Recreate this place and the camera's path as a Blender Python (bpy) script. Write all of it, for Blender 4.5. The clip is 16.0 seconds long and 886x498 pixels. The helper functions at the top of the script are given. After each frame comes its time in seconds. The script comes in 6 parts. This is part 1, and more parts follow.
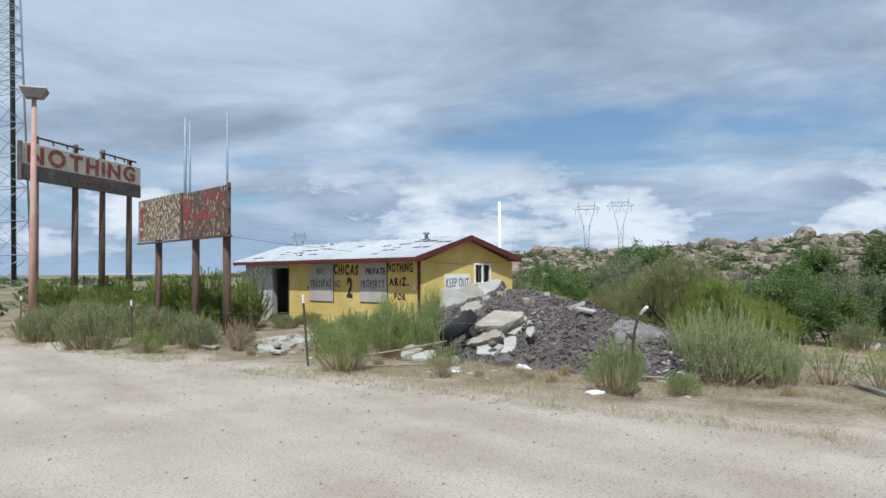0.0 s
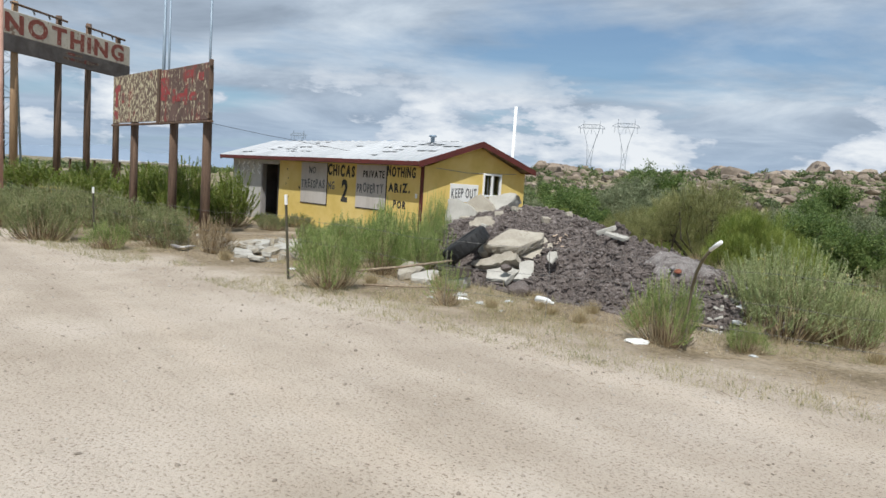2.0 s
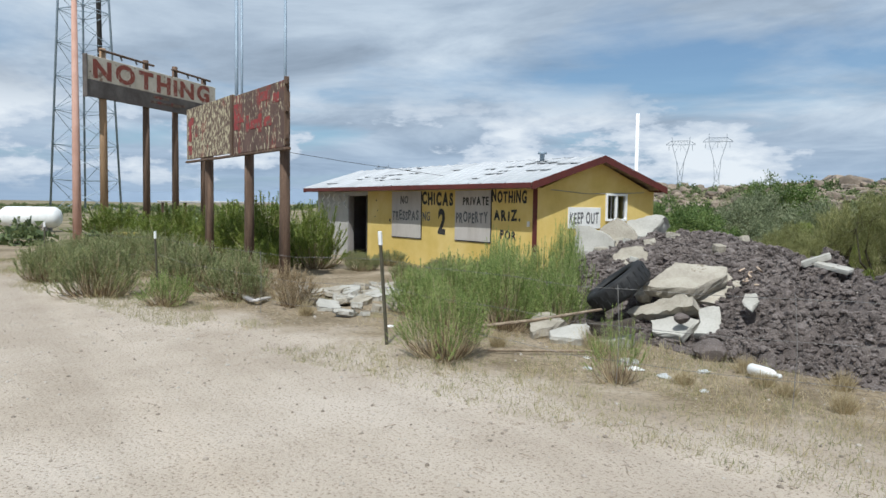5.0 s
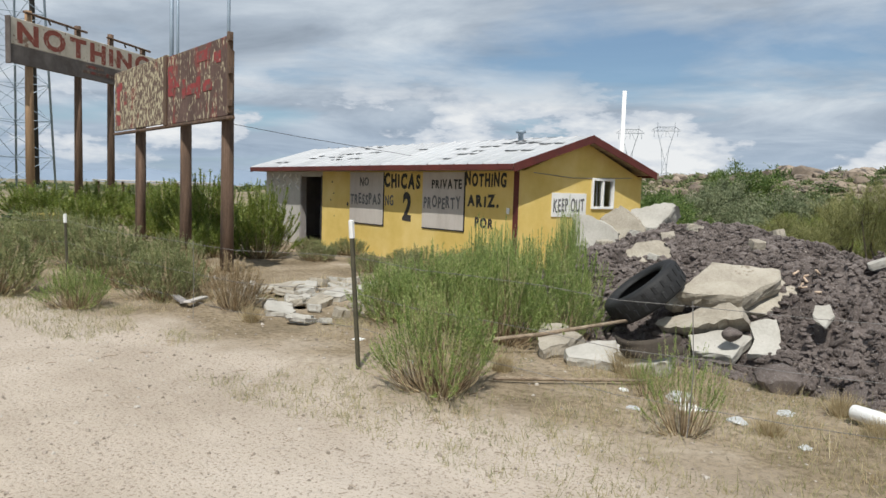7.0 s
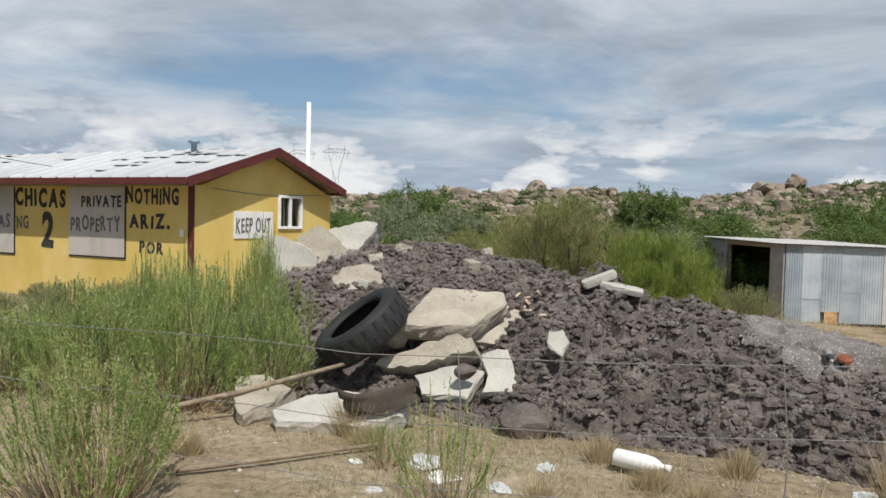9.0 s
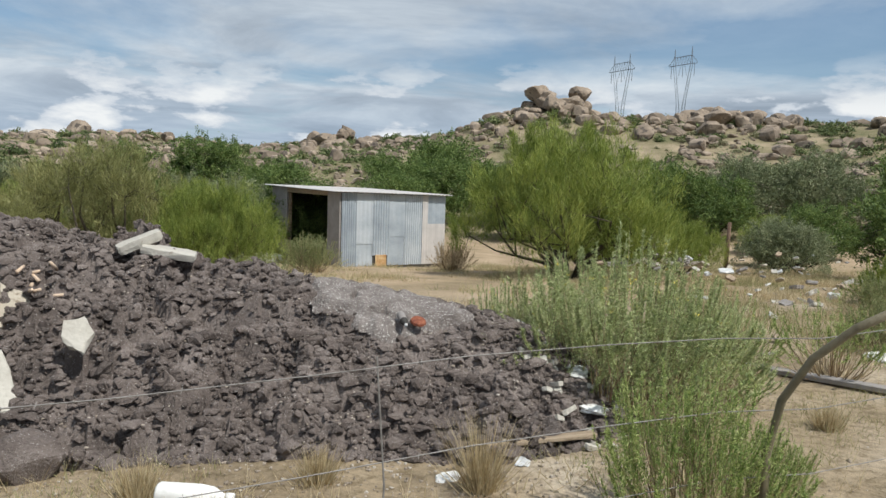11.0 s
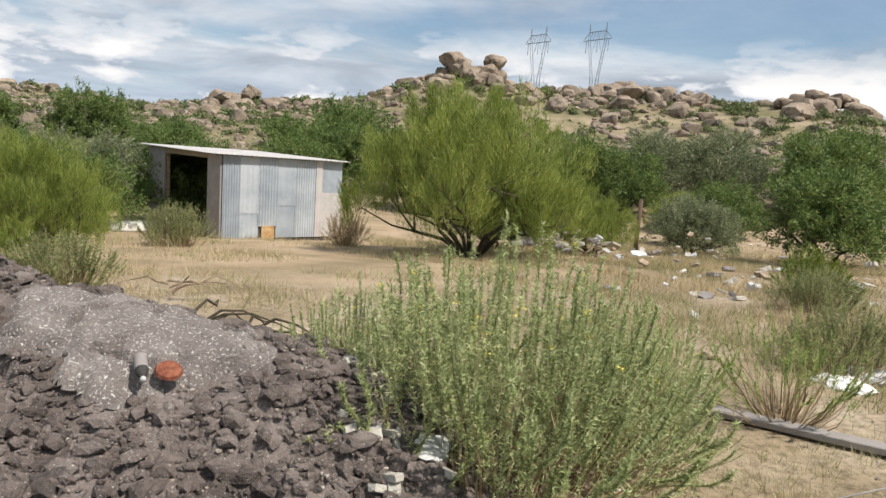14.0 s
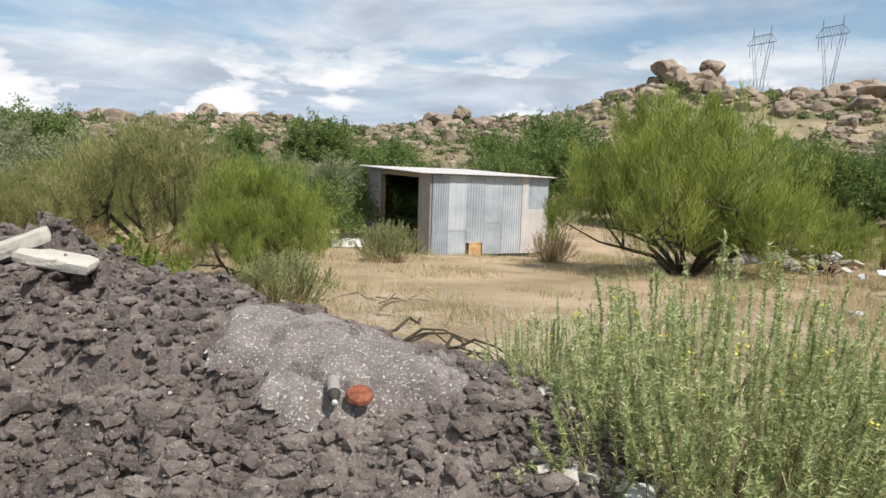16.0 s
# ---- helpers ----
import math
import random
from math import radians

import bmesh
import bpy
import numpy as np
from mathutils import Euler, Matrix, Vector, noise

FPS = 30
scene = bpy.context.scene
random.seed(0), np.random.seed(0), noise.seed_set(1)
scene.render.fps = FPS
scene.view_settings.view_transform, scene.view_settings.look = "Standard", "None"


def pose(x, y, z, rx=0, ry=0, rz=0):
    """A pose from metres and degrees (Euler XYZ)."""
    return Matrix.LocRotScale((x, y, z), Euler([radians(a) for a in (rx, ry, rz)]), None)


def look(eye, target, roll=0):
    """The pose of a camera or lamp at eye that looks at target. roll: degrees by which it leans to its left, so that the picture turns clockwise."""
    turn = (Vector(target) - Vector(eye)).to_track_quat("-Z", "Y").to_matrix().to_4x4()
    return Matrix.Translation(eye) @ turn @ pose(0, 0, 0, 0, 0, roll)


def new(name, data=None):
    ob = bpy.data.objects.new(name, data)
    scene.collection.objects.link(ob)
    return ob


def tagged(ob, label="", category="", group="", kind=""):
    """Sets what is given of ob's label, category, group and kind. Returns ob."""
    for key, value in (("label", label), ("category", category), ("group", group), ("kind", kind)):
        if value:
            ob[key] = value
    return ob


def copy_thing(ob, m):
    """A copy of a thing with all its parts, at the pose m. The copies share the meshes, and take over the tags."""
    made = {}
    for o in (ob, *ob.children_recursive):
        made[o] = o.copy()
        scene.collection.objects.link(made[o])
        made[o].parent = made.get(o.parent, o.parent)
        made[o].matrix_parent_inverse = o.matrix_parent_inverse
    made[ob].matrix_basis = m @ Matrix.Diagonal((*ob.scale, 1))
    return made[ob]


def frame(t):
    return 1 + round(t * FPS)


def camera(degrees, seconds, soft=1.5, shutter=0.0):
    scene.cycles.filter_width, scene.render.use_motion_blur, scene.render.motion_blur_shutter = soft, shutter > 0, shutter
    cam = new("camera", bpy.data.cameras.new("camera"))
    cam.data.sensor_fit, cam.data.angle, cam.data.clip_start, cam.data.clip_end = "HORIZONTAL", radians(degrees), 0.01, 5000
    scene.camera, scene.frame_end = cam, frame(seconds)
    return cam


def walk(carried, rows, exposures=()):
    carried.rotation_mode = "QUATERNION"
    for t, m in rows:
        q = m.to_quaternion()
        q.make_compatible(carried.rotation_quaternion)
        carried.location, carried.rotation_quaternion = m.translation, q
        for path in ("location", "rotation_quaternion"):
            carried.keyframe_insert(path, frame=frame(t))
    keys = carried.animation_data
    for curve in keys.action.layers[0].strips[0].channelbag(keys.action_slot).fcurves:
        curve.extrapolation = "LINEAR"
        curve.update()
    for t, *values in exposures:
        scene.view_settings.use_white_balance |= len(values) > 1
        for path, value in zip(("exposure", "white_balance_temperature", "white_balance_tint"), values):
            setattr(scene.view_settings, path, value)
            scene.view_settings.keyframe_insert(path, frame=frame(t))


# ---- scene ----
cam = camera(62.4, 16.0)
PATH = [
    (0, (1.173, 1.031, 1.745), (-0.323, 2.358, 1.807), -0.4),
    (0.5, (0.772, 1.414, 1.72), (-0.73, 2.732, 1.791), 0.9),
    (1, (0.313, 1.736, 1.64), (-1.174, 3.068, 1.523), 4.5),
    (1.5, (-0.189, 2.021, 1.667), (-1.615, 3.407, 1.452), 3.1),
    (2, (-0.613, 2.33, 1.694), (-2.092, 3.664, 1.511), 3.7),
    (2.5, (-1.09, 2.606, 1.687), (-2.594, 3.908, 1.483), 6.4),
    (3, (-1.536, 2.923, 1.641), (-3.064, 4.201, 1.459), 2.5),
    (3.5, (-2.035, 3.194, 1.657), (-3.614, 4.407, 1.475), 2.2),
    (4, (-2.501, 3.417, 1.649), (-4.06, 4.664, 1.527), 2.0),
    (4.5, (-2.939, 3.609, 1.657), (-4.519, 4.828, 1.526), 2.0),
    (4.7, (-3.117, 3.691, 1.643), (-4.749, 4.84, 1.525), 0.9),
    (6.8, (-5.09, 4.63, 1.625), (-6.655, 5.868, 1.485), 1.3),
    (7, (-5.271, 4.702, 1.606), (-6.817, 5.962, 1.45), 1.8),
    (7.5, (-5.709, 4.944, 1.604), (-7.27, 6.188, 1.474), 1.2),
    (8, (-5.999, 5.148, 1.585), (-7.509, 6.452, 1.446), 3.2),
    (8.5, (-6.254, 5.386, 1.593), (-7.406, 7.019, 1.501), 2.3),
    (9, (-6.432, 5.713, 1.576), (-7.302, 7.513, 1.499), 1.4),
    (9.5, (-6.601, 6.046, 1.549), (-7.16, 7.963, 1.428), 2.2),
    (10, (-6.698, 6.334, 1.562), (-6.906, 8.32, 1.453), 2.7),
    (10.2, (-6.712, 6.484, 1.554), (-6.797, 8.476, 1.406), 2.3),
    (12.3, (-6.078, 7.548, 1.671), (-5.63, 9.487, 1.476), 2.5),
    (12.5, (-6.006, 7.69, 1.661), (-5.586, 9.638, 1.485), 3.0),
    (13, (-5.914, 8.129, 1.576), (-5.523, 10.079, 1.361), 4.1),
    (13.5, (-5.88, 8.47, 1.598), (-5.406, 10.396, 1.342), 5.2),
    (14, (-5.754, 8.753, 1.584), (-5.258, 10.673, 1.322), 3.7),
    (14.5, (-5.659, 8.965, 1.588), (-5.306, 10.916, 1.319), 2.0),
    (15, (-5.674, 9.003, 1.575), (-5.499, 10.975, 1.291), 2.3),
    (15.5, (-5.679, 8.985, 1.591), (-5.653, 10.967, 1.327), 1.7),
    (16, (-5.674, 8.977, 1.588), (-5.738, 10.961, 1.341), 1.8),
]
walk(cam, [(t, look(eye, target, roll)) for t, eye, target, roll in PATH],
     exposures=[(0.0, -0.06, 5850, 7), (1.0, -0.02, 6350, 9), (3.0, -0.01, 6200, 8), (4.7, -0.02, 6050, 7), (7.0, -0.03, 6550, 9), (9.0, -0.05, 6650, 10), (10.2, -0.02, 6500, 8), (12.3, 0.22, 6750, 10), (13.0, 0.28, 6850, 11), (13.6, 0.28, 6950, 12), (15.0, 0.34, 6950, 12), (16.0, 0.38, 6850, 11)])

# ---- world, sun ----
SUN = Vector((0.39, -0.40, 0.83)).normalized()
sun = new("sun", bpy.data.lights.new("sun", "SUN"))
sun.data.energy, sun.data.angle, sun.data.color = 4.5, radians(0.6), (1.0, 0.97, 0.92)
sun.matrix_world = look(tuple(SUN * 50), (0, 0, 0))

world = bpy.data.worlds.new("world")
scene.world = world
world.use_nodes = True


def make_sky(nt):
    nt.nodes.clear()
    N, L = nt.nodes.new, nt.links.new

    def math_node(op, a, b=None, clamp=False):
        n = N("ShaderNodeMath")
        n.operation, n.use_clamp = op, clamp
        for i, v in enumerate((a, b)):
            if v is None:
                continue
            if isinstance(v, (int, float)):
                n.inputs[i].default_value = v
            else:
                L(v, n.inputs[i])
        return n.outputs[0]

    def noise_node(vec, scale, detail, rough, dist=0.0):
        n = N("ShaderNodeTexNoise")
        L(vec, n.inputs["Vector"])
        n.inputs["Scale"].default_value, n.inputs["Detail"].default_value = scale, detail
        n.inputs["Roughness"].default_value, n.inputs["Distortion"].default_value = rough, dist
        return n.outputs["Fac"]

    def ramp(fac, stops):
        n = N("ShaderNodeValToRGB")
        L(fac, n.inputs["Fac"])
        els = n.color_ramp.elements
        while len(els) < len(stops):
            els.new(0.5)
        for e, (p, c) in zip(els, stops):
            e.position, e.color = p, (*c, 1)
        return n.outputs["Color"]

    sky = N("ShaderNodeTexSky")
    sky.sky_type, sky.sun_disc = "NISHITA", False
    sky.sun_elevation, sky.sun_rotation = math.asin(SUN.z), math.atan2(SUN.x, SUN.y)
    sky.air_density, sky.dust_density, sky.ozone_density = 1.0, 0.6, 1.5
    co = N("ShaderNodeTexCoord").outputs["Generated"]
    sep = N("ShaderNodeSeparateXYZ")
    L(co, sep.inputs[0])
    x, y, z = sep.outputs
    up = math_node("MAXIMUM", z, 0.0)
    den = math_node("ADD", up, 0.09)
    com = N("ShaderNodeCombineXYZ")
    L(math_node("DIVIDE", x, den), com.inputs[0])
    L(math_node("DIVIDE", y, den), com.inputs[1])
    plane = com.outputs[0]
    # broad layered deck with blue gaps
    deck = noise_node(plane, 0.5, 9, 0.56, 0.25)
    gap = ramp(z, [(0.11, (0.0, 0.0, 0.0)), (0.15, (0.07, 0.07, 0.07)), (0.18, (0.07, 0.07, 0.07)), (0.24, (0.0, 0.0, 0.0))])
    cover = ramp(math_node("SUBTRACT", deck, gap), [(0.34, (0.2, 0.2, 0.2)), (0.5, (1, 1, 1))])
    shade = noise_node(plane, 0.8, 9, 0.6, 0.5)
    tone = ramp(shade, [(0.30, (0.28, 0.335, 0.41)), (0.47, (0.42, 0.49, 0.58)), (0.60, (0.57, 0.64, 0.72)), (0.70, (0.68, 0.74, 0.80))])
    # billowing heads low over the horizon
    stretch = N("ShaderNodeVectorMath")
    stretch.operation = "MULTIPLY"
    L(co, stretch.inputs[0])
    stretch.inputs[1].default_value = (1.0, 1.0, 2.9)
    puff = noise_node(stretch.outputs[0], 5.2, 10, 0.57)
    low = ramp(z, [(0.01, (0.0, 0.0, 0.0)), (0.035, (1, 1, 1)), (0.10, (0.95, 0.95, 0.95)), (0.165, (0, 0, 0))])
    heads = math_node("MULTIPLY", ramp(puff, [(0.49, (0, 0, 0)), (0.52, (1, 1, 1))]), low, True)
    glow = ramp(puff, [(0.48, (0.48, 0.55, 0.65)), (0.53, (0.64, 0.69, 0.76)), (0.60, (0.86, 0.88, 0.90))])

    def mix(fac, a, b):
        n = N("ShaderNodeMix")
        n.data_type = "RGBA"
        for v, i in ((fac, 0), (a, 6), (b, 7)):
            L(v, n.inputs[i])
        return n.outputs[2]

    blue = N("ShaderNodeVectorMath")
    blue.operation = "SCALE"
    tint = N("ShaderNodeVectorMath")
    tint.operation = "MULTIPLY"
    L(sky.outputs[0], tint.inputs[0])
    tint.inputs[1].default_value = (0.82, 0.99, 1.10)
    L(tint.outputs[0], blue.inputs[0])
    blue.inputs["Scale"].default_value = 0.085
    haze = N("ShaderNodeRGB")
    haze.outputs[0].default_value = (0.34, 0.45, 0.60, 1)
    hz = ramp(z, [(0.0, (0.8, 0.8, 0.8)), (0.12, (0.0, 0.0, 0.0))])
    col = mix(cover, blue.outputs[0], tone)
    col = mix(hz, col, haze.outputs[0])
    col = mix(heads, col, glow)
    bg = N("ShaderNodeBackground")
    L(col, bg.inputs["Color"])
    bg.inputs["Strength"].default_value = 1.0
    out = N("ShaderNodeOutputWorld")
    L(bg.outputs[0], out.inputs["Surface"])


make_sky(world.node_tree)


# ---- materials ----
def surface(name, colors, scale=3.0, rough=0.85, metal=0.0, bump=0.3, fine=40.0, island=0.0, objrand=0.0, spots=None, stretch=(1, 1, 1), translucent=0.0):
    """Colour varied at two scales, with relief; spots: (colour, scale, threshold) stains."""
    m = bpy.data.materials.new(name)
    m.use_nodes = True
    nt = m.node_tree
    N, L = nt.nodes.new, nt.links.new
    b = nt.nodes["Principled BSDF"]
    b.inputs["Roughness"].default_value, b.inputs["Metallic"].default_value = rough, metal
    co = N("ShaderNodeTexCoord").outputs["Object"]
    mp = N("ShaderNodeMapping")
    L(co, mp.inputs["Vector"])
    mp.inputs["Scale"].default_value = stretch
    co = mp.outputs[0]

    def noise_node(s, detail=5, rough_=0.6):
        n = N("ShaderNodeTexNoise")
        L(co, n.inputs["Vector"])
        n.inputs["Scale"].default_value, n.inputs["Detail"].default_value, n.inputs["Roughness"].default_value = s, detail, rough_
        return n.outputs["Fac"]

    big, small = noise_node(scale), noise_node(fine, 4, 0.7)
    ad = N("ShaderNodeMath")
    ad.operation = "MULTIPLY_ADD"
    L(small, ad.inputs[0])
    ad.inputs[1].default_value = 0.45
    sub = N("ShaderNodeMath")
    sub.operation = "SUBTRACT"
    L(big, sub.inputs[0])
    sub.inputs[1].default_value = 0.225
    L(sub.outputs[0], ad.inputs[2])
    fac = ad.outputs[0]
    if island or objrand:
        r = N("ShaderNodeNewGeometry").outputs["Random Per Island"] if island else N("ShaderNodeObjectInfo").outputs["Random"]
        k = N("ShaderNodeMath")
        k.operation = "MULTIPLY_ADD"
        L(r, k.inputs[0])
        k.inputs[1].default_value = island or objrand
        sh = N("ShaderNodeMath")
        sh.operation = "SUBTRACT"
        L(fac, sh.inputs[0])
        sh.inputs[1].default_value = (island or objrand) / 2
        L(sh.outputs[0], k.inputs[2])
        fac = k.outputs[0]
    ramp = N("ShaderNodeValToRGB")
    L(fac, ramp.inputs["Fac"])
    els = ramp.color_ramp.elements
    while len(els) < len(colors):
        els.new(0.5)
    for i, (e, c) in enumerate(zip(els, colors)):
        e.position, e.color = 0.28 + 0.44 * i / max(1, len(colors) - 1), (*c, 1)
    col = ramp.outputs["Color"]
    for colour, s, at in spots or ():
        r2 = N("ShaderNodeValToRGB")
        L(noise_node(s, 7, 0.65), r2.inputs["Fac"])
        r2.color_ramp.elements[0].position, r2.color_ramp.elements[1].position = at, at + 0.05
        mx = N("ShaderNodeMix")
        mx.data_type = "RGBA"
        L(r2.outputs["Color"], mx.inputs[0])
        L(col, mx.inputs[6])
        mx.inputs[7].default_value = (*colour, 1)
        col = mx.outputs[2]
    L(col, b.inputs["Base Color"])
    if translucent:
        tr = N("ShaderNodeBsdfTranslucent")
        L(col, tr.inputs["Color"])
        ms = N("ShaderNodeMixShader")
        ms.inputs[0].default_value = translucent
        L(b.outputs[0], ms.inputs[1])
        L(tr.outputs[0], ms.inputs[2])
        L(ms.outputs[0], nt.nodes["Material Output"].inputs["Surface"])
    if bump:
        bp = N("ShaderNodeBump")
        bp.inputs["Strength"].default_value, bp.inputs["Distance"].default_value = bump, 0.02
        L(small, bp.inputs["Height"])
        L(bp.outputs[0], b.inputs["Normal"])
    return m


YELLOW = surface("yellow_paint", [(0.60, 0.43, 0.11), (0.68, 0.50, 0.15), (0.74, 0.57, 0.22)], 1.3, 0.8, bump=0.25, spots=[((0.50, 0.38, 0.16), 2.2, 0.66)])
PLASTER = surface("bare_plaster", [(0.36, 0.34, 0.31), (0.46, 0.44, 0.40), (0.55, 0.53, 0.49)], 1.6, 0.9, bump=0.4)
RED_TRIM = surface("red_trim", [(0.075, 0.016, 0.013), (0.13, 0.024, 0.018)], 3, 0.75, spots=[((0.28, 0.16, 0.12), 9, 0.68)])
ROOF = surface("roof_sheet", [(0.36, 0.37, 0.38), (0.45, 0.46, 0.47), (0.52, 0.53, 0.54)], 0.9, 0.6, 0.0, 0.15, objrand=0.25, spots=[((0.28, 0.26, 0.245), 1.7, 0.66)])
BLACK = surface("black_paint", [(0.02, 0.02, 0.02), (0.05, 0.045, 0.04)], 8, 0.8)
FADED_BLACK = surface("faded_black_paint", [(0.08, 0.08, 0.085), (0.2, 0.2, 0.2)], 8, 0.85)
PLY = surface("plywood_board", [(0.42, 0.38, 0.34), (0.50, 0.46, 0.42), (0.56, 0.52, 0.48)], 2.0, 0.85, bump=0.25, stretch=(1, 1, 0.2))
WHITE = surface("white_paint", [(0.66, 0.66, 0.64), (0.78, 0.78, 0.76), (0.84, 0.84, 0.82)], 2.5, 0.7, bump=0.15)
# near-black colour standing in for the shade inside house and shed
INDOOR_SHADE = surface("shade_dark_interior", [(0.05, 0.045, 0.04), (0.09, 0.08, 0.07)], 2, 0.95)
CONCRETE = surface("broken_concrete", [(0.27, 0.24, 0.19), (0.38, 0.34, 0.275), (0.46, 0.42, 0.35)], 3.0, 0.95, bump=0.8, fine=30, objrand=0.2, spots=[((0.22, 0.18, 0.135), 5, 0.62)])
PALE_CONC = surface("pale_concrete", [(0.34, 0.32, 0.28), (0.43, 0.41, 0.365), (0.50, 0.48, 0.435)], 2.0, 0.9, bump=0.5, fine=30, spots=[((0.28, 0.245, 0.195), 4, 0.61)])
ASPHALT = surface("asphalt_rubble", [(0.062, 0.048, 0.042), (0.13, 0.105, 0.094), (0.215, 0.181, 0.165)], 3.5, 0.9, bump=1.0, fine=60, island=0.22, spots=[((0.46, 0.44, 0.42), 95, 0.61)])
CRUST = surface("asphalt_crust", [(0.14, 0.118, 0.109), (0.208, 0.182, 0.169), (0.285, 0.256, 0.239)], 5, 0.9, bump=1.0, fine=70, spots=[((0.60, 0.58, 0.55), 75, 0.57)])
HILL_SCRUB = surface("hill_scrub_leaf", [(0.06, 0.09, 0.03), (0.125, 0.165, 0.06), (0.22, 0.255, 0.11)], 0.15, 0.7, bump=0, island=0.5, translucent=0.3)
HILL_GREY = surface("hill_grey_leaf", [(0.11, 0.125, 0.06), (0.20, 0.21, 0.11), (0.33, 0.31, 0.19)], 0.15, 0.7, bump=0, island=0.5, translucent=0.3)
RUBBER = surface("tyre_rubber", [(0.007, 0.007, 0.008), (0.018, 0.018, 0.018)], 6, 0.7, bump=0.3, spots=[((0.06, 0.052, 0.045), 7, 0.70)])
POLE_WOOD = surface("weathered_pole", [(0.055, 0.036, 0.026), (0.12, 0.075, 0.05), (0.2, 0.13, 0.09)], 3, 0.9, bump=0.6, stretch=(3, 3, 0.3))
PALE_POLE = surface("tan_pole", [(0.24, 0.15, 0.085), (0.36, 0.24, 0.14)], 3, 0.9, bump=0.5, stretch=(3, 3, 0.3))
PINK_POLE = surface("pink_lamp_pole", [(0.42, 0.24, 0.18), (0.55, 0.34, 0.27)], 2, 0.8)
OLD_WOOD = surface("old_wood", [(0.15, 0.11, 0.075), (0.30, 0.23, 0.16), (0.42, 0.34, 0.25)], 4, 0.9, bump=0.6, stretch=(0.4, 4, 4))
STEEL = surface("galvanised_steel", [(0.20, 0.26, 0.32), (0.30, 0.37, 0.44)], 2, 0.55, 0.2, 0.1)
FAR_STEEL = surface("pylon_steel", [(0.17, 0.20, 0.24), (0.22, 0.25, 0.29)], 0.2, 0.7, 0.2, 0)
TIN = surface("corrugated_tin", [(0.26, 0.30, 0.345), (0.35, 0.395, 0.44), (0.46, 0.50, 0.54)], 1.2, 0.5, 0.0, 0.05, objrand=0.45, spots=[((0.60, 0.57, 0.54), 1.3, 0.71)])
PALE_TIN = surface("pale_tin", [(0.44, 0.42, 0.41), (0.60, 0.57, 0.55)], 1.5, 0.6, 0.1, 0.1)
GREY_BOARD = surface("grey_board", [(0.22, 0.20, 0.19), (0.31, 0.29, 0.28)], 3, 0.9, bump=0.4)
RUST = surface("rusty_metal", [(0.11, 0.032, 0.018), (0.19, 0.055, 0.028), (0.26, 0.095, 0.05)], 40, 0.9, bump=0.5)
RUSTY_WOOD = surface("rust_stained_panel", [(0.30, 0.14, 0.05), (0.48, 0.30, 0.14), (0.60, 0.48, 0.30)], 7, 0.9)
GREEN_POST = surface("green_post_paint", [(0.05, 0.047, 0.03), (0.10, 0.088, 0.055)], 12, 0.8)
WIRE = surface("fence_wire", [(0.16, 0.15, 0.14), (0.26, 0.25, 0.24)], 10, 0.6, 0.3, 0)
SIGN_DARK = surface("sign_dark_board", [(0.06, 0.048, 0.042), (0.10, 0.085, 0.078), (0.16, 0.14, 0.13)], 1.2, 0.85)
SIGN_CREAM = surface("sign_cream_board", [(0.42, 0.36, 0.28), (0.56, 0.50, 0.41), (0.64, 0.59, 0.51)], 1.4, 0.85, spots=[((0.24, 0.15, 0.105), 1.6, 0.60), ((0.20, 0.12, 0.09), 6, 0.62)])
SIGN_RED = surface("sign_red_letters", [(0.20, 0.055, 0.04), (0.30, 0.085, 0.06)], 3, 0.85, spots=[((0.42, 0.33, 0.26), 6, 0.58)])
PEEL_CREAM = surface("peeling_cream", [(0.085, 0.055, 0.042), (0.16, 0.11, 0.08)], 2, 0.9, spots=[((0.20, 0.05, 0.04), 1.6, 0.60), ((0.50, 0.45, 0.30), 11.0, 0.49), ((0.10, 0.06, 0.048), 24, 0.54)], stretch=(1, 1, 0.55))
PEEL_BROWN = surface("peeling_brown", [(0.075, 0.045, 0.036), (0.14, 0.085, 0.068)], 2, 0.9, spots=[((0.20, 0.045, 0.038), 2.2, 0.55), ((0.46, 0.41, 0.28), 13, 0.555), ((0.10, 0.06, 0.05), 24, 0.56)], stretch=(1, 1, 0.45))
BRIGHT_RED = surface("peeling_red", [(0.20, 0.03, 0.03), (0.32, 0.045, 0.045)], 3, 0.85, spots=[((0.13, 0.075, 0.06), 7, 0.50), ((0.38, 0.33, 0.24), 14, 0.62)])
BOULDER = surface("granite_boulder", [(0.14, 0.11, 0.083), (0.245, 0.195, 0.148), (0.35, 0.285, 0.222)], 0.55, 0.95, bump=0.8, fine=5, island=0.35, spots=[((0.085, 0.07, 0.058), 0.9, 0.56), ((0.13, 0.11, 0.09), 3.5, 0.6)])
STONE = surface("lot_pebble", [(0.20, 0.165, 0.13), (0.33, 0.28, 0.23), (0.44, 0.40, 0.35)], 5, 0.95, bump=0, island=0.5)
BUSH_STEM = surface("bush_stem", [(0.16, 0.105, 0.06), (0.32, 0.235, 0.14), (0.52, 0.42, 0.27)], 3, 0.9, bump=0, island=0.7)
RABBIT_LEAF = surface("leafy_rabbitbrush", [(0.24, 0.30, 0.12), (0.45, 0.505, 0.24), (0.64, 0.67, 0.38)], 1.6, 0.55, bump=0, island=0.5, translucent=0.4)
FLOWER = surface("yellow_flower", [(0.62, 0.50, 0.05), (0.75, 0.62, 0.10)], 5, 0.7, bump=0)
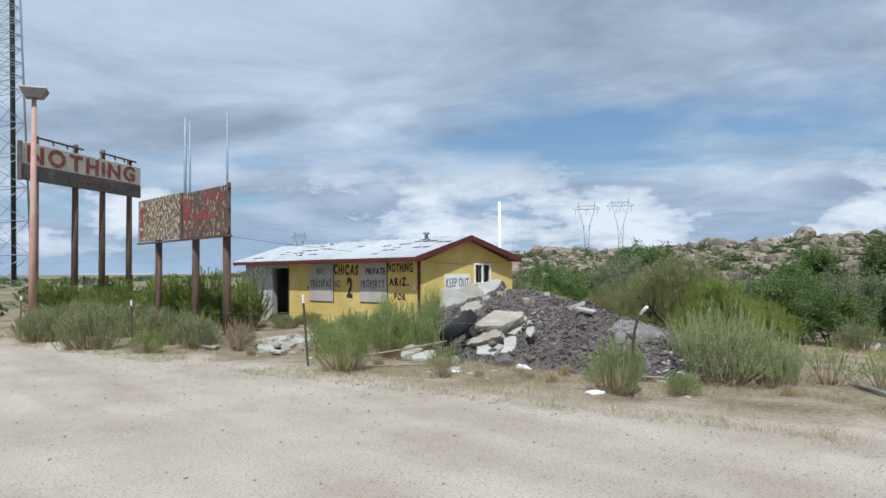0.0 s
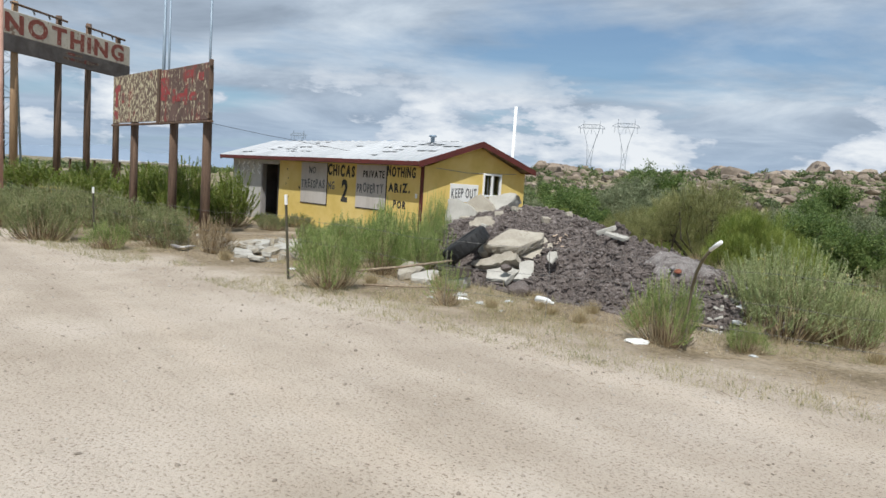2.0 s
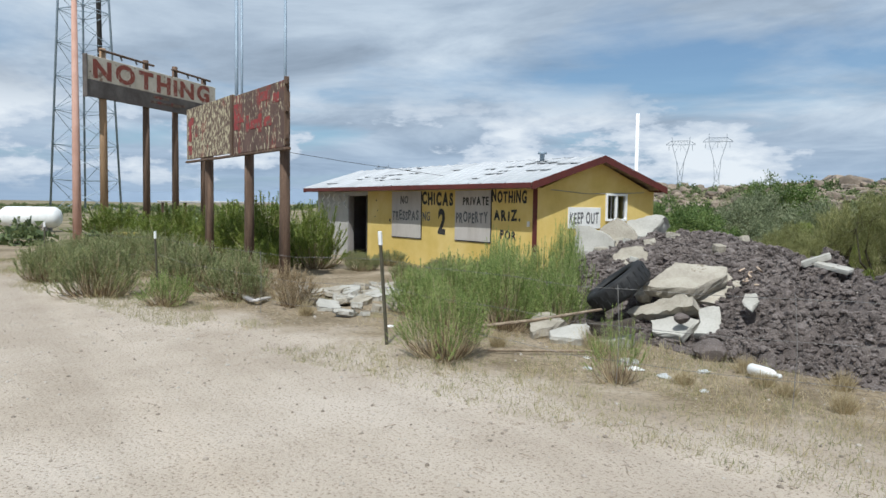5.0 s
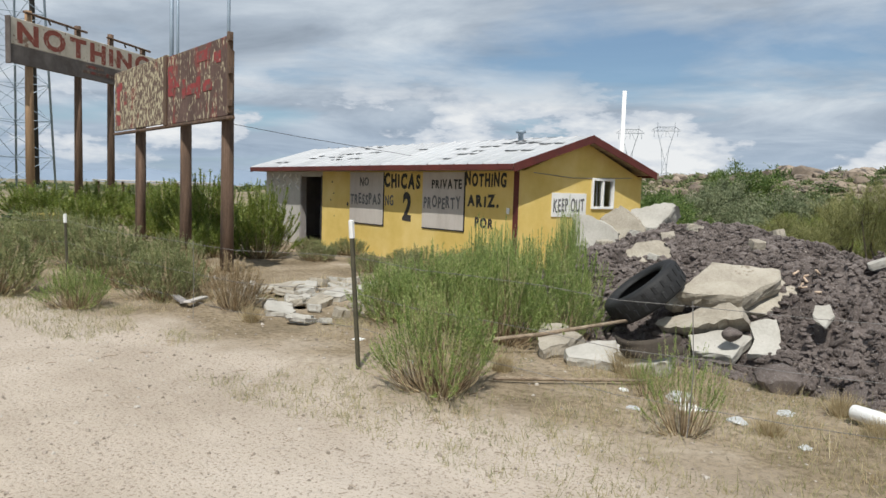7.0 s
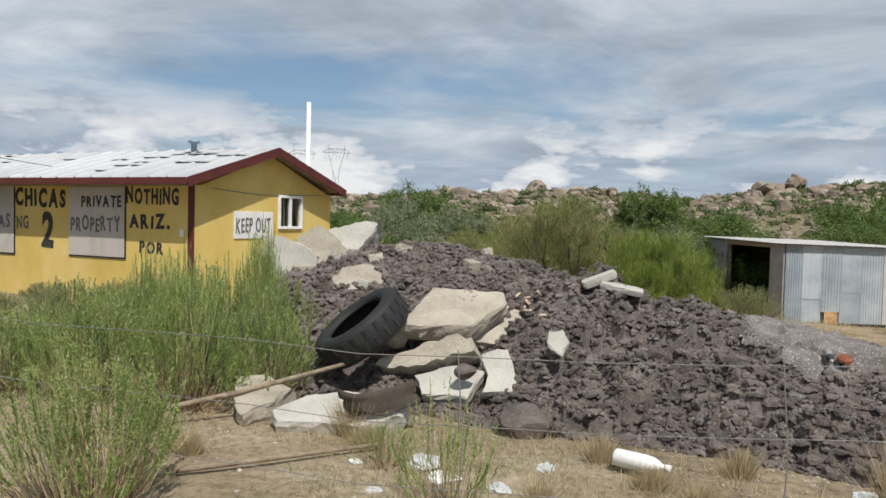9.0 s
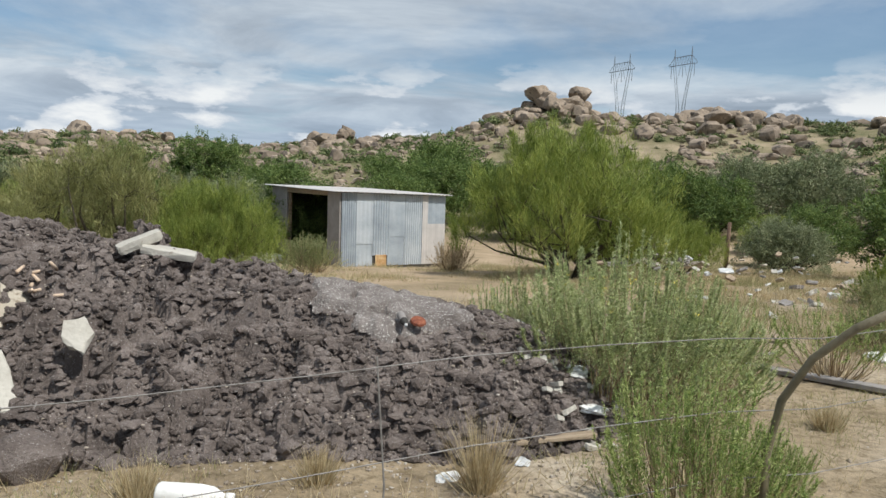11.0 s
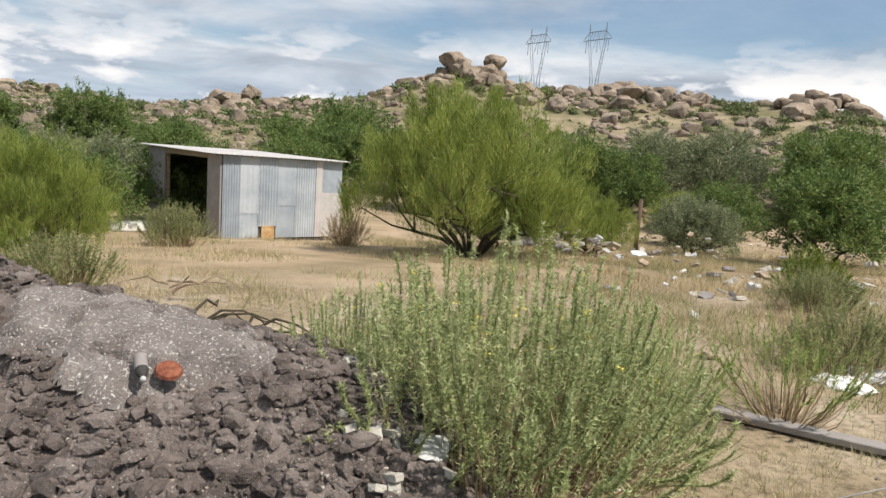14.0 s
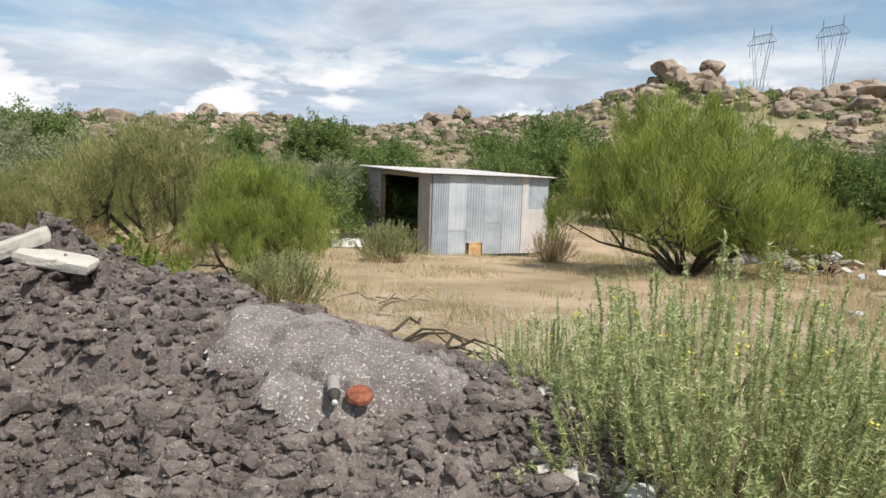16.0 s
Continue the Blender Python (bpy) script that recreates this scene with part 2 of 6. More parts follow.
BUSH_LEAF = surface("rabbitbrush_leaf", [(0.15, 0.23, 0.06), (0.30, 0.385, 0.115), (0.48, 0.54, 0.21)], 2.2, 0.6, bump=0, island=0.55, translucent=0.42)
GREY_LEAF = surface("grey_green_leaf", [(0.17, 0.205, 0.08), (0.29, 0.32, 0.14), (0.43, 0.44, 0.22)], 2.2, 0.6, bump=0, island=0.5, translucent=0.4)
BROWN_LEAF = surface("dry_brush_leaf", [(0.26, 0.19, 0.10), (0.38, 0.29, 0.17), (0.48, 0.39, 0.25)], 2.2, 0.8, bump=0, island=0.5, translucent=0.3)
BRIGHT_LEAF = surface("palo_verde_leaf", [(0.10, 0.15, 0.025), (0.215, 0.28, 0.05), (0.37, 0.41, 0.10)], 0.8, 0.6, bump=0, island=0.5, translucent=0.38)
DARK_LEAF = surface("mesquite_leaf", [(0.06, 0.105, 0.026), (0.125, 0.195, 0.048), (0.22, 0.285, 0.085)], 0.6, 0.7, bump=0, island=0.5, translucent=0.35)
GREY_TREE_LEAF = surface("grey_mesquite_leaf", [(0.12, 0.155, 0.075), (0.21, 0.245, 0.13), (0.32, 0.34, 0.20)], 0.6, 0.7, bump=0, island=0.5, translucent=0.35)
OLIVE_LEAF = surface("dusty_palo_verde_leaf", [(0.13, 0.14, 0.045), (0.235, 0.245, 0.085), (0.36, 0.35, 0.15)], 0.7, 0.6, bump=0, island=0.5, translucent=0.35)
BARK = surface("desert_bark", [(0.035, 0.03, 0.02), (0.075, 0.062, 0.04)], 8, 0.95, bump=0.4)
DRY_GRASS = surface("dry_grass", [(0.34, 0.26, 0.14), (0.48, 0.39, 0.23), (0.60, 0.51, 0.34)], 1.5, 0.8, bump=0, island=0.6, translucent=0.3)
GREEN_GRASS = surface("weedy_grass", [(0.22, 0.23, 0.10), (0.34, 0.31, 0.155), (0.46, 0.40, 0.23)], 0.7, 0.8, bump=0, island=0.6, translucent=0.3)
CLOTH = surface("brown_cloth", [(0.045, 0.036, 0.028), (0.085, 0.07, 0.055)], 6, 0.95, bump=0.4)
PLASTIC_BAG = surface("white_plastic", [(0.42, 0.43, 0.43), (0.60, 0.61, 0.61)], 8, 0.5, bump=0.3)
YELLOW_PLASTIC = surface("yellow_plastic", [(0.42, 0.30, 0.04), (0.52, 0.38, 0.06)], 5, 0.6)
BONE = surface("pale_splinters", [(0.50, 0.36, 0.25), (0.66, 0.53, 0.42)], 8, 0.9)


def glass_material():
    m = bpy.data.materials.new("window_glass")
    m.use_nodes = True
    b = m.node_tree.nodes["Principled BSDF"]
    b.inputs["Base Color"].default_value = (0.9, 0.93, 0.95, 1)
    b.inputs["Roughness"].default_value, b.inputs["Transmission Weight"].default_value = 0.05, 1.0
    return m


GLASS = glass_material()


def ground_material():
    m = bpy.data.materials.new("desert_ground")
    m.use_nodes = True
    nt = m.node_tree
    N, L = nt.nodes.new, nt.links.new
    b = nt.nodes["Principled BSDF"]
    b.inputs["Roughness"].default_value = 0.95
    b.inputs["Specular IOR Level"].default_value = 0.15
    co = N("ShaderNodeTexCoord").outputs["Object"]
    sep = N("ShaderNodeSeparateXYZ")
    L(co, sep.inputs[0])

    def noise_node(s, detail=6, rough_=0.6):
        n = N("ShaderNodeTexNoise")
        L(co, n.inputs["Vector"])
        n.inputs["Scale"].default_value, n.inputs["Detail"].default_value, n.inputs["Roughness"].default_value = s, detail, rough_
        return n.outputs["Fac"]

    def ramp(fac, stops):
        n = N("ShaderNodeValToRGB")
        L(fac, n.inputs["Fac"])
        els = n.color_ramp.elements
        while len(els) < len(stops):
            els.new(0.5)
        for e, (p, c) in zip(els, stops):
            e.position, e.color = p, (*c, 1)
        return n.outputs["Color"]

    def mt(op, a, b_):
        n = N("ShaderNodeMath")
        n.operation = op
        for i, v in enumerate((a, b_)):
            if isinstance(v, (int, float)):
                n.inputs[i].default_value = v
            else:
                L(v, n.inputs[i])
        return n.outputs[0]

    def mix(fac, a, c):
        n = N("ShaderNodeMix")
        n.data_type = "RGBA"
        for v, i in ((fac, 0), (a, 6), (c, 7)):
            L(v, n.inputs[i])
        return n.outputs[2]

    # graded gravel lot, its edge along the fence
    lot = ramp(noise_node(0.5), [(0.32, (0.40, 0.335, 0.265)), (0.5, (0.48, 0.41, 0.335)), (0.68, (0.545, 0.475, 0.40))])
    grit = ramp(noise_node(38, 3, 0.8), [(0.36, (0.30, 0.25, 0.20)), (0.46, (1, 1, 1)), (0.62, (1, 1, 1)), (0.72, (1.12, 1.1, 1.06))])
    mul = N("ShaderNodeMix")
    mul.data_type, mul.blend_type = "RGBA", "MULTIPLY"
    mul.inputs[0].default_value = 0.75
    L(lot, mul.inputs[6])
    L(grit, mul.inputs[7])
    lot = mul.outputs[2]
    turn = N("ShaderNodeMapping")
    turn.inputs["Rotation"].default_value = (0, 0, radians(-14))
    turn.inputs["Scale"].default_value = (0.10, 1.1, 1)
    L(co, turn.inputs["Vector"])
    tracks = N("ShaderNodeTexNoise")
    L(turn.outputs[0], tracks.inputs["Vector"])
    tracks.inputs["Scale"].default_value, tracks.inputs["Detail"].default_value = 1.0, 5
    worn = N("ShaderNodeMix")
    worn.data_type, worn.blend_type = "RGBA", "MULTIPLY"
    worn.inputs[0].default_value = 1.0
    L(lot, worn.inputs[6])
    L(ramp(tracks.outputs["Fac"], [(0.35, (0.87, 0.86, 0.85)), (0.55, (1.0, 1.0, 1.0)), (0.7, (1.05, 1.04, 1.03))]), worn.inputs[7])
    lot = worn.outputs[2]
    scrub = ramp(noise_node(0.8, 8), [(0.34, (0.19, 0.15, 0.10)), (0.48, (0.27, 0.215, 0.145)), (0.60, (0.34, 0.28, 0.205)), (0.7, (0.42, 0.36, 0.28))])
    mul2 = N("ShaderNodeMix")
    mul2.data_type, mul2.blend_type = "RGBA", "MULTIPLY"
    mul2.inputs[0].default_value = 0.8
    L(scrub, mul2.inputs[6])
    L(ramp(noise_node(14, 5, 0.75), [(0.38, (0.55, 0.52, 0.46)), (0.5, (1, 1, 1)), (0.66, (1.3, 1.28, 1.25))]), mul2.inputs[7])
    scrub = mul2.outputs[2]
    wash = ramp(noise_node(0.6, 8), [(0.34, (0.22, 0.175, 0.11)), (0.48, (0.31, 0.238, 0.155)), (0.66, (0.41, 0.315, 0.22))])
    hill = ramp(noise_node(0.22, 9, 0.7), [(0.38, (0.125, 0.125, 0.064)), (0.5, (0.21, 0.18, 0.112)), (0.64, (0.32, 0.262, 0.182))])
    line = mt("SUBTRACT", sep.outputs[1], mt("ADD", mt("MULTIPLY", sep.outputs[0], 0.215), 10.3))
    edge = mt("ADD", line, mt("MULTIPLY", mt("SUBTRACT", noise_node(0.9), 0.5), 2.6))
    col = mix(ramp(mt("ADD", mt("MULTIPLY", edge, 0.5), 0.5), [(0.25, (0, 0, 0)), (0.75, (1, 1, 1))]), lot, scrub)
    far = mt("ADD", mt("MULTIPLY", mt("SUBTRACT", sep.outputs[1], 16.0), 0.12), mt("SUBTRACT", noise_node(0.3), 0.5))
    col = mix(ramp(far, [(0.2, (0, 0, 0)), (0.6, (1, 1, 1))]), col, wash)
    ridge = mt("ADD", mt("MULTIPLY", mt("SUBTRACT", sep.outputs[1], 39.0), 0.07), mt("SUBTRACT", noise_node(0.12), 0.5))
    col = mix(ramp(ridge, [(0.2, (0, 0, 0)), (0.6, (1, 1, 1))]), col, hill)
    west = mt("ADD", mt("MULTIPLY", mt("ADD", sep.outputs[0], 34.0), -0.08), mt("SUBTRACT", noise_node(0.15), 0.5))
    col = mix(ramp(west, [(0.2, (0, 0, 0)), (0.6, (1, 1, 1))]), col, hill)
    L(col, b.inputs["Base Color"])
    bp = N("ShaderNodeBump")
    bp.inputs["Strength"].default_value, bp.inputs["Distance"].default_value = 0.6, 0.03
    L(mt("ADD", noise_node(38, 3, 0.8), mt("MULTIPLY", noise_node(6, 4), 1.5)), bp.inputs["Height"])
    L(bp.outputs[0], b.inputs["Normal"])
    return m


GROUND = ground_material()


# ---- mesh helpers ----
def to_mesh(name, verts, faces, smooth=False):
    me = bpy.data.meshes.new(name)
    me.from_pydata([tuple(v) for v in verts], [], [tuple(f) for f in faces])
    me.update()
    if smooth:
        me.polygons.foreach_set("use_smooth", [True] * len(me.polygons))
    return me


def part(name, geo, material, parent=None, label=""):
    """Link a bmesh or mesh as one mesh object under a thing or a part."""
    if isinstance(geo, bmesh.types.BMesh):
        me = bpy.data.meshes.new(name)
        geo.normal_update()
        geo.to_mesh(me)
        geo.free()
    else:
        me = geo
    if material is not None and not me.materials:
        me.materials.append(material)
    ob = new(name, me)
    if parent is not None:
        ob.parent = parent
    if label:
        ob["label"] = label
    return ob


def thing(name, label, category, at=(0, 0, 0), rz=0.0, group="", kind=""):
    ob = new(name)
    ob.matrix_basis = pose(*at, 0, 0, rz)
    return tagged(ob, label, category, group, kind)


def block(lo, hi, bevel=0.0, bm=None):
    """A box from corner to corner, its edges eased."""
    own = bmesh.new()
    bmesh.ops.create_cube(own, size=1)
    lo, hi = Vector(lo), Vector(hi)
    for v in own.verts:
        v.co = Vector((lo[i] + (v.co[i] + 0.5) * (hi[i] - lo[i]) for i in range(3)))
    if bevel:
        bmesh.ops.bevel(own, geom=own.edges[:], offset=bevel, segments=1, affect="EDGES")
    return own


def tube_data(path, radii, sides=8, cap=True):
    """Vertices and faces of a tapered tube along a path."""
    pts = [Vector(p) for p in path]
    radii = radii if hasattr(radii, "__len__") else [radii] * len(pts)
    verts, faces = [], []
    ref = Vector((0.13, 0.21, 0.97)).normalized()
    for i, p in enumerate(pts):
        d = (pts[min(i + 1, len(pts) - 1)] - pts[max(i - 1, 0)]).normalized()
        a = d.cross(ref if abs(d.dot(ref)) < 0.95 else Vector((1, 0.1, 0))).normalized()
        c = d.cross(a)
        for k in range(sides):
            th = 2 * math.pi * k / sides
            verts.append(p + (a * math.cos(th) + c * math.sin(th)) * radii[i])
    for i in range(len(pts) - 1):
        for k in range(sides):
            k2 = (k + 1) % sides
            faces.append((i * sides + k, i * sides + k2, (i + 1) * sides + k2, (i + 1) * sides + k))
    if cap:
        faces.append(tuple(range(sides))[::-1])
        faces.append(tuple(range((len(pts) - 1) * sides, len(pts) * sides)))
    return verts, faces


def tube(name, path, radii, sides=8):
    return to_mesh(name, *tube_data(path, radii, sides), smooth=sides > 6)


def tubes(name, runs, sides=4):
    verts, faces = [], []
    for path, r in runs:
        v, f = tube_data(path, r, sides)
        faces += [tuple(i + len(verts) for i in q) for q in f]
        verts += v
    return to_mesh(name, verts, faces)


def rough_stone(name, size, seed, subdiv=2, rough=0.28, flat=1.0, cuts=7):
    """A stone: a noisy ball with a few worn flat breaks."""
    bm = bmesh.new()
    bmesh.ops.create_icosphere(bm, subdivisions=subdiv, radius=1.0)
    off = Vector((seed * 7.3, seed * 3.1, seed * 5.7))
    rnd = random.Random(seed * 13 + 5)
    planes = []
    for _ in range(cuts):
        n = Vector((rnd.gauss(0, 1), rnd.gauss(0, 1), rnd.gauss(0, 1))).normalized()
        planes.append((n, rnd.uniform(0.55, 0.88)))
    for v in bm.verts:
        n = noise.noise(v.co * 1.1 + off) * rough * 1.3 + noise.noise(v.co * 2.7 + off) * rough * 0.6
        v.co *= 1 + n
        for pn, lim in planes:
            over = v.co.dot(pn) - lim
            if over > 0:
                v.co -= pn * over * 0.88
        v.co = Vector((v.co.x * size[0], v.co.y * size[1], v.co.z * size[2] * flat))
    return bm


def slab_mesh(w, d, t, seed, rough=0.03):
    """A broken concrete slab: an uneven outline, a flat top and ragged edges."""
    rnd = random.Random(seed)
    ring = []
    j = min(w, d) * max(0.015, 0.02 + rough)
    base = [(-w / 2, -d / 2), (w / 2, -d / 2), (w / 2, d / 2), (-w / 2, d / 2)]
    cut = [rnd.uniform(0.04, 0.2) for _ in range(4)]
    for i in range(4):
        a, b2 = Vector(base[i]), Vector(base[(i + 1) % 4])
        for q in (cut[i], 0.35, 0.55, 0.75, 1 - cut[(i + 1) % 4] * 0.7):
            if cut[i] <= q:
                p = a.lerp(b2, q)
                ring.append(p + Vector((rnd.uniform(-j, j), rnd.uniform(-j, j))) * 0.6)
    n = len(ring)
    verts = [(p.x, p.y, t / 2 + rnd.uniform(-0.04, 0.04) * t) for p in ring]
    for lev, grow in ((0.36, 1.025), (0.0, 1.03), (-0.3, 1.01)):
        verts += [(p.x * grow + rnd.uniform(-j, j) * 0.35, p.y * grow + rnd.uniform(-j, j) * 0.35, t * lev + rnd.uniform(-0.09, 0.09) * t) for p in ring]
    verts += [(p.x * 0.95, p.y * 0.95, -t / 2) for p in ring]
    verts += [(0, 0, t / 2), (0, 0, -t / 2)]
    faces = []
    for k in range(n):
        k2 = (k + 1) % n
        faces += [(k, k2, 5 * n), (4 * n + k2, 4 * n + k, 5 * n + 1)]
        for lev in range(4):
            faces.append((lev * n + k2, lev * n + k, (lev + 1) * n + k, (lev + 1) * n + k2))
    return to_mesh("slab", verts, faces)


# ---- ground ----
HILL = [(-180, 0.0), (-75, 0.3), (-55, 2.2), (-42, 3.6), (-29, 4.4), (-17, 5.0), (2, 7.0), (14, 8.6), (25, 9.0), (40, 8.6), (60, 6.0), (90, 2.5), (130, 0.3), (180, 0.0)]
RIDGE_A, RIDGE_B = Vector((-10.2, 13.75)), Vector((-5.75, 12.2))


def smooth(a, b, x):
    t = min(1.0, max(0.0, (x - a) / (b - a)))
    return t * t * (3 - 2 * t)


def land(x, y):
    """Height of the ground."""
    z = -0.085 * max(0.0, y - 15.5) if y < 33 else -1.49
    if y > 12 and z > -0.3:
        z = -0.3 * smooth(13.0, 21.5, y) if y < 21.5 else z
    if y < 21.5:
        z = -0.51 * smooth(12.5, 23.5, y)
    z *= smooth(-34, -16, x)
    dx, dy = x + 6, y - 9
    r = math.hypot(dx, dy)
    a = math.degrees(math.atan2(dx, dy))
    top = 0.0
    for (a0, h0), (a1, h1) in zip(HILL, HILL[1:]):
        if a0 <= a <= a1:
            top = h0 + (h1 - h0) * (a - a0) / (a1 - a0)
    rise = smooth(34, 90, r)
    z += top * rise * (1.0 - 0.55 * smooth(105, 300, r))
    if r > 45:
        z += rise * (0.9 * noise.noise(Vector((x * 0.05, y * 0.05, 0))) + 0.5 * noise.noise(Vector((x * 0.16, y * 0.16, 3)))) * min(1, top / 3)
    for hx, hy, hh, hr in ((14.5, 86.5, 3.0, 10), (32, 79.5, 2.0, 11), (47, 70, 1.6, 9), (-6, 97.5, 1.0, 8)):
        z += hh * math.exp(-((x - hx) ** 2 + (y - hy) ** 2) / (hr * hr))
    rough = smooth(-0.6, 0.8, y - (10.3 + 0.215 * x))
    z += rough * 0.05 * noise.noise(Vector((x * 0.8, y * 0.8, 1))) + 0.012 * noise.noise(Vector((x * 2.2, y * 2.2, 5)))
    return z


def axis(lo, hi, near_lo, near_hi, step):
    xs = list(np.arange(near_lo, near_hi + 1e-6, step))
    s, p = step, near_hi
    while p < hi:
        s *= 1.09
        p += s
        xs.append(p)
    s, p = step, near_lo
    while p > lo:
        s *= 1.09
        p -= s
        xs.insert(0, p)
    return xs


def build_ground():
    xs, ys = axis(-3000, 3000, -20, 4, 0.2), axis(-3000, 3000, 2, 18, 0.2)
    verts = [(x, y, land(x, y)) for y in ys for x in xs]
    n = len(xs)
    faces = [(j * n + i, j * n + i + 1, (j + 1) * n + i + 1, (j + 1) * n + i) for j in range(len(ys) - 1) for i in range(n - 1)]
    g = part("ground", to_mesh("ground", verts, faces, True), GROUND)
    tagged(g, "pale gravel lot running into dry desert scrub land and rocky hills", "ground", kind="structure")


build_ground()


def build_mountains():
    """Far ranges as ridged sheets beyond the plain, coloured in haze blue."""
    verts, faces = [], []
    n = 140
    for k in range(n + 1):
        a = radians(60 + 110 * k / n)
        h = 26 + 34 * abs(noise.noise(Vector((k * 0.11, 2.0, 0)))) + 12 * noise.noise(Vector((k * 0.4, 5.0, 0)))
        h *= 0.35 + 0.65 * smooth(100, 150, 60 + 110 * k / n)
        c, s = math.cos(a), math.sin(a)
        verts += [(1900 * c, 1900 * s, -5), (2000 * c, 2000 * s, h), (2400 * c, 2400 * s, -5)]
    for k in range(n):
        for r in range(2):
            faces.append((k * 3 + r, k * 3 + r + 1, (k + 1) * 3 + r + 1, (k + 1) * 3 + r))
    # the blue haze of distance is put into the base colour
    m = surface("haze_blue_range", [(0.20, 0.26, 0.34), (0.25, 0.31, 0.39)], 0.003, 1.0, bump=0, fine=0.02)
    tagged(part("backdrop", to_mesh("mountains", verts, faces, True), m), "low mountain range far across the plain, tinted haze blue", "mountains", kind="structure")


build_mountains()


# ---- house ----
def letters(text, height, seed=0, spread=1.0, bold=0.0, tilt=4.0, squeeze=1.0):
    """Hand-painted capitals as one thin mesh in the xz plane, facing -y, from the lower left corner."""
    rnd = random.Random(seed)
    verts, faces, x = [], [], 0.0
    for ch in text:
        if ch == " ":
            x += height * 0.45 * spread
            continue
        cu = bpy.data.curves.new("letter", "FONT")
        cu.body, cu.size, cu.extrude, cu.offset, cu.resolution_u = ch, height / 0.72, 0.003, bold, 3
        ob = bpy.data.objects.new("letter", cu)
        me = bpy.data.meshes.new_from_object(ob)
        co = [v.co.copy() for v in me.vertices]
        lo, hi = min(c.x for c in co), max(c.x for c in co)
        rot = Matrix.Rotation(radians(rnd.uniform(-tilt, tilt)), 3, "Z")
        lift, k = rnd.uniform(-0.05, 0.05) * height, rnd.uniform(0.93, 1.07)
        base = len(verts)
        for c in co:
            p = rot @ Vector(((c.x - lo) * squeeze, c.y * k, 0))
            verts.append((x + p.x, -c.z, p.y + lift))
        faces += [tuple(i + base for i in p.vertices) for p in me.polygons]
        x += (hi - lo) * squeeze + height * 0.22 * spread
        bpy.data.objects.remove(ob)
        bpy.data.curves.remove(cu)
        bpy.data.meshes.remove(me)
    return verts, faces, x


def paint_word(text, x0, x1, z0, z1, y, material, parent, seed, bold=0.0, tilt=4.0, along="x"):
    """A word stretched between two ends on a wall; along: 'x' on the front, 'y' on the gable."""
    v, f, w = letters(text, z1 - z0, seed, bold=bold, tilt=tilt)
    k = (x1 - x0) / w
    if along == "x":
        pts = [(x0 + p[0] * k, y + p[1], z0 + p[2]) for p in v]
    else:
        pts = [(y - p[1], x0 + p[0] * k, z0 + p[2]) for p in v]
    return part("lettering", to_mesh("lettering", pts, f), material, parent)


def gable_wall(x0, x1, y0, y1, eave, peak, hole=None):
    """A gable wall as one solid with a window hole, between two x planes."""
    ym = (y0 + y1) / 2
    bm = bmesh.new()

    def prism(pts):
        a = [bm.verts.new((x0, p[0], p[1])) for p in pts]
        b = [bm.verts.new((x1, p[0], p[1])) for p in pts]
        bm.faces.new(a[::-1])
        bm.faces.new(b)
        for i in range(len(pts)):
            j = (i + 1) % len(pts)
            bm.faces.new((a[i], a[j], b[j], b[i]))

    slope = (peak - eave) / (ym - y0)
    top = lambda y: eave + slope * (y - y0) if y < ym else eave + slope * (y1 - y)
    if not hole:
        prism([(y0, -0.3), (y1, -0.3), (y1, eave), (ym, peak), (y0, eave)])
    else:
        a, b, c, d = hole
        prism([(y0, -0.3), (a, -0.3), (a, top(a)), (ym, peak), (y0, eave)] if a > ym else [(y0, -0.3), (a, -0.3), (a, top(a)), (y0, eave)])
        prism([(b, -0.3), (y1, -0.3), (y1, eave), (b, top(b))])
        prism([(a, -0.3), (b, -0.3), (b, c), (a, c)])
        prism([(a, d), (b, d), (b, top(b)), (a, top(a))])
    bmesh.ops.recalc_face_normals(bm, faces=bm.faces[:])
    return bm


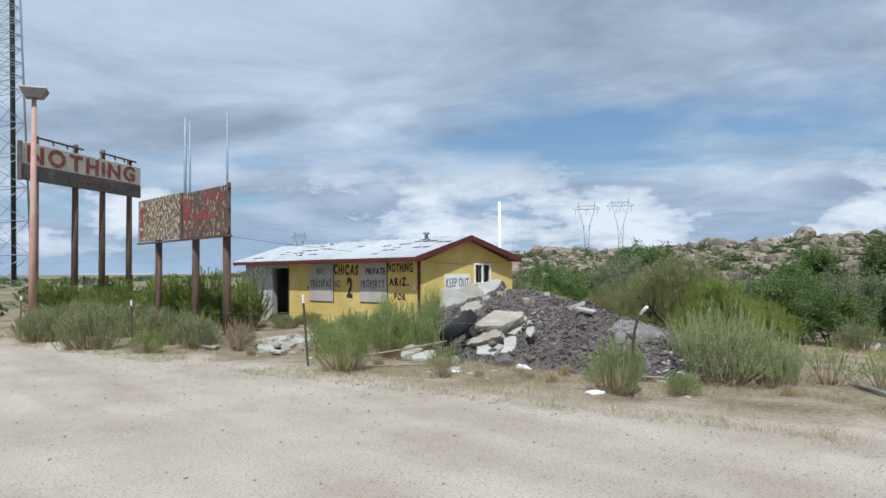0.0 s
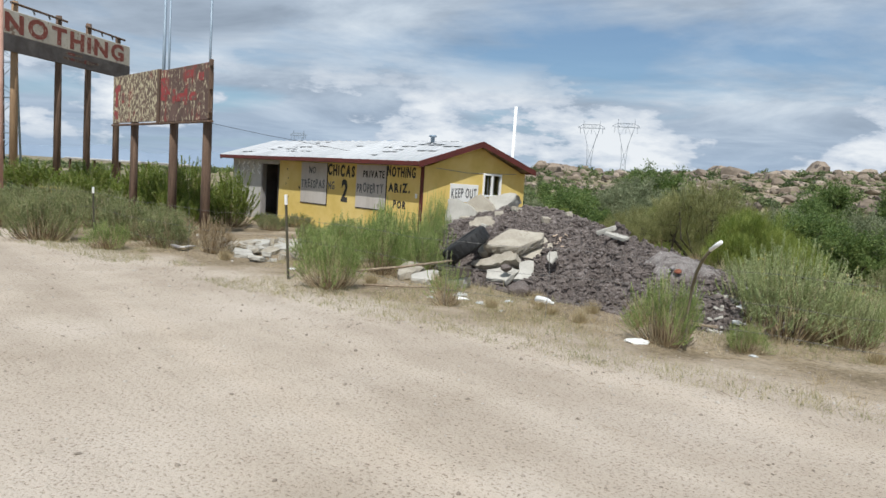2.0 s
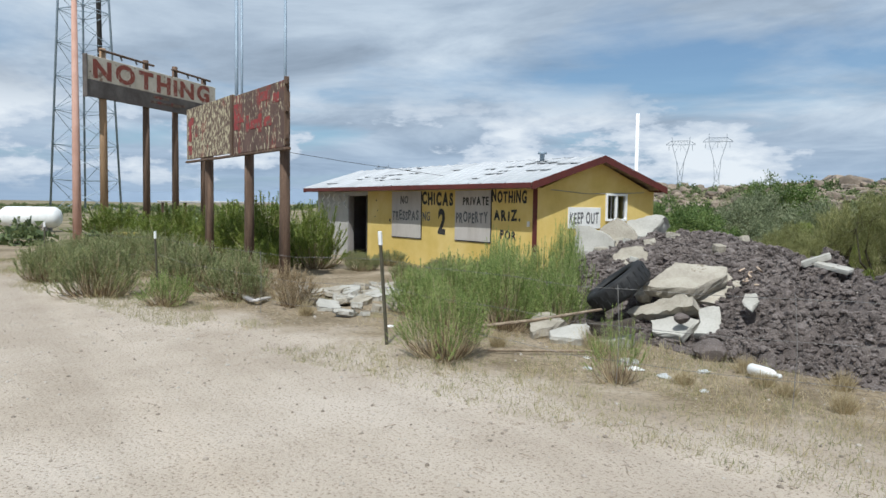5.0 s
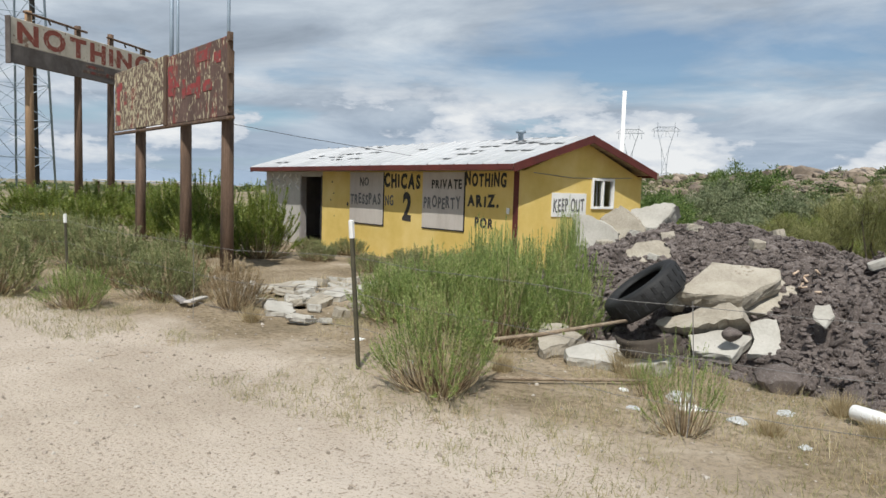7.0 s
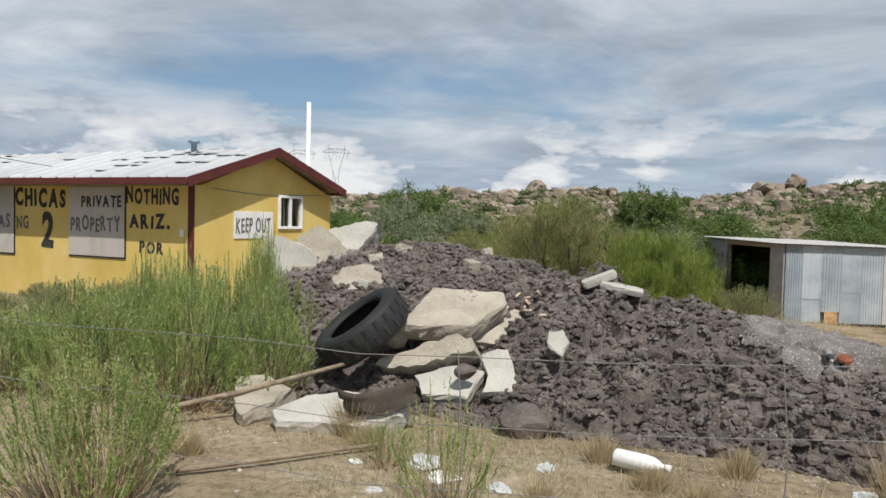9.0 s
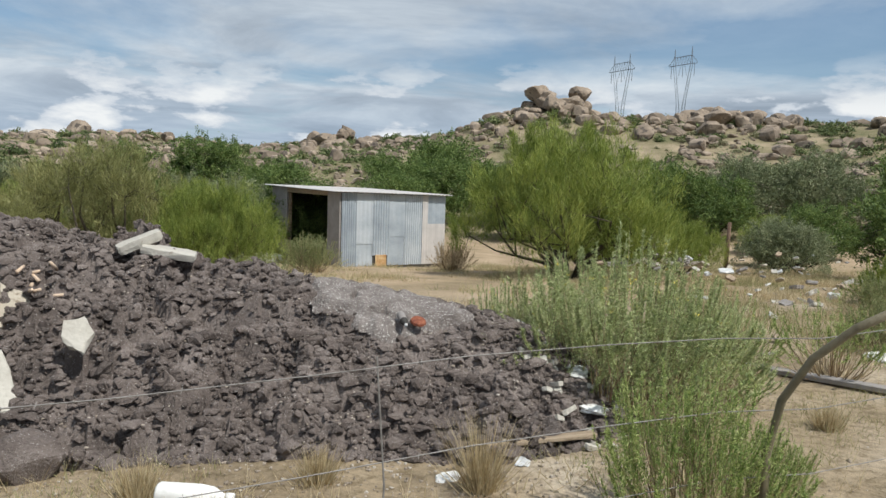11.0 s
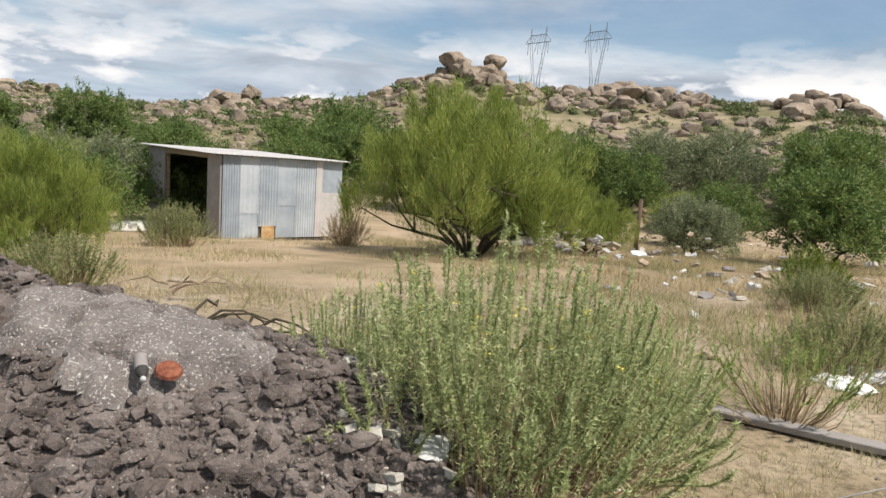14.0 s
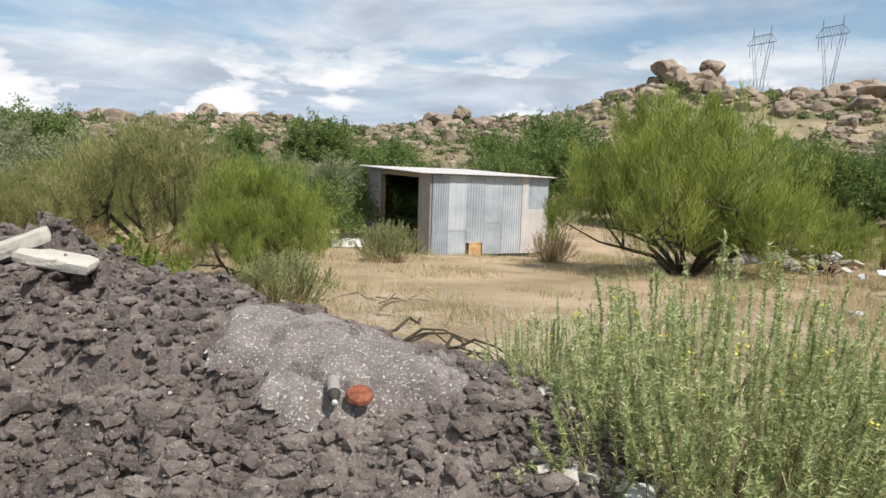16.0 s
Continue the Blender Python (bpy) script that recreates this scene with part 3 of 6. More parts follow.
def build_house():
    h = thing("house", "abandoned low yellow house with painted slogans and red trim", "house", (-21.0, 16.8, 0))
    o = Vector((-21.0, 16.8, 0))
    X0, X1, Y0, Y1, E, P = -26.85, -15.6, 15.0, 18.84, 2.08, 2.74

    def hp(name, geo, mat, parent=None, label=""):
        """A part given in world places."""
        ob = part(name, geo, mat, parent or h, label)
        if parent is None:
            ob.location = -o
        return ob

    # front wall, in stretches beside and over the doorway
    front = hp("front_wall", block((-23.32, Y0, -0.3), (X1, Y0 + 0.15, E)), YELLOW, label="yellow painted front wall")
    hp("bare_wall", block((X0, Y0, -0.3), (-24.55, Y0 + 0.15, E)), PLASTER, label="bare grey plaster wall")
    hp("door_lintel", block((-24.55, Y0, 1.92), (-23.32, Y0 + 0.15, E)), PLASTER)
    hp("door_jamb", block((-24.60, Y0 - 0.02, 0.0), (-24.52, Y0 + 0.17, 1.95), 0.008), GREY_BOARD)
    hp("door_jamb", block((-23.38, Y0 - 0.02, 0.0), (-23.32, Y0 + 0.17, 1.95), 0.008), BLACK)
    gable = hp("gable_wall", gable_wall(X1 - 0.15, X1, Y0 + 0.15, Y1, E, P, (17.22, 17.96, 1.34, 2.0)), YELLOW, label="yellow gable wall")
    hp("end_wall", gable_wall(X0, X0 + 0.15, Y0 + 0.15, Y1, E, P), PLASTER)
    hp("back_wall", block((X0, Y1, -0.3), (X1, Y1 + 0.15, E)), YELLOW)
    # inside surfaces, the room's shade put into their near-black colour
    hp("inner_wall", block((-22.6, Y0 + 0.16, 0.0), (-22.5, Y1, E)), INDOOR_SHADE)
    hp("house_floor", block((X0 + 0.15, Y0 + 0.15, -0.3), (X1 - 0.15, Y1, 0.04)), INDOOR_SHADE)
    hp("house_ceiling", block((X0 + 0.15, Y0 + 0.15, E - 0.06), (X1 - 0.15, Y1, E)), INDOOR_SHADE)
    # roof sheets over both slopes
    RX0, RX1, RY0, RYM, RY1, RZ0, RZ1 = -27.02, -15.3, 14.55, 16.83, 19.11, 2.17, 2.86
    deck = bmesh.new()
    for ya, yb in ((RY0, RYM), (RY1, RYM)):
        a = [deck.verts.new(c) for c in ((RX0, ya, RZ0), (RX1, ya, RZ0), (RX1, yb, RZ1), (RX0, yb, RZ1))]
        b = [deck.verts.new(v.co + Vector((0, 0, -0.05))) for v in a]
        deck.faces.new(a), deck.faces.new(b[::-1])
        for i in range(4):
            deck.faces.new((a[i], a[(i + 1) % 4], b[(i + 1) % 4], b[i]))
    bmesh.ops.recalc_face_normals(deck, faces=deck.faces[:])
    roof = hp("roof", deck, OLD_WOOD, label="boarded roof deck under pale metal sheets")
    count = 13
    w = (RX1 - RX0) / count
    rnd = random.Random(4)
    for ya in (RY0, RY1):
        prof = [(-w / 2, 0.0), (-w / 2 + 0.02, 0.03), (-w / 2 + 0.05, 0.0), (-0.03, 0.0), (0.0, 0.025), (0.03, 0.0), (w / 2 - 0.003, 0.0)]
        run, rise = (RYM - ya), RZ1 - RZ0
        verts = [(px, 0, pz) for px, pz in prof] + [(px, run, pz + rise) for px, pz in prof]
        verts += [(px, 0, pz - 0.006) for px, pz in prof] + [(px, run, pz + rise - 0.006) for px, pz in prof]
        k = len(prof)
        faces = [(i, i + 1, k + i + 1, k + i) for i in range(k - 1)] + [(2 * k + i + 1, 2 * k + i, 3 * k + i, 3 * k + i + 1) for i in range(k - 1)]
        faces += [(i + 1, i, 2 * k + i, 2 * k + i + 1) for i in range(k - 1)]
        me = to_mesh("roof_sheet", verts, faces)
        for i in range(count):
            s = hp("roof_sheet", me, ROOF, roof)
            s.location = (RX0 + w * (i + 0.5), ya, RZ0 + 0.012 + rnd.uniform(0, 0.012))
    # short lifted flaps along the loose laps
    for i in range(24):
        x = rnd.uniform(RX0 + 0.3, RX1 - 1.0) if i < 16 else rnd.uniform(-18.2, RX1 - 0.9)
        y = rnd.uniform(RY0 + 0.4, RYM - 0.2)
        z = RZ0 + (y - RY0) / (RYM - RY0) * (RZ1 - RZ0)
        bm = block((0, -0.06, 0.0), (rnd.uniform(0.3, 0.8), 0.06, 0.006))
        for v in bm.verts:
            if v.co.y < 0:
                v.co.z += 0.02
        s = hp("roof_flap", bm, ROOF, roof)
        s.location, s.rotation_euler = (x, y, z + 0.025), (radians(16), 0, 0)
    vent = tube("roof_vent", [(-17.2, 16.6, 2.7), (-17.2, 16.6, 2.98), (-17.2, 16.6, 2.99), (-17.2, 16.6, 3.05)], [0.06, 0.06, 0.12, 0.1], 10)
    hp("roof_vent", vent, STEEL)
    # red boards: eaves, rakes, corner
    hp("fascia", block((RX0, RY0 - 0.03, RZ0 - 0.105), (RX1, RY0 - 0.005, RZ0 + 0.012), 0.005), RED_TRIM, label="dark red eave board")
    hp("fascia", block((RX0, RY1 + 0.005, RZ0 - 0.105), (RX1, RY1 + 0.03, RZ0 + 0.012), 0.005), RED_TRIM)
    for xr in (RX1 + 0.004, RX0 - 0.034):
        for ya in (RY0, RY1):
            bm = bmesh.new()
            pts = [(ya, RZ0 - 0.14), (RYM, RZ1 - 0.14), (RYM, RZ1 + 0.02), (ya, RZ0 + 0.02)]
            a = [bm.verts.new((xr, *p)) for p in pts]
            b = [bm.verts.new((xr + 0.03, *p)) for p in pts]
            bm.faces.new(a), bm.faces.new(b[::-1])
            for i in range(4):
                bm.faces.new((a[i], b[i], b[(i + 1) % 4], a[(i + 1) % 4]))
            bmesh.ops.recalc_face_normals(bm, faces=bm.faces[:])
            hp("rake_board", bm, RED_TRIM)
    hp("corner_board", block((X1 - 0.12, Y0 - 0.025, -0.1), (X1 + 0.02, Y0 - 0.003, E), 0.004), RED_TRIM, label="dark red corner board")
    hp("soffit", block((X0, RY0 + 0.01, E - 0.02), (X1, Y0, E - 0.004)), OLD_WOOD)
    fx = lambda x: -5.27 + (x + 5.27) * 1.0148
    # boarded windows
    for x0, x1, z0, z1, words in (
        (-21.6, -20.08, 0.74, 2.04, (("NO", -21.12, -20.68, 1.70, 1.92), ("TRESSPAS", -21.56, -20.14, 1.24, 1.50))),
        (-18.5, -17.06, 0.78, 2.04, (("PRIVATE", -18.16, -17.1, 1.68, 1.88), ("PROPERTY", -18.44, -17.12, 1.24, 1.50))),
    ):
        x0, x1 = fx(x0), fx(x1)
        b = hp("window_board", block((x0, Y0 - 0.02, z0), (x1, Y0 - 0.003, z1), 0.003), PLY, label="weathered plywood over a window")
        hp("board_edge", block((x0, Y0 - 0.018, z0 - 0.03), (x1 + 0.03, Y0 - 0.003, z0 - 0.002)), BLACK)
        hp("board_edge", block((x1 + 0.002, Y0 - 0.018, z0 - 0.002), (x1 + 0.03, Y0 - 0.003, z1)), BLACK)
        for i, (word, a, c, d, e) in enumerate(words):
            paint_word(word, fx(a), fx(c), d, e, Y0 - 0.024, BLACK if word == "PRIVATE" else FADED_BLACK, b, i + 3, 0.008)
    for i, (word, a, c, d, e, mat, bold) in enumerate((
        ("CHiCAS", -20.04, -18.56, 1.68, 2.0, BLACK, 0.02), ("2", -19.28, -18.84, 0.92, 1.55, BLACK, 0.035),
        ("NG", -20.0, -19.62, 1.24, 1.50, FADED_BLACK, 0.008), ("NOTHiNG", -17.03, -15.76, 1.76, 2.03, BLACK, 0.015),
        ("ARiZ.", -16.95, -15.95, 1.32, 1.56, BLACK, 0.015), ("POR", -16.7, -16.1, 0.88, 1.08, BLACK, 0.012))):
        paint_word(word, fx(a), min(fx(c), X1 - 0.14), d, e, Y0 - 0.004, mat, front, i + 20, bold)
    # scattered dark dents in the plaster
    for i in range(7):
        x, z = rnd.uniform(-22.9, -21.7), rnd.uniform(0.8, 1.8)
        bm = bmesh.new()
        bmesh.ops.create_circle(bm, cap_ends=True, segments=8, radius=rnd.uniform(0.02, 0.045), matrix=pose(x, Y0 - 0.003, z, 90, 0, 0))
        part("dent", bm, BLACK, front)
    # faint scrawl left of the doorway
    for i in range(5):
        x = -26.4 + i * 0.4
        pts = [(x + 0.1 * math.sin(k * 1.7 + i), Y0 - 0.004, 1.98 - 0.07 * k) for k in range(7)]
        part("scrawl", tube("scrawl", pts, 0.03, 4), WHITE, h).location = -o
    # sign board on the gable
    k = hp("notice_board", block((X1 + 0.003, 15.96, 1.16), (X1 + 0.02, 17.04, 1.66), 0.003), WHITE, label="white board reading keep out")
    paint_word("KEEP OUT", 16.0, 17.0, 1.28, 1.56, X1 + 0.024, FADED_BLACK, k, 31, 0.008, along="y")
    hp("wall_cable", tube("wall_cable", [(X1 + 0.012, 15.4, 2.05), (X1 + 0.012, 16.6, 1.98), (X1 + 0.012, 17.9, 2.02), (X1 + 0.012, 18.6, 2.05)], 0.008, 5), GREY_BOARD)
    # window
    wx = X1 + 0.01
    win = hp("window", block((wx - 0.06, 17.215, 1.335), (wx + 0.03, 17.27, 2.005), 0.006), WHITE, label="small white sliding window")
    for lo, hi in (((wx - 0.06, 17.91, 1.335), (wx + 0.03, 17.965, 2.005)), ((wx - 0.06, 17.27, 1.95), (wx + 0.03, 17.91, 2.005)),
                   ((wx - 0.06, 17.27, 1.335), (wx + 0.03, 17.91, 1.39)), ((wx - 0.04, 17.56, 1.39), (wx + 0.02, 17.62, 1.95))):
        part("window_frame", block(lo, hi, 0.004), WHITE, win)
    for ya, yb in ((17.27, 17.56), (17.62, 17.91)):
        part("pane", block((wx - 0.03, ya, 1.39), (wx - 0.024, yb, 1.95)), GLASS, win)
    for i, y in enumerate((17.36, 17.5, 17.74)):
        part("curtain_strip", block((wx - 0.12, y, 1.39), (wx - 0.11, y + 0.05, 1.95)), PLY, win)
    hp("wall_patch", block((X1 - 0.3, Y0 - 0.024, 1.2), (X1 - 0.22, Y0 - 0.012, 1.32)), WHITE)
    part("vent_grille", block((-25.55, Y0 - 0.02, 0.1), (-25.2, Y0 - 0.004, 0.3), 0.004), GREY_BOARD, h).location = -o
    return h


build_house()
pole = part("standing_pipe", tube("standing_pipe", [(-16.38, 19.22, -0.4), (-16.38, 19.22, 4.15)], 0.05, 10), WHITE)
tagged(pole, "tall white pipe standing behind the yellow house", "pipe")


# ---- roadside signs ----
def build_low_sign():
    s = thing("billboard", "peeling brown and cream billboard on three timber poles", "billboard", (-20.96, 9.88, 0))
    o = Vector((-20.9, 9.95, 0))

    def hp(name, geo, mat, label="", parent=None):
        ob = part(name, geo, mat, parent or s, label)
        if parent is None:
            ob.location = -o
        return ob

    a = hp("board_panel", block((-24.4, 9.9, 2.83), (-20.64, 9.96, 4.22), 0.01), PEEL_CREAM, "peeling cream panel")
    b = hp("board_panel", block((-20.6, 9.89, 2.80), (-17.5, 9.95, 4.16), 0.01), PEEL_BROWN, "peeling brown panel with red remains")
    hp("panel_batten", block((-20.70, 9.85, 2.78), (-20.54, 9.888, 4.2), 0.01), POLE_WOOD)
    hp("bottom_rail", block((-24.5, 9.885, 2.74), (-17.4, 9.99, 2.795), 0.01), POLE_WOOD)
    hp("edge_board", block((-17.495, 9.87, 2.84), (-17.44, 9.97, 4.22), 0.01), POLE_WOOD)
    # worn upright strokes of old letters
    rnd = random.Random(8)
    for x0, x1, z0, z1 in ((-20.5, -20.2, 3.35, 3.95), (-20.2, -19.85, 3.5, 3.7), (-19.7, -19.5, 3.25, 3.62), (-19.45, -18.95, 3.3, 3.5), (-18.95, -18.75, 3.2, 3.6),
                           (-18.6, -18.2, 3.3, 3.5), (-18.9, -18.3, 3.85, 4.05), (-18.1, -17.8, 3.75, 3.95), (-24.25, -23.9, 2.95, 3.2), (-24.2, -23.75, 3.75, 3.95), (-24.15, -23.95, 3.3, 3.75), (-23.6, -23.4, 3.4, 3.7)):
        y = 9.892 if x0 < -20.6 else 9.882
        part("letter_bar", block((x0, y, z0), (x1, y + 0.007, z1), 0.002), BRIGHT_RED, a if x0 < -20.6 else b)
    for i in range(3):
        z = 2.95 + i * 0.55
        hp("hook", block((-17.437, 9.86, z), (-17.36, 9.93, z + 0.12), 0.01), POLE_WOOD)
    for x in (-23.1, -20.12, -18.02):
        hp("pole", tube("pole", [(x, 10.12, -0.3), (x, 10.12, 1.5), (x, 10.12, 4.0)], [0.125, 0.112, 0.105], 12), POLE_WOOD)
    for x, r, top in ((-20.78, 0.045, 6.55), (-20.42, 0.03, 6.4), (-17.85, 0.03, 6.25)):
        hp("mast_rod", tube("mast_rod", [(x, 10.05, 2.9), (x, 10.05, top)], r, 8), STEEL, "thin steel rod")


build_low_sign()


def build_town_sign():
    near, far = Vector((-41.9, 9.75, 0)), Vector((-48.07, 17.95, 0))
    u = (far - near).normalized()
    L = (far - near).length
    s = thing("town_sign", "tall weathered wooden sign lettered NOTHING on four poles", "sign", tuple(near), math.degrees(math.atan2(u.y, u.x)))
    s.matrix_basis = Matrix.Translation((-50.5, 11.5, -0.35)) @ Matrix.Rotation(math.atan2(u.y, u.x), 4, "Z") @ Matrix.Scale(1.2, 4)
    # own frame: x from the near end to the far end, the lettered face towards -y
    top = part("name_board", block((0, -0.12, 7.56), (L, -0.02, 8.72), 0.02), SIGN_CREAM, s, "flaking cream board with red letters")
    low = part("lower_board", block((0, -0.14, 6.72), (L, -0.02, 7.55), 0.02), SIGN_DARK, s, "dark weathered lower board")
    part("end_board", block((-0.08, -0.16, 6.68), (-0.005, 0.12, 8.76), 0.02), SIGN_DARK, s)
    v, f, w = letters("NOTHING", 0.86, 50, 1.0, 0.05, 0.5)
    k = (L - 0.7) / w
    part("lettering", to_mesh("lettering", [(0.35 + p[0] * k, -0.126 + p[1], 7.72 + p[2]) for p in v], f), SIGN_RED, top, "worn red capital letters")
    for i, (x0, x1) in enumerate(((4.6, 5.9), (6.1, 7.3), (4.4, 6.8))):
        z = 7.28 - 0.2 * i if i < 2 else 7.0
        part("letter_bar", block((x0, -0.15, z), (x1, -0.142, z + 0.14), 0.002), PEEL_BROWN, low)
    tops = (9.25, 9.25, 9.35, 9.1)
    xs = (1.25, 4.35, 6.75, 9.4)
    for i, x in enumerate(xs):
        x *= L / 10.26
        part("pole", tube("pole", [(x, 0.12, -0.5), (x, 0.12, 5.0), (x, 0.12, tops[i])], [0.2, 0.18, 0.15], 10), PALE_POLE if i == 0 else POLE_WOOD, s, "tan timber pole" if i == 0 else "")
    for i, j in ((0, 1), (2, 3)):
        a, b2 = xs[i] * L / 10.26, xs[j] * L / 10.26
        part("cross_bar", tube("cross_bar", [(a - 0.4, 0.0, 9.12), (b2 + 0.5, 0.0, 9.05)], 0.06, 6), POLE_WOOD, s)
        for q in (0.35, 0.7):
            x = a + (b2 - a) * q
            part("lamp_hook", tube("lamp_hook", [(x, 0, 9.08), (x, -0.1, 8.85)], 0.05, 6), BLACK, s)


build_town_sign()


def build_lamp():
    s = thing("street_lamp", "pink weathered lamp pole with a boxy grey lamp head", "street lamp", (-30.65, 7.95, 0))
    part("pole", tube("pole", [(0, 0, -0.4), (0, 0, 3.0), (0, 0, 8.68)], [0.15, 0.13, 0.085], 12), PINK_POLE, s)
    head = bmesh.new()
    bmesh.ops.create_cone(head, cap_ends=True, segments=4, radius1=0.42, radius2=0.66, depth=0.3, matrix=pose(0, 0, 8.79, 0, 0, 25))
    part("lamp_head", head, GREY_BOARD, s)
    part("lamp_lid", block((-0.47, -0.47, 8.945), (0.47, 0.47, 9.01), 0.02), PLY, s).rotation_euler = (0, 0, radians(70))


build_lamp()


# ---- steel towers ----
def build_radio_tower():
    """Three tapering legs with crossed bracing, and the black cable run up one side."""
    s = thing("radio_tower", "tall blue-grey steel lattice radio tower", "tower", (-130.0, 24.3, -0.6))
    H, panels = 84.0, 30
    ring = lambda k, z: Vector((math.sin(radians(38 + 120 * k)), math.cos(radians(38 + 120 * k)), 0)) * (5.72 - 0.0514 * z) + Vector((0, 0, z))
    for k in range(3):
        part("leg", tube("leg", [ring(k, 0), ring(k, H)], 0.17, 8), STEEL, s)
    braces = []
    z = 0.0
    for i in range(panels):
        z1 = z + 5.4 - 0.09 * i if i < 6 else z + (H - z) / (panels - i)
        for k in range(3):
            a, b = k, (k + 1) % 3
            braces.append(([ring(a, z), ring(b, z1)], 0.05))
            braces.append(([ring(b, z), ring(a, z1)], 0.05))
            braces.append(([ring(a, z1), ring(b, z1)], 0.055))
        z = z1
    part("bracing", tubes("bracing", braces, 4), STEEL, s)
    part("cable_run", tube("cable_run", [(1.5, 2.4, 0), (0.8, 1.2, H)], 0.38, 8), BLACK, s, "thick black cable run")


build_radio_tower()


def pylon(name, at, height, rz):
    s = thing(name, "distant grey steel lattice power pylon", "pylon", at, rz, "power line pylons")
    runs = []
    waist = height * 0.62
    for side in (-1, 1):
        for dy in (-1, 1):
            runs.append(([(side * 3.2, dy * 3.0, -6), (side * 1.6, dy * 1.2, waist * 0.55), (side * 2.6, dy * 1.0, waist), (side * 6.3, dy * 0.8, height * 0.88), (side * 6.3, 0, height)], 0.16))
            runs.append(([(side * 1.6, dy * 1.2, waist * 0.55), (-side * 2.6, dy * 1.0, waist)], 0.1))
        for i in range(5):
            z0, z1 = waist * 0.55 * i / 5, waist * 0.55 * (i + 1) / 5
            x0, x1 = 3.2 - 1.6 * i / 5, 3.2 - 1.6 * (i + 1) / 5
            runs.append(([(side * x0, 3 - 1.8 * i / 5, z0), (-side * x1, 3 - 1.8 * (i + 1) / 5, z1)], 0.09))
            runs.append(([(side * x0, 3 - 1.8 * i / 5, z0), (side * x1, -3 + 1.8 * (i + 1) / 5, z1)], 0.09))
        runs.append(([(side * 2.6, 0, waist), (side * 4.4, 0, height * 0.75), (side * 1.2, 0, height * 0.88)], 0.1))
    s.scale = (0.68, 0.68, 1.0)
    part("frame", tubes("frame", runs, 4), FAR_STEEL, s)
    arm = []
    for dz in (0.88, 0.94):
        arm.append(([(-10.5, 0, height * 0.88 + (0.3 if dz > 0.9 else 0)), (-6.3, 0, height * dz), (6.3, 0, height * dz), (10.5, 0, height * 0.88 + (0.3 if dz > 0.9 else 0))], 0.14))
    for i in range(12):
        x = -6.3 + 12.6 * i / 12
        arm.append(([(x, 0, height * (0.88 if i % 2 else 0.94)), (x + 1.05, 0, height * (0.94 if i % 2 else 0.88))], 0.09))
    part("cross_arm", tubes("cross_arm", arm, 4), FAR_STEEL, s)
    for x in (-8.5, 0, 8.5):
        part("insulator", tube("insulator", [(x, 0, height * 0.88), (x, 0, height * 0.79)], 0.16, 5), FAR_STEEL, s)
    return s


pylon("pylon", (-243.4, 322.2, 6), 33.0, 35)
pylon("pylon", (-228.9, 332.6, 6), 34.5, 35)
pylon("pylon", (100.3, 289.6, land(100.3, 289.6)), 52.9 - land(100.3, 289.6), 112)
pylon("pylon", (121.4, 280.7, land(121.4, 280.7)), 55.3 - land(121.4, 280.7), 112)
pylon("pylon", (-429.7, 254.6, 3), 26.0, 20)


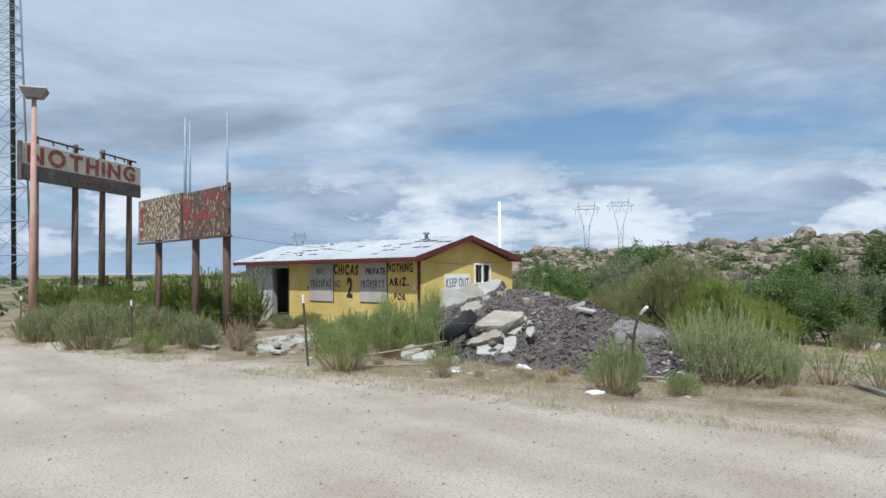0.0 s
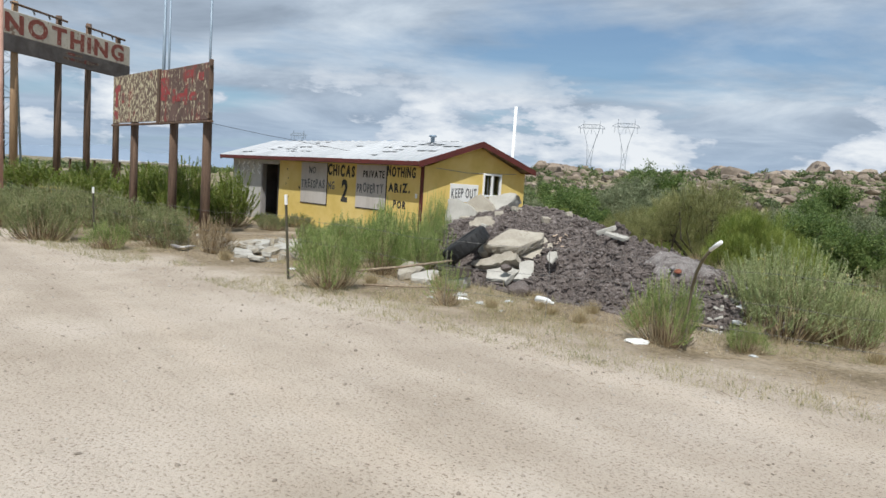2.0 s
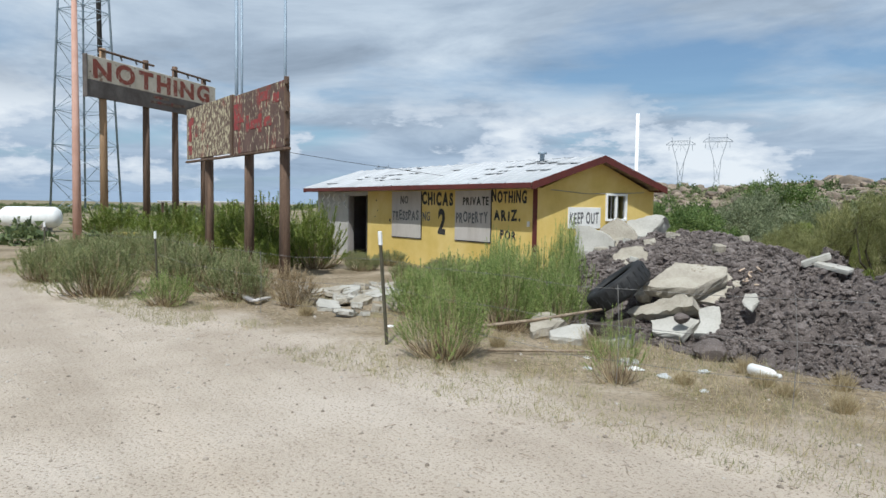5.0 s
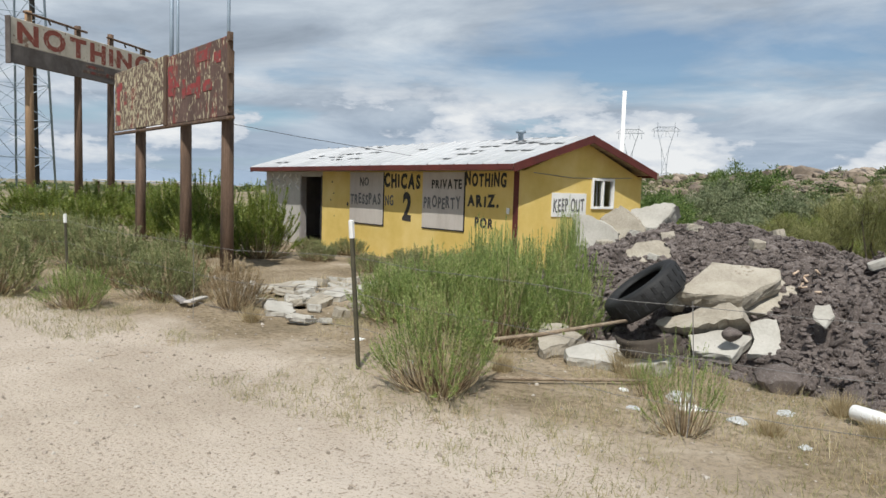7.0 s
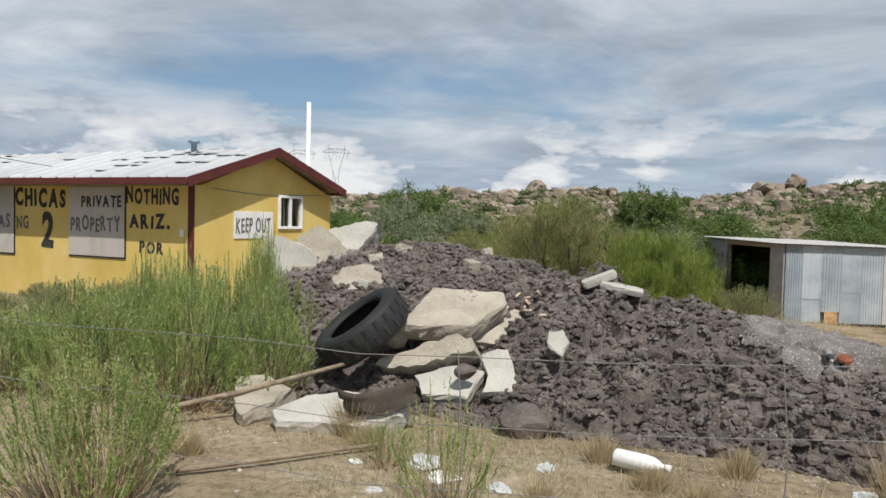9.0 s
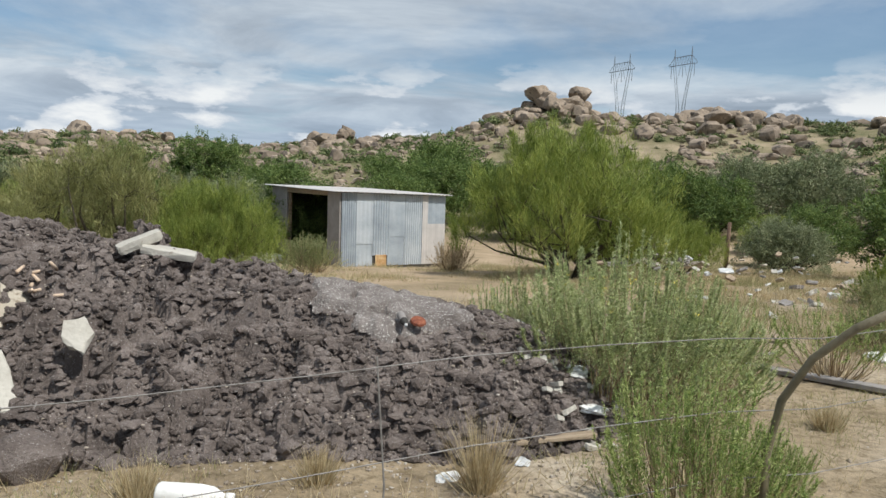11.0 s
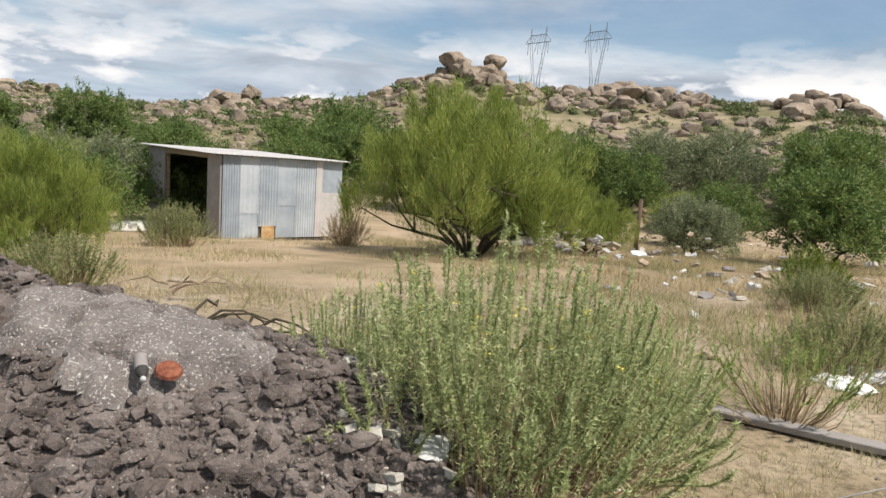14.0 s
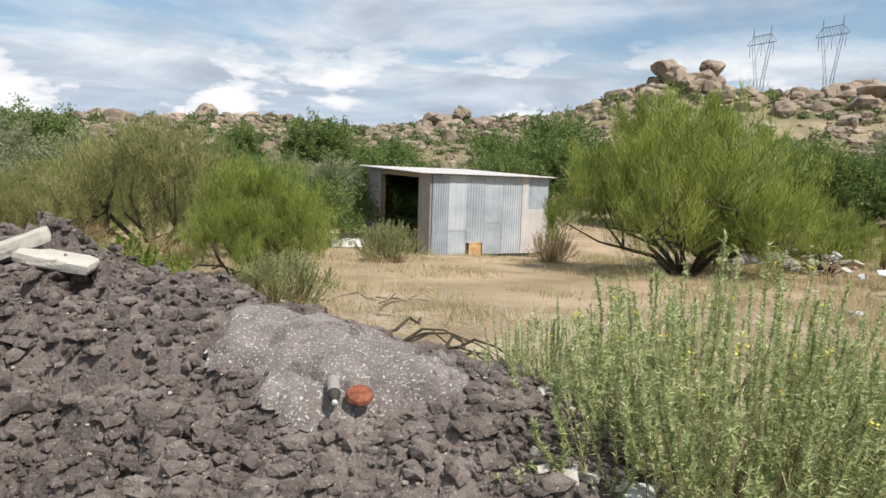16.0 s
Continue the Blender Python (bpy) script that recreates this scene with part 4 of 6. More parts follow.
# ---- tin shed ----
def build_shed():
    c = Vector((-6.718, 30.257, 0))
    s = thing("tin_shed", "small open shed of patched corrugated tin sheets", "shed", (c.x, c.y, -1.254), 24.65)
    # own frame: x along the tin side, y along the open side, z from the ground
    W, D, H = 3.86, 6.33, 2.36

    def top(x, y):
        return H + 0.011 * y - 0.0145 * x

    def wall_piece(name, a, b2, z0, mat, thick=0.05, z1=None, label=""):
        """An upright board between two plan points."""
        a, b2 = Vector(a), Vector(b2)
        n = Vector(((b2 - a).y, -(b2 - a).x)).normalized() * thick
        bm = bmesh.new()
        lo = [bm.verts.new((p.x, p.y, z0)) for p in (a, b2, b2 + n, a + n)]
        hi = [bm.verts.new((p.x, p.y, z1 if z1 is not None else top(p.x, p.y))) for p in (a, b2, b2 + n, a + n)]
        bm.faces.new(lo[::-1]), bm.faces.new(hi)
        for i in range(4):
            bm.faces.new((lo[i], lo[(i + 1) % 4], hi[(i + 1) % 4], hi[i]))
        bmesh.ops.recalc_face_normals(bm, faces=bm.faces[:])
        return part(name, bm, mat, s, label)

    def sheet(x0, x1, z0, z1, mat, pitch=0.076, amp=0.011, proud=0.0, label=""):
        """A corrugated sheet on the tin side."""
        n = max(6, int((x1 - x0) / pitch * 4))
        front, verts, faces = [], [], []
        for i in range(n + 1):
            x = x0 + (x1 - x0) * i / n
            y = -0.02 - proud + amp * math.sin(2 * math.pi * (x - x0) / pitch)
            verts += [(x, y, z0), (x, y, z1), (x, y + 0.004, z0), (x, y + 0.004, z1)]
        for i in range(n):
            k = 4 * i
            faces += [(k, k + 4, k + 5, k + 1), (k + 2, k + 3, k + 7, k + 6), (k + 1, k + 5, k + 7, k + 3), (k, k + 2, k + 6, k + 4)]
        return part("tin_sheet", to_mesh("tin_sheet", verts, faces), mat, s, label)

    # tin side, patched from sheets of different widths
    sheet(0.000, 0.540, 0.0, H, TIN)
    sheet(0.523, 1.098, 0.72, H - 0.01, TIN, 0.15, 0.004, 0.012)
    sheet(0.523, 1.098, 0.0, 0.74, TIN, 0.15, 0.004)
    sheet(1.080, 1.690, 0.34, H - 0.02, TIN, 0.09, 0.013, 0.02)
    sheet(1.673, 2.283, 0.95, H - 0.03, TIN, 0.2, 0.003, 0.008)
    sheet(1.656, 2.265, 0.0, 0.97, TIN, 0.3, 0.003)
    sheet(2.265, 2.963, 0.0, H - 0.04, TIN, 0.08, 0.013, 0.01)
    sheet(2.945, 3.154, 0.0, H - 0.04, PALE_TIN, 0.12, 0.003, 0.03)
    sheet(3.137, 3.860, 1.32, H - 0.05, TIN, 0.25, 0.004)
    sheet(3.137, 3.860, 0.0, 1.36, PALE_TIN, 0.25, 0.003, 0.006, "pale weathered sheet")
    part("patch_panel", block((1.2, -0.06, -0.12), (1.6, -0.035, 0.36), 0.004), RUSTY_WOOD, s, "rust-stained orange panel")
    part("sill_beam", block((0.0, -0.06, -0.12), (1.19, 0.02, 0.0), 0.01), GREY_BOARD, s)
    # open side
    wall_piece("corner_panel", (-0.02, 0.0), (-0.02, 0.95), 0.0, GREY_BOARD, -0.05)
    wall_piece("corner_panel", (-0.02, 4.7), (-0.02, D), 0.0, GREY_BOARD, -0.05)
    wall_piece("door_header", (-0.01, 0.95), (-0.01, 4.7), H - 0.12, OLD_WOOD, -0.05)
    # back wall, floor and added lining carry the shed's inner shade as colour
    wall_piece("back_wall", (0.0, D), (W, D), 0.0, INDOOR_SHADE, -0.04)
    wall_piece("side_wall", (W, 0.0), (W, D), 0.0, TIN, -0.04)
    part("shade_lining", block((0.05, 0.0, 0.0), (W, 0.03, H - 0.1)), INDOOR_SHADE, s)
    part("shed_floor", block((0, 0.0, -0.2), (W, D, 0.02)), INDOOR_SHADE, s)
    for y in (0.95, 4.7):
        part("door_post", block((0.0, y - 0.06, 0.0), (0.1, y + 0.06, H - 0.05), 0.01), OLD_WOOD, s)
    # roof with a ragged tin edge
    n, verts, faces = 80, [], []
    for i in range(n + 1):
        x = -0.32 + (W + 0.5) * i / n
        dz = 0.012 * math.sin(2 * math.pi * x / 0.15)
        for y in (-0.2, D + 0.2):
            verts += [(x, y, top(x, y) + 0.05 + dz), (x, y, top(x, y) + 0.035 + dz)]
    for i in range(n):
        k = 4 * i
        faces += [(k, k + 4, k + 6, k + 2), (k + 1, k + 3, k + 7, k + 5), (k, k + 1, k + 5, k + 4), (k + 2, k + 6, k + 7, k + 3)]
    faces += [(0, 2, 3, 1), (4 * n, 4 * n + 1, 4 * n + 3, 4 * n + 2)]
    part("roof", to_mesh("roof", verts, faces), PALE_TIN, s, "pale corrugated tin roof")


build_shed()


# ---- rubble pile ----
def mound(x, y):
    """Height of the heap of broken asphalt, with no ground under it."""
    p = Vector((x, y))
    ab = RIDGE_B - RIDGE_A
    t = max(-0.08, min(1.0, (p - RIDGE_A).dot(ab) / ab.length_squared))
    d = (p - (RIDGE_A + ab * t)).length
    w = 3.1 - 1.8 * t
    if d >= w:
        return -0.25
    return (1.25 - 0.6 * t) * (1 - (d / w) ** 1.8)


def heap(x, y):
    """The heap with its jumbled plates, lumps and crevices."""
    m = mound(x, y)
    q = Vector((x, y, 0))
    lump = 0.05 * noise.noise(q * 2.2) + 0.05 * noise.noise(q * 6.0) + 0.03 * noise.noise(q * 19)
    plates = 0.0
    warp = Vector((noise.noise(q * 3.1), noise.noise(q * 3.1 + Vector((9, 4, 2))), 0)) * 0.09
    for scale, amp, cleft in ((3.4, 0.11, 0.06), (8.5, 0.065, 0.035)):
        p = (q + warp) * scale
        d, spots = noise.voronoi(p)
        away = p - spots[0]
        lean = noise.cell(spots[0] * 13.7) * 2 - 1, noise.cell(spots[0] * 21.3 + Vector((3, 1, 7))) * 2 - 1
        inside = smooth(0.0, 0.14, d[1] - d[0])
        plates += inside * amp * (noise.cell(spots[0] * 7.9 + Vector((5, 2, 1))) - 0.6 + 0.5 * (away.x * lean[0] + away.y * lean[1])) - (1 - inside) * cleft
    smooth_cap = smooth(-7.4, -6.4, x) * smooth(11.2, 11.9, y)
    finer = (1 - 0.3 * smooth(-7.6, -6.2, x)) * (0.45 + 0.55 * smooth(-9.4, -8.4, x))
    m -= 0.2 * math.exp(-((x + 9.1) ** 2 + (y - 11.3) ** 2) / 0.4) * smooth(0.0, 0.3, m)
    return m + (lump + plates * finer) * (1 - 0.72 * smooth_cap) * smooth(-0.2, 0.15, m)


def crust_depth(x, y):
    """How far inside the whole piece of old road surface a place lies."""
    u, v = (x + 6.28) / 0.64, (y - 12.25 + 0.3 * (x + 6.3)) / 0.5
    return 1.0 - math.hypot(u, v) + 0.3 * noise.noise(Vector((x * 3.1, y * 3.1, 7))) + 0.12 * noise.noise(Vector((x * 11, y * 11, 2)))


def crusted(x, y):
    """Where the old road surface lies whole on the heap."""
    return crust_depth(x, y) > 0


def build_pile():
    pile = thing("rubble_pile", "long heap of broken dark asphalt lumps behind the fence", "rubble pile", (-8.0, 12.6, 0))
    o = Vector((-8.0, 12.6, 0))
    xs, ys = np.arange(-12.6, -4.0, 0.025), np.arange(10.0, 15.2, 0.025)
    n = len(xs)
    verts = [(x - o.x, y - o.y, heap(x, y)) for y in ys for x in xs]
    faces = []
    for j in range(len(ys) - 1):
        for i in range(n - 1):
            k = (j * n + i, j * n + i + 1, (j + 1) * n + i + 1, (j + 1) * n + i)
            if max(verts[q][2] for q in k) > -0.2:
                faces.append(k)
    part("packed_core", to_mesh("packed_core", verts, faces), ASPHALT, pile, "packed crumbled asphalt")
    # the crust, split by cracks
    cx, cy = np.arange(-7.6, -5.0, 0.02), np.arange(11.0, 13.2, 0.02)
    index, cv, cf = {}, [], []
    for j, y in enumerate(cy):
        for i, x in enumerate(cx):
            if crusted(x, y) and mound(x, y) > 0.05:
                q = Vector((x * 2.6 + 0.3 * noise.noise(Vector((x * 5, y * 5, 1))), y * 2.6, 0.4))
                d = noise.voronoi(q)[0]
                crack = max(0.0, 1 - (d[1] - d[0]) / 0.09) * smooth(-0.25, 0.05, noise.noise(q * 1.3))
                index[i, j] = len(cv)
                cv.append((x - o.x, y - o.y, mound(x, y) - 0.03 + 0.075 * smooth(0.0, 0.3, crust_depth(x, y)) - 0.13 * crack + 0.02 * noise.noise(q * 3) + 0.012 * noise.noise(q * 9) + 0.008 * noise.noise(q * 25)))
    for (i, j) in index:
        k = [(i, j), (i + 1, j), (i + 1, j + 1), (i, j + 1)]
        if all(q in index for q in k):
            cf.append([index[q] for q in k])
    part("asphalt_crust", to_mesh("asphalt_crust", cv, cf), CRUST, pile, "cracked pale grey sheet of old asphalt")
    rnd = random.Random(12)
    kinds = []
    for s in range(10):
        bm = rough_stone("lump", (1, 1, 0.7), s + 1, 2, 0.6, cuts=12)
        me = bpy.data.meshes.new("lump")
        bm.to_mesh(me)
        bm.free()
        me.materials.append(ASPHALT)
        kinds.append(me)
    placed = 0
    while placed < 300:
        x, y = rnd.uniform(-11.2, -4.8), rnd.uniform(10.4, 13.6)
        m = mound(x, y)
        if m < 0.02 or (x < -8.9 and y < 12.6) or crusted(x, y):
            continue
        placed += 1
        big = rnd.random() < 0.12
        size = rnd.uniform(0.05, 0.10) if big else rnd.uniform(0.018, 0.045)
        ob = part("asphalt_lump", rnd.choice(kinds), ASPHALT, pile)
        ob.location = Vector((x, y, heap(x, y) - size * 0.05)) - o
        ob.rotation_euler = (rnd.uniform(-0.7, 0.7), rnd.uniform(-0.7, 0.7), rnd.uniform(0, 6.28))
        ob.scale = (size * rnd.uniform(0.8, 1.4), size, size * rnd.uniform(0.6, 1.0))
    # finer crumbs
    bm = rough_stone("crumb", (1, 1, 0.7), 33, 1, 0.3)
    base = np.array([v.co[:] for v in bm.verts])
    tri = np.array([[v.index for v in f.verts] for f in bm.faces])
    bm.free()
    V, F, k = [], [], 0
    rg = np.random.default_rng(5)
    while k < 32000:
        x, y = rg.uniform(-11.6, -4.4), rg.uniform(10.3, 14.5)
        m = mound(x, y)
        if m < -0.1 or (crusted(x, y) and rg.random() < 0.9):
            continue
        s = 0.009 + min(0.05, rg.exponential(0.015))
        a = rg.uniform(0, 6.28)
        R = np.array([[math.cos(a), -math.sin(a), 0], [math.sin(a), math.cos(a), 0], [0, 0, 1]])
        z = max(heap(x, y), land(x, y))
        V.append(base @ R.T * s * rg.uniform(0.6, 1.4, 3) + np.array([x - o.x, y - o.y, z + s * 0.2]))
        F.append(tri + k * len(base))
        k += 1
    c = part("crumb_layer", to_mesh("crumb_layer", np.concatenate(V).tolist(), np.concatenate(F).tolist()), ASPHALT, pile)
    c["kind"] = "stuff"
    V, F = [], []
    for k in range(4200):
        x, y = rg.uniform(-10.6, -4.6), rg.uniform(10.3, 13.8)
        if crusted(x, y):
            y -= 1.3
        s = rg.uniform(0.004, 0.013)
        z = max(heap(x, y), land(x, y))
        V.append(base * s * rg.uniform(0.6, 1.4, 3) + np.array([x - o.x, y - o.y, z + s * 0.6]))
        F.append(tri + k * len(base))
    c = part("pale_grit", to_mesh("pale_grit", np.concatenate(V).tolist(), np.concatenate(F).tolist()), STONE, pile)
    c["kind"] = "stuff"


build_pile()


# ---- concrete pieces ----
def slab(label, at, size, rot, seed, mat=CONCRETE, rough=0.03, name="concrete_slab", group="broken concrete pieces"):
    ob = part(name, slab_mesh(*size, seed, rough), mat)
    ob.matrix_basis = pose(*at, *rot)
    return tagged(ob, label, "concrete", group)


def shard(label, at, facing, outline, thick, mat, seed, name="concrete_slab", chip=0.016):
    """A broken slab: an outline in the plane that faces a direction, chipped along its edges, its thickness going back."""
    rnd = random.Random(seed)
    n = Vector(facing).normalized()
    u = Vector((0, 0, 1)).cross(n).normalized()
    v = n.cross(u)
    if sum(a[0] * b[1] - b[0] * a[1] for a, b in zip(outline, outline[1:] + outline[:1])) < 0:
        outline = outline[::-1]
    ring = []
    for a, b in zip(outline, outline[1:] + outline[:1]):
        a, b = Vector(a), Vector(b)
        steps = max(2, int((b - a).length / 0.07))
        for q in range(steps):
            ring.append(a.lerp(b, q / steps) + Vector((rnd.uniform(-1, 1), rnd.uniform(-1, 1))) * chip)
    k = len(ring)
    levels = ((0.0, 0.93), (0.0, 0.975), (-0.14, 1.0), (-0.4, 1.01), (-0.68, 0.99), (-1.0, 0.93))
    verts = []
    for i, (d, g) in enumerate(levels):
        for p in ring:
            j = chip * (0.35 if i < 1 else 0.9)
            w = u * (p.x * g + rnd.uniform(-j, j)) + v * (p.y * g + rnd.uniform(-j, j)) + n * (d * thick + (rnd.uniform(-j, j) * (0.25 if i < 2 else 0.9)))
            verts.append(w)
    verts += [n * 0.004, -n * thick]
    faces = []
    for i in range(k):
        i2 = (i + 1) % k
        faces += [(i, i2, len(levels) * k), ((len(levels) - 1) * k + i2, (len(levels) - 1) * k + i, len(levels) * k + 1)]
        for lev in range(len(levels) - 1):
            faces.append((lev * k + i2, lev * k + i, (lev + 1) * k + i, (lev + 1) * k + i2))
    ob = part(name, to_mesh(name, verts, faces), mat)
    ob.matrix_basis = pose(*at)
    return tagged(ob, label, "concrete", "broken concrete pieces")


shard("large tan broken concrete slab lying tilted on the rubble", (-9.19, 11.72, 0.78), (0.15, -0.42, 0.9), [(-0.26, 0.37), (0.42, 0.32), (0.45, 0.13), (0.16, -0.26), (-0.3, -0.29), (-0.47, -0.27)], 0.17, CONCRETE, 3, chip=0.011)
shard("thick broken concrete slab under the large one", (-8.86, 12.02, 0.61), (0.45, -0.5, 0.74), [(0.05, 0.34), (0.26, 0.17), (0.19, -0.05), (-0.05, -0.19), (-0.36, -0.14), (-0.4, 0.1)], 0.2, CONCRETE, 4)
shard("long rounded broken concrete kerb piece", (-9.3, 11.35, 0.42), (0.1, -0.82, 0.56), [(-0.43, -0.13), (-0.36, -0.06), (0.01, 0.1), (0.25, 0.19), (0.4, 0.17), (0.43, 0.08), (0.19, -0.02), (-0.14, -0.15), (-0.35, -0.19)], 0.3, CONCRETE, 5, chip=0.02)
shard("pale concrete slab leaning on the heap", (-8.66, 11.47, 0.34), (0.25, -0.6, 0.76), [(-0.16, 0.15), (-0.01, 0.22), (0.08, 0.21), (0.12, -0.01), (0.2, -0.24), (-0.13, -0.26), (-0.09, -0.07)], 0.12, PALE_CONC, 6, chip=0.01)
shard("dusty concrete slab at the foot of the heap", (-9.04, 11.29, 0.24), (0.1, -0.5, 0.86), [(-0.3, 0.02), (0.03, 0.19), (0.28, 0.14), (0.2, -0.2), (-0.18, -0.2)], 0.12, PALE_CONC, 7, chip=0.01)
shard("low pale concrete slab lying in dry grass", (-9.48, 10.21, 0.15), (0.1, -0.35, 0.93), [(-0.46, -0.06), (-0.33, 0.12), (0.0, 0.26), (0.53, 0.19), (0.53, 0.0), (0.29, -0.16), (-0.19, -0.16), (-0.37, -0.2)], 0.24, PALE_CONC, 8, chip=0.014)
shard("low tan concrete slab beside a wooden pole", (-10.19, 10.2, 0.18), (0.1, -0.31, 0.95), [(-0.1, -0.19), (-0.26, 0.24), (-0.04, 0.3), (0.24, 0.14), (0.13, -0.13), (0.0, -0.29)], 0.22, CONCRETE, 9, chip=0.018)
shard("pale concrete slab lying on top of the heap", (-10.2, 12.64, 0.9), (0.2, -0.46, 0.87), [(-0.3, 0.23), (-0.02, 0.26), (0.37, 0.14), (0.3, -0.06), (-0.03, -0.34), (-0.33, -0.18)], 0.16, PALE_CONC, 10)
shard("tan rounded piece of old concrete behind the tyre", (-10.65, 12.38, 0.94), (0.2, -0.7, 0.68), [(-0.36, -0.08), (-0.2, 0.13), (0.01, 0.2), (0.27, 0.19), (0.34, 0.01), (0.12, -0.26), (-0.2, -0.27)], 0.5, CONCRETE, 11, "concrete_block", 0.022)
shard("standing pale concrete block with a smooth face", (-12.29, 13.41, 1.1), (0.46, -0.87, 0.2), [(-0.41, 0.24), (-0.19, 0.23), (0.12, 0.12), (0.3, -0.01), (0.32, -0.12), (0.25, -0.5), (-0.42, -0.75)], 0.3, PALE_CONC, 12, "concrete_block", 0.012)
shard("rough brown broken concrete block leaning on others", (-11.98, 13.69, 1.15), (0.3, -0.9, 0.3), [(-0.46, 0.15), (-0.14, 0.35), (-0.01, 0.3), (0.28, 0.01), (0.31, -0.18), (0.26, -0.55), (-0.3, -0.6), (-0.4, -0.1)], 0.4, CONCRETE, 13, "concrete_block", 0.028)
shard("pale wedge of concrete jutting up from the heap", (-11.81, 14.1, 1.29), (0.2, -0.81, 0.55), [(-0.41, 0.18), (0.16, 0.33), (0.28, 0.28), (0.08, -0.2), (0.05, -0.6), (-0.3, -0.6)], 0.3, PALE_CONC, 14, "concrete_block", 0.014)
slab("small pale concrete splinter on the heap", (-8.2, 12.98, 1.03), (0.34, 0.11, 0.075), (8, -22, 25), 14, PALE_CONC, 0.02)
slab("flat concrete piece behind the crest of the heap", (-7.97, 12.97, 0.95), (0.4, 0.2, 0.06), (6, 10, 10), 15, PALE_CONC, 0.02)
shard("small cracked concrete fragment on the heap", (-8.17, 11.5, 0.6), (0.2, -0.75, 0.6), [(-0.06, 0.1), (0.05, 0.11), (0.09, 0.02), (0.05, -0.11), (-0.03, -0.06), (-0.08, 0.0)], 0.07, PALE_CONC, 16, "concrete_fragment", 0.012)
rnd = random.Random(21)
for i in range(84):
    x, y = rnd.uniform(-15.8, -12.4), rnd.uniform(8.9, 11.6)
    if 28 < i <= 38:
        x, y = rnd.uniform(-12.4, -9.4), rnd.uniform(11.6, 14.2)
    if 38 < i <= 44:
        x, y = rnd.uniform(-17.0, -14.0), rnd.uniform(9.0, 10.2)
    w = rnd.uniform(0.12, 0.42) if i < 29 or i > 38 else rnd.uniform(0.1, 0.24)
    z = max(heap(x, y), land(x, y))
    slab("chunk of broken pale concrete among dry weeds", (x, y, z + 0.05), (w, w * rnd.uniform(0.6, 1), rnd.uniform(0.06, 0.14)),
         (rnd.uniform(-14, 14), rnd.uniform(-14, 14), rnd.uniform(0, 180)), 100 + i, rnd.choice((CONCRETE, PALE_CONC)), 0.08, "concrete_chunk")


def stone_thing(label, at, size, seed, mat=CONCRETE, name="rock", group="", rz=0.0, subdiv=3):
    ob = part(name, rough_stone(name, size, seed, subdiv, 0.22), mat)
    ob.matrix_basis = pose(*at, 0, 0, rz)
    return tagged(ob, label, "rock", group)


stone_thing("dark broken lump of asphalt at the foot of the heap", (-8.2, 10.86, 0.08), (0.2, 0.15, 0.15), 9, ASPHALT, "asphalt_rock")
stone_thing("dark lump of asphalt lying on a pale slab", (-8.86, 11.2, 0.34), (0.11, 0.08, 0.07), 6, ASPHALT, "asphalt_rock")
stone_thing("small round lump of concrete under the slab", (-9.66, 11.5, 0.55), (0.16, 0.14, 0.14), 3)


def build_tyre():
    t = new("tyre")
    R, r = 0.46, 0.145
    prof = [(-0.10, 0.28), (-0.135, 0.32), (-0.15, 0.38), (-0.135, 0.435), (-0.105, 0.46), (0.105, 0.46), (0.135, 0.435), (0.15, 0.38), (0.135, 0.32), (0.10, 0.28), (0.085, 0.29), (0.115, 0.34), (0.12, 0.39), (0.09, 0.435), (-0.09, 0.435), (-0.12, 0.39), (-0.115, 0.34), (-0.085, 0.29)]
    n, k = 56, len(prof)
    verts = [(pr * math.cos(2 * math.pi * i / n), pr * math.sin(2 * math.pi * i / n), px) for i in range(n) for px, pr in prof]
    faces = [(i * k + j, i * k + (j + 1) % k, ((i + 1) % n) * k + (j + 1) % k, ((i + 1) % n) * k + j) for i in range(n) for j in range(k)]
    part("carcass", to_mesh("carcass", verts, faces, True), RUBBER, t)
    lug = block((0.452, -0.02, -0.1), (0.467, 0.02, -0.012), 0.003)
    me = bpy.data.meshes.new("tread_block")
    lug.to_mesh(me)
    lug.free()
    for i in range(48):
        ob = part("tread_block", me, RUBBER, t)
        ob.rotation_euler = (0, math.pi if i % 2 else 0, 2 * math.pi * i / 48)
    axis_dir = Vector((-0.43, -0.44, 0.78)).normalized()
    t.matrix_basis = Matrix.Translation((-9.87, 11.22, 0.615)) @ axis_dir.to_track_quat("Z", "Y").to_matrix().to_4x4() @ Matrix.Scale(0.95, 4)
    tagged(t, "worn black truck tyre leaning against broken concrete", "tyre")


build_tyre()


def bent_strip(name, label, category, path, width, thick, mat, sag=0.0):
    """A crumpled sheet along a path."""
    rows, verts, faces = 9, [], []
    pts = [Vector(p) for p in path]
    for i in range(len(pts)):
        for j in range(rows):
            u = j / (rows - 1) - 0.5
            w = 0.04 * noise.noise(Vector((i * 0.7, j * 0.6, sum(pts[0]))))
            verts.append(pts[i] + Vector((0.35 * u * width, 0.2 * u * width, -u * width * 0.9)) + Vector((w, w, w - sag * (1 - 4 * u * u) * math.sin(math.pi * i / (len(pts) - 1)))))
    for i in range(len(pts) - 1):
        for j in range(rows - 1):
            a = i * rows + j
            faces.append((a, a + 1, a + rows + 1, a + rows))
    ob = part(name, to_mesh(name, verts, faces, True), mat)
    md = ob.modifiers.new("thick", "SOLIDIFY")
    md.thickness = thick
    return tagged(ob, label, category)


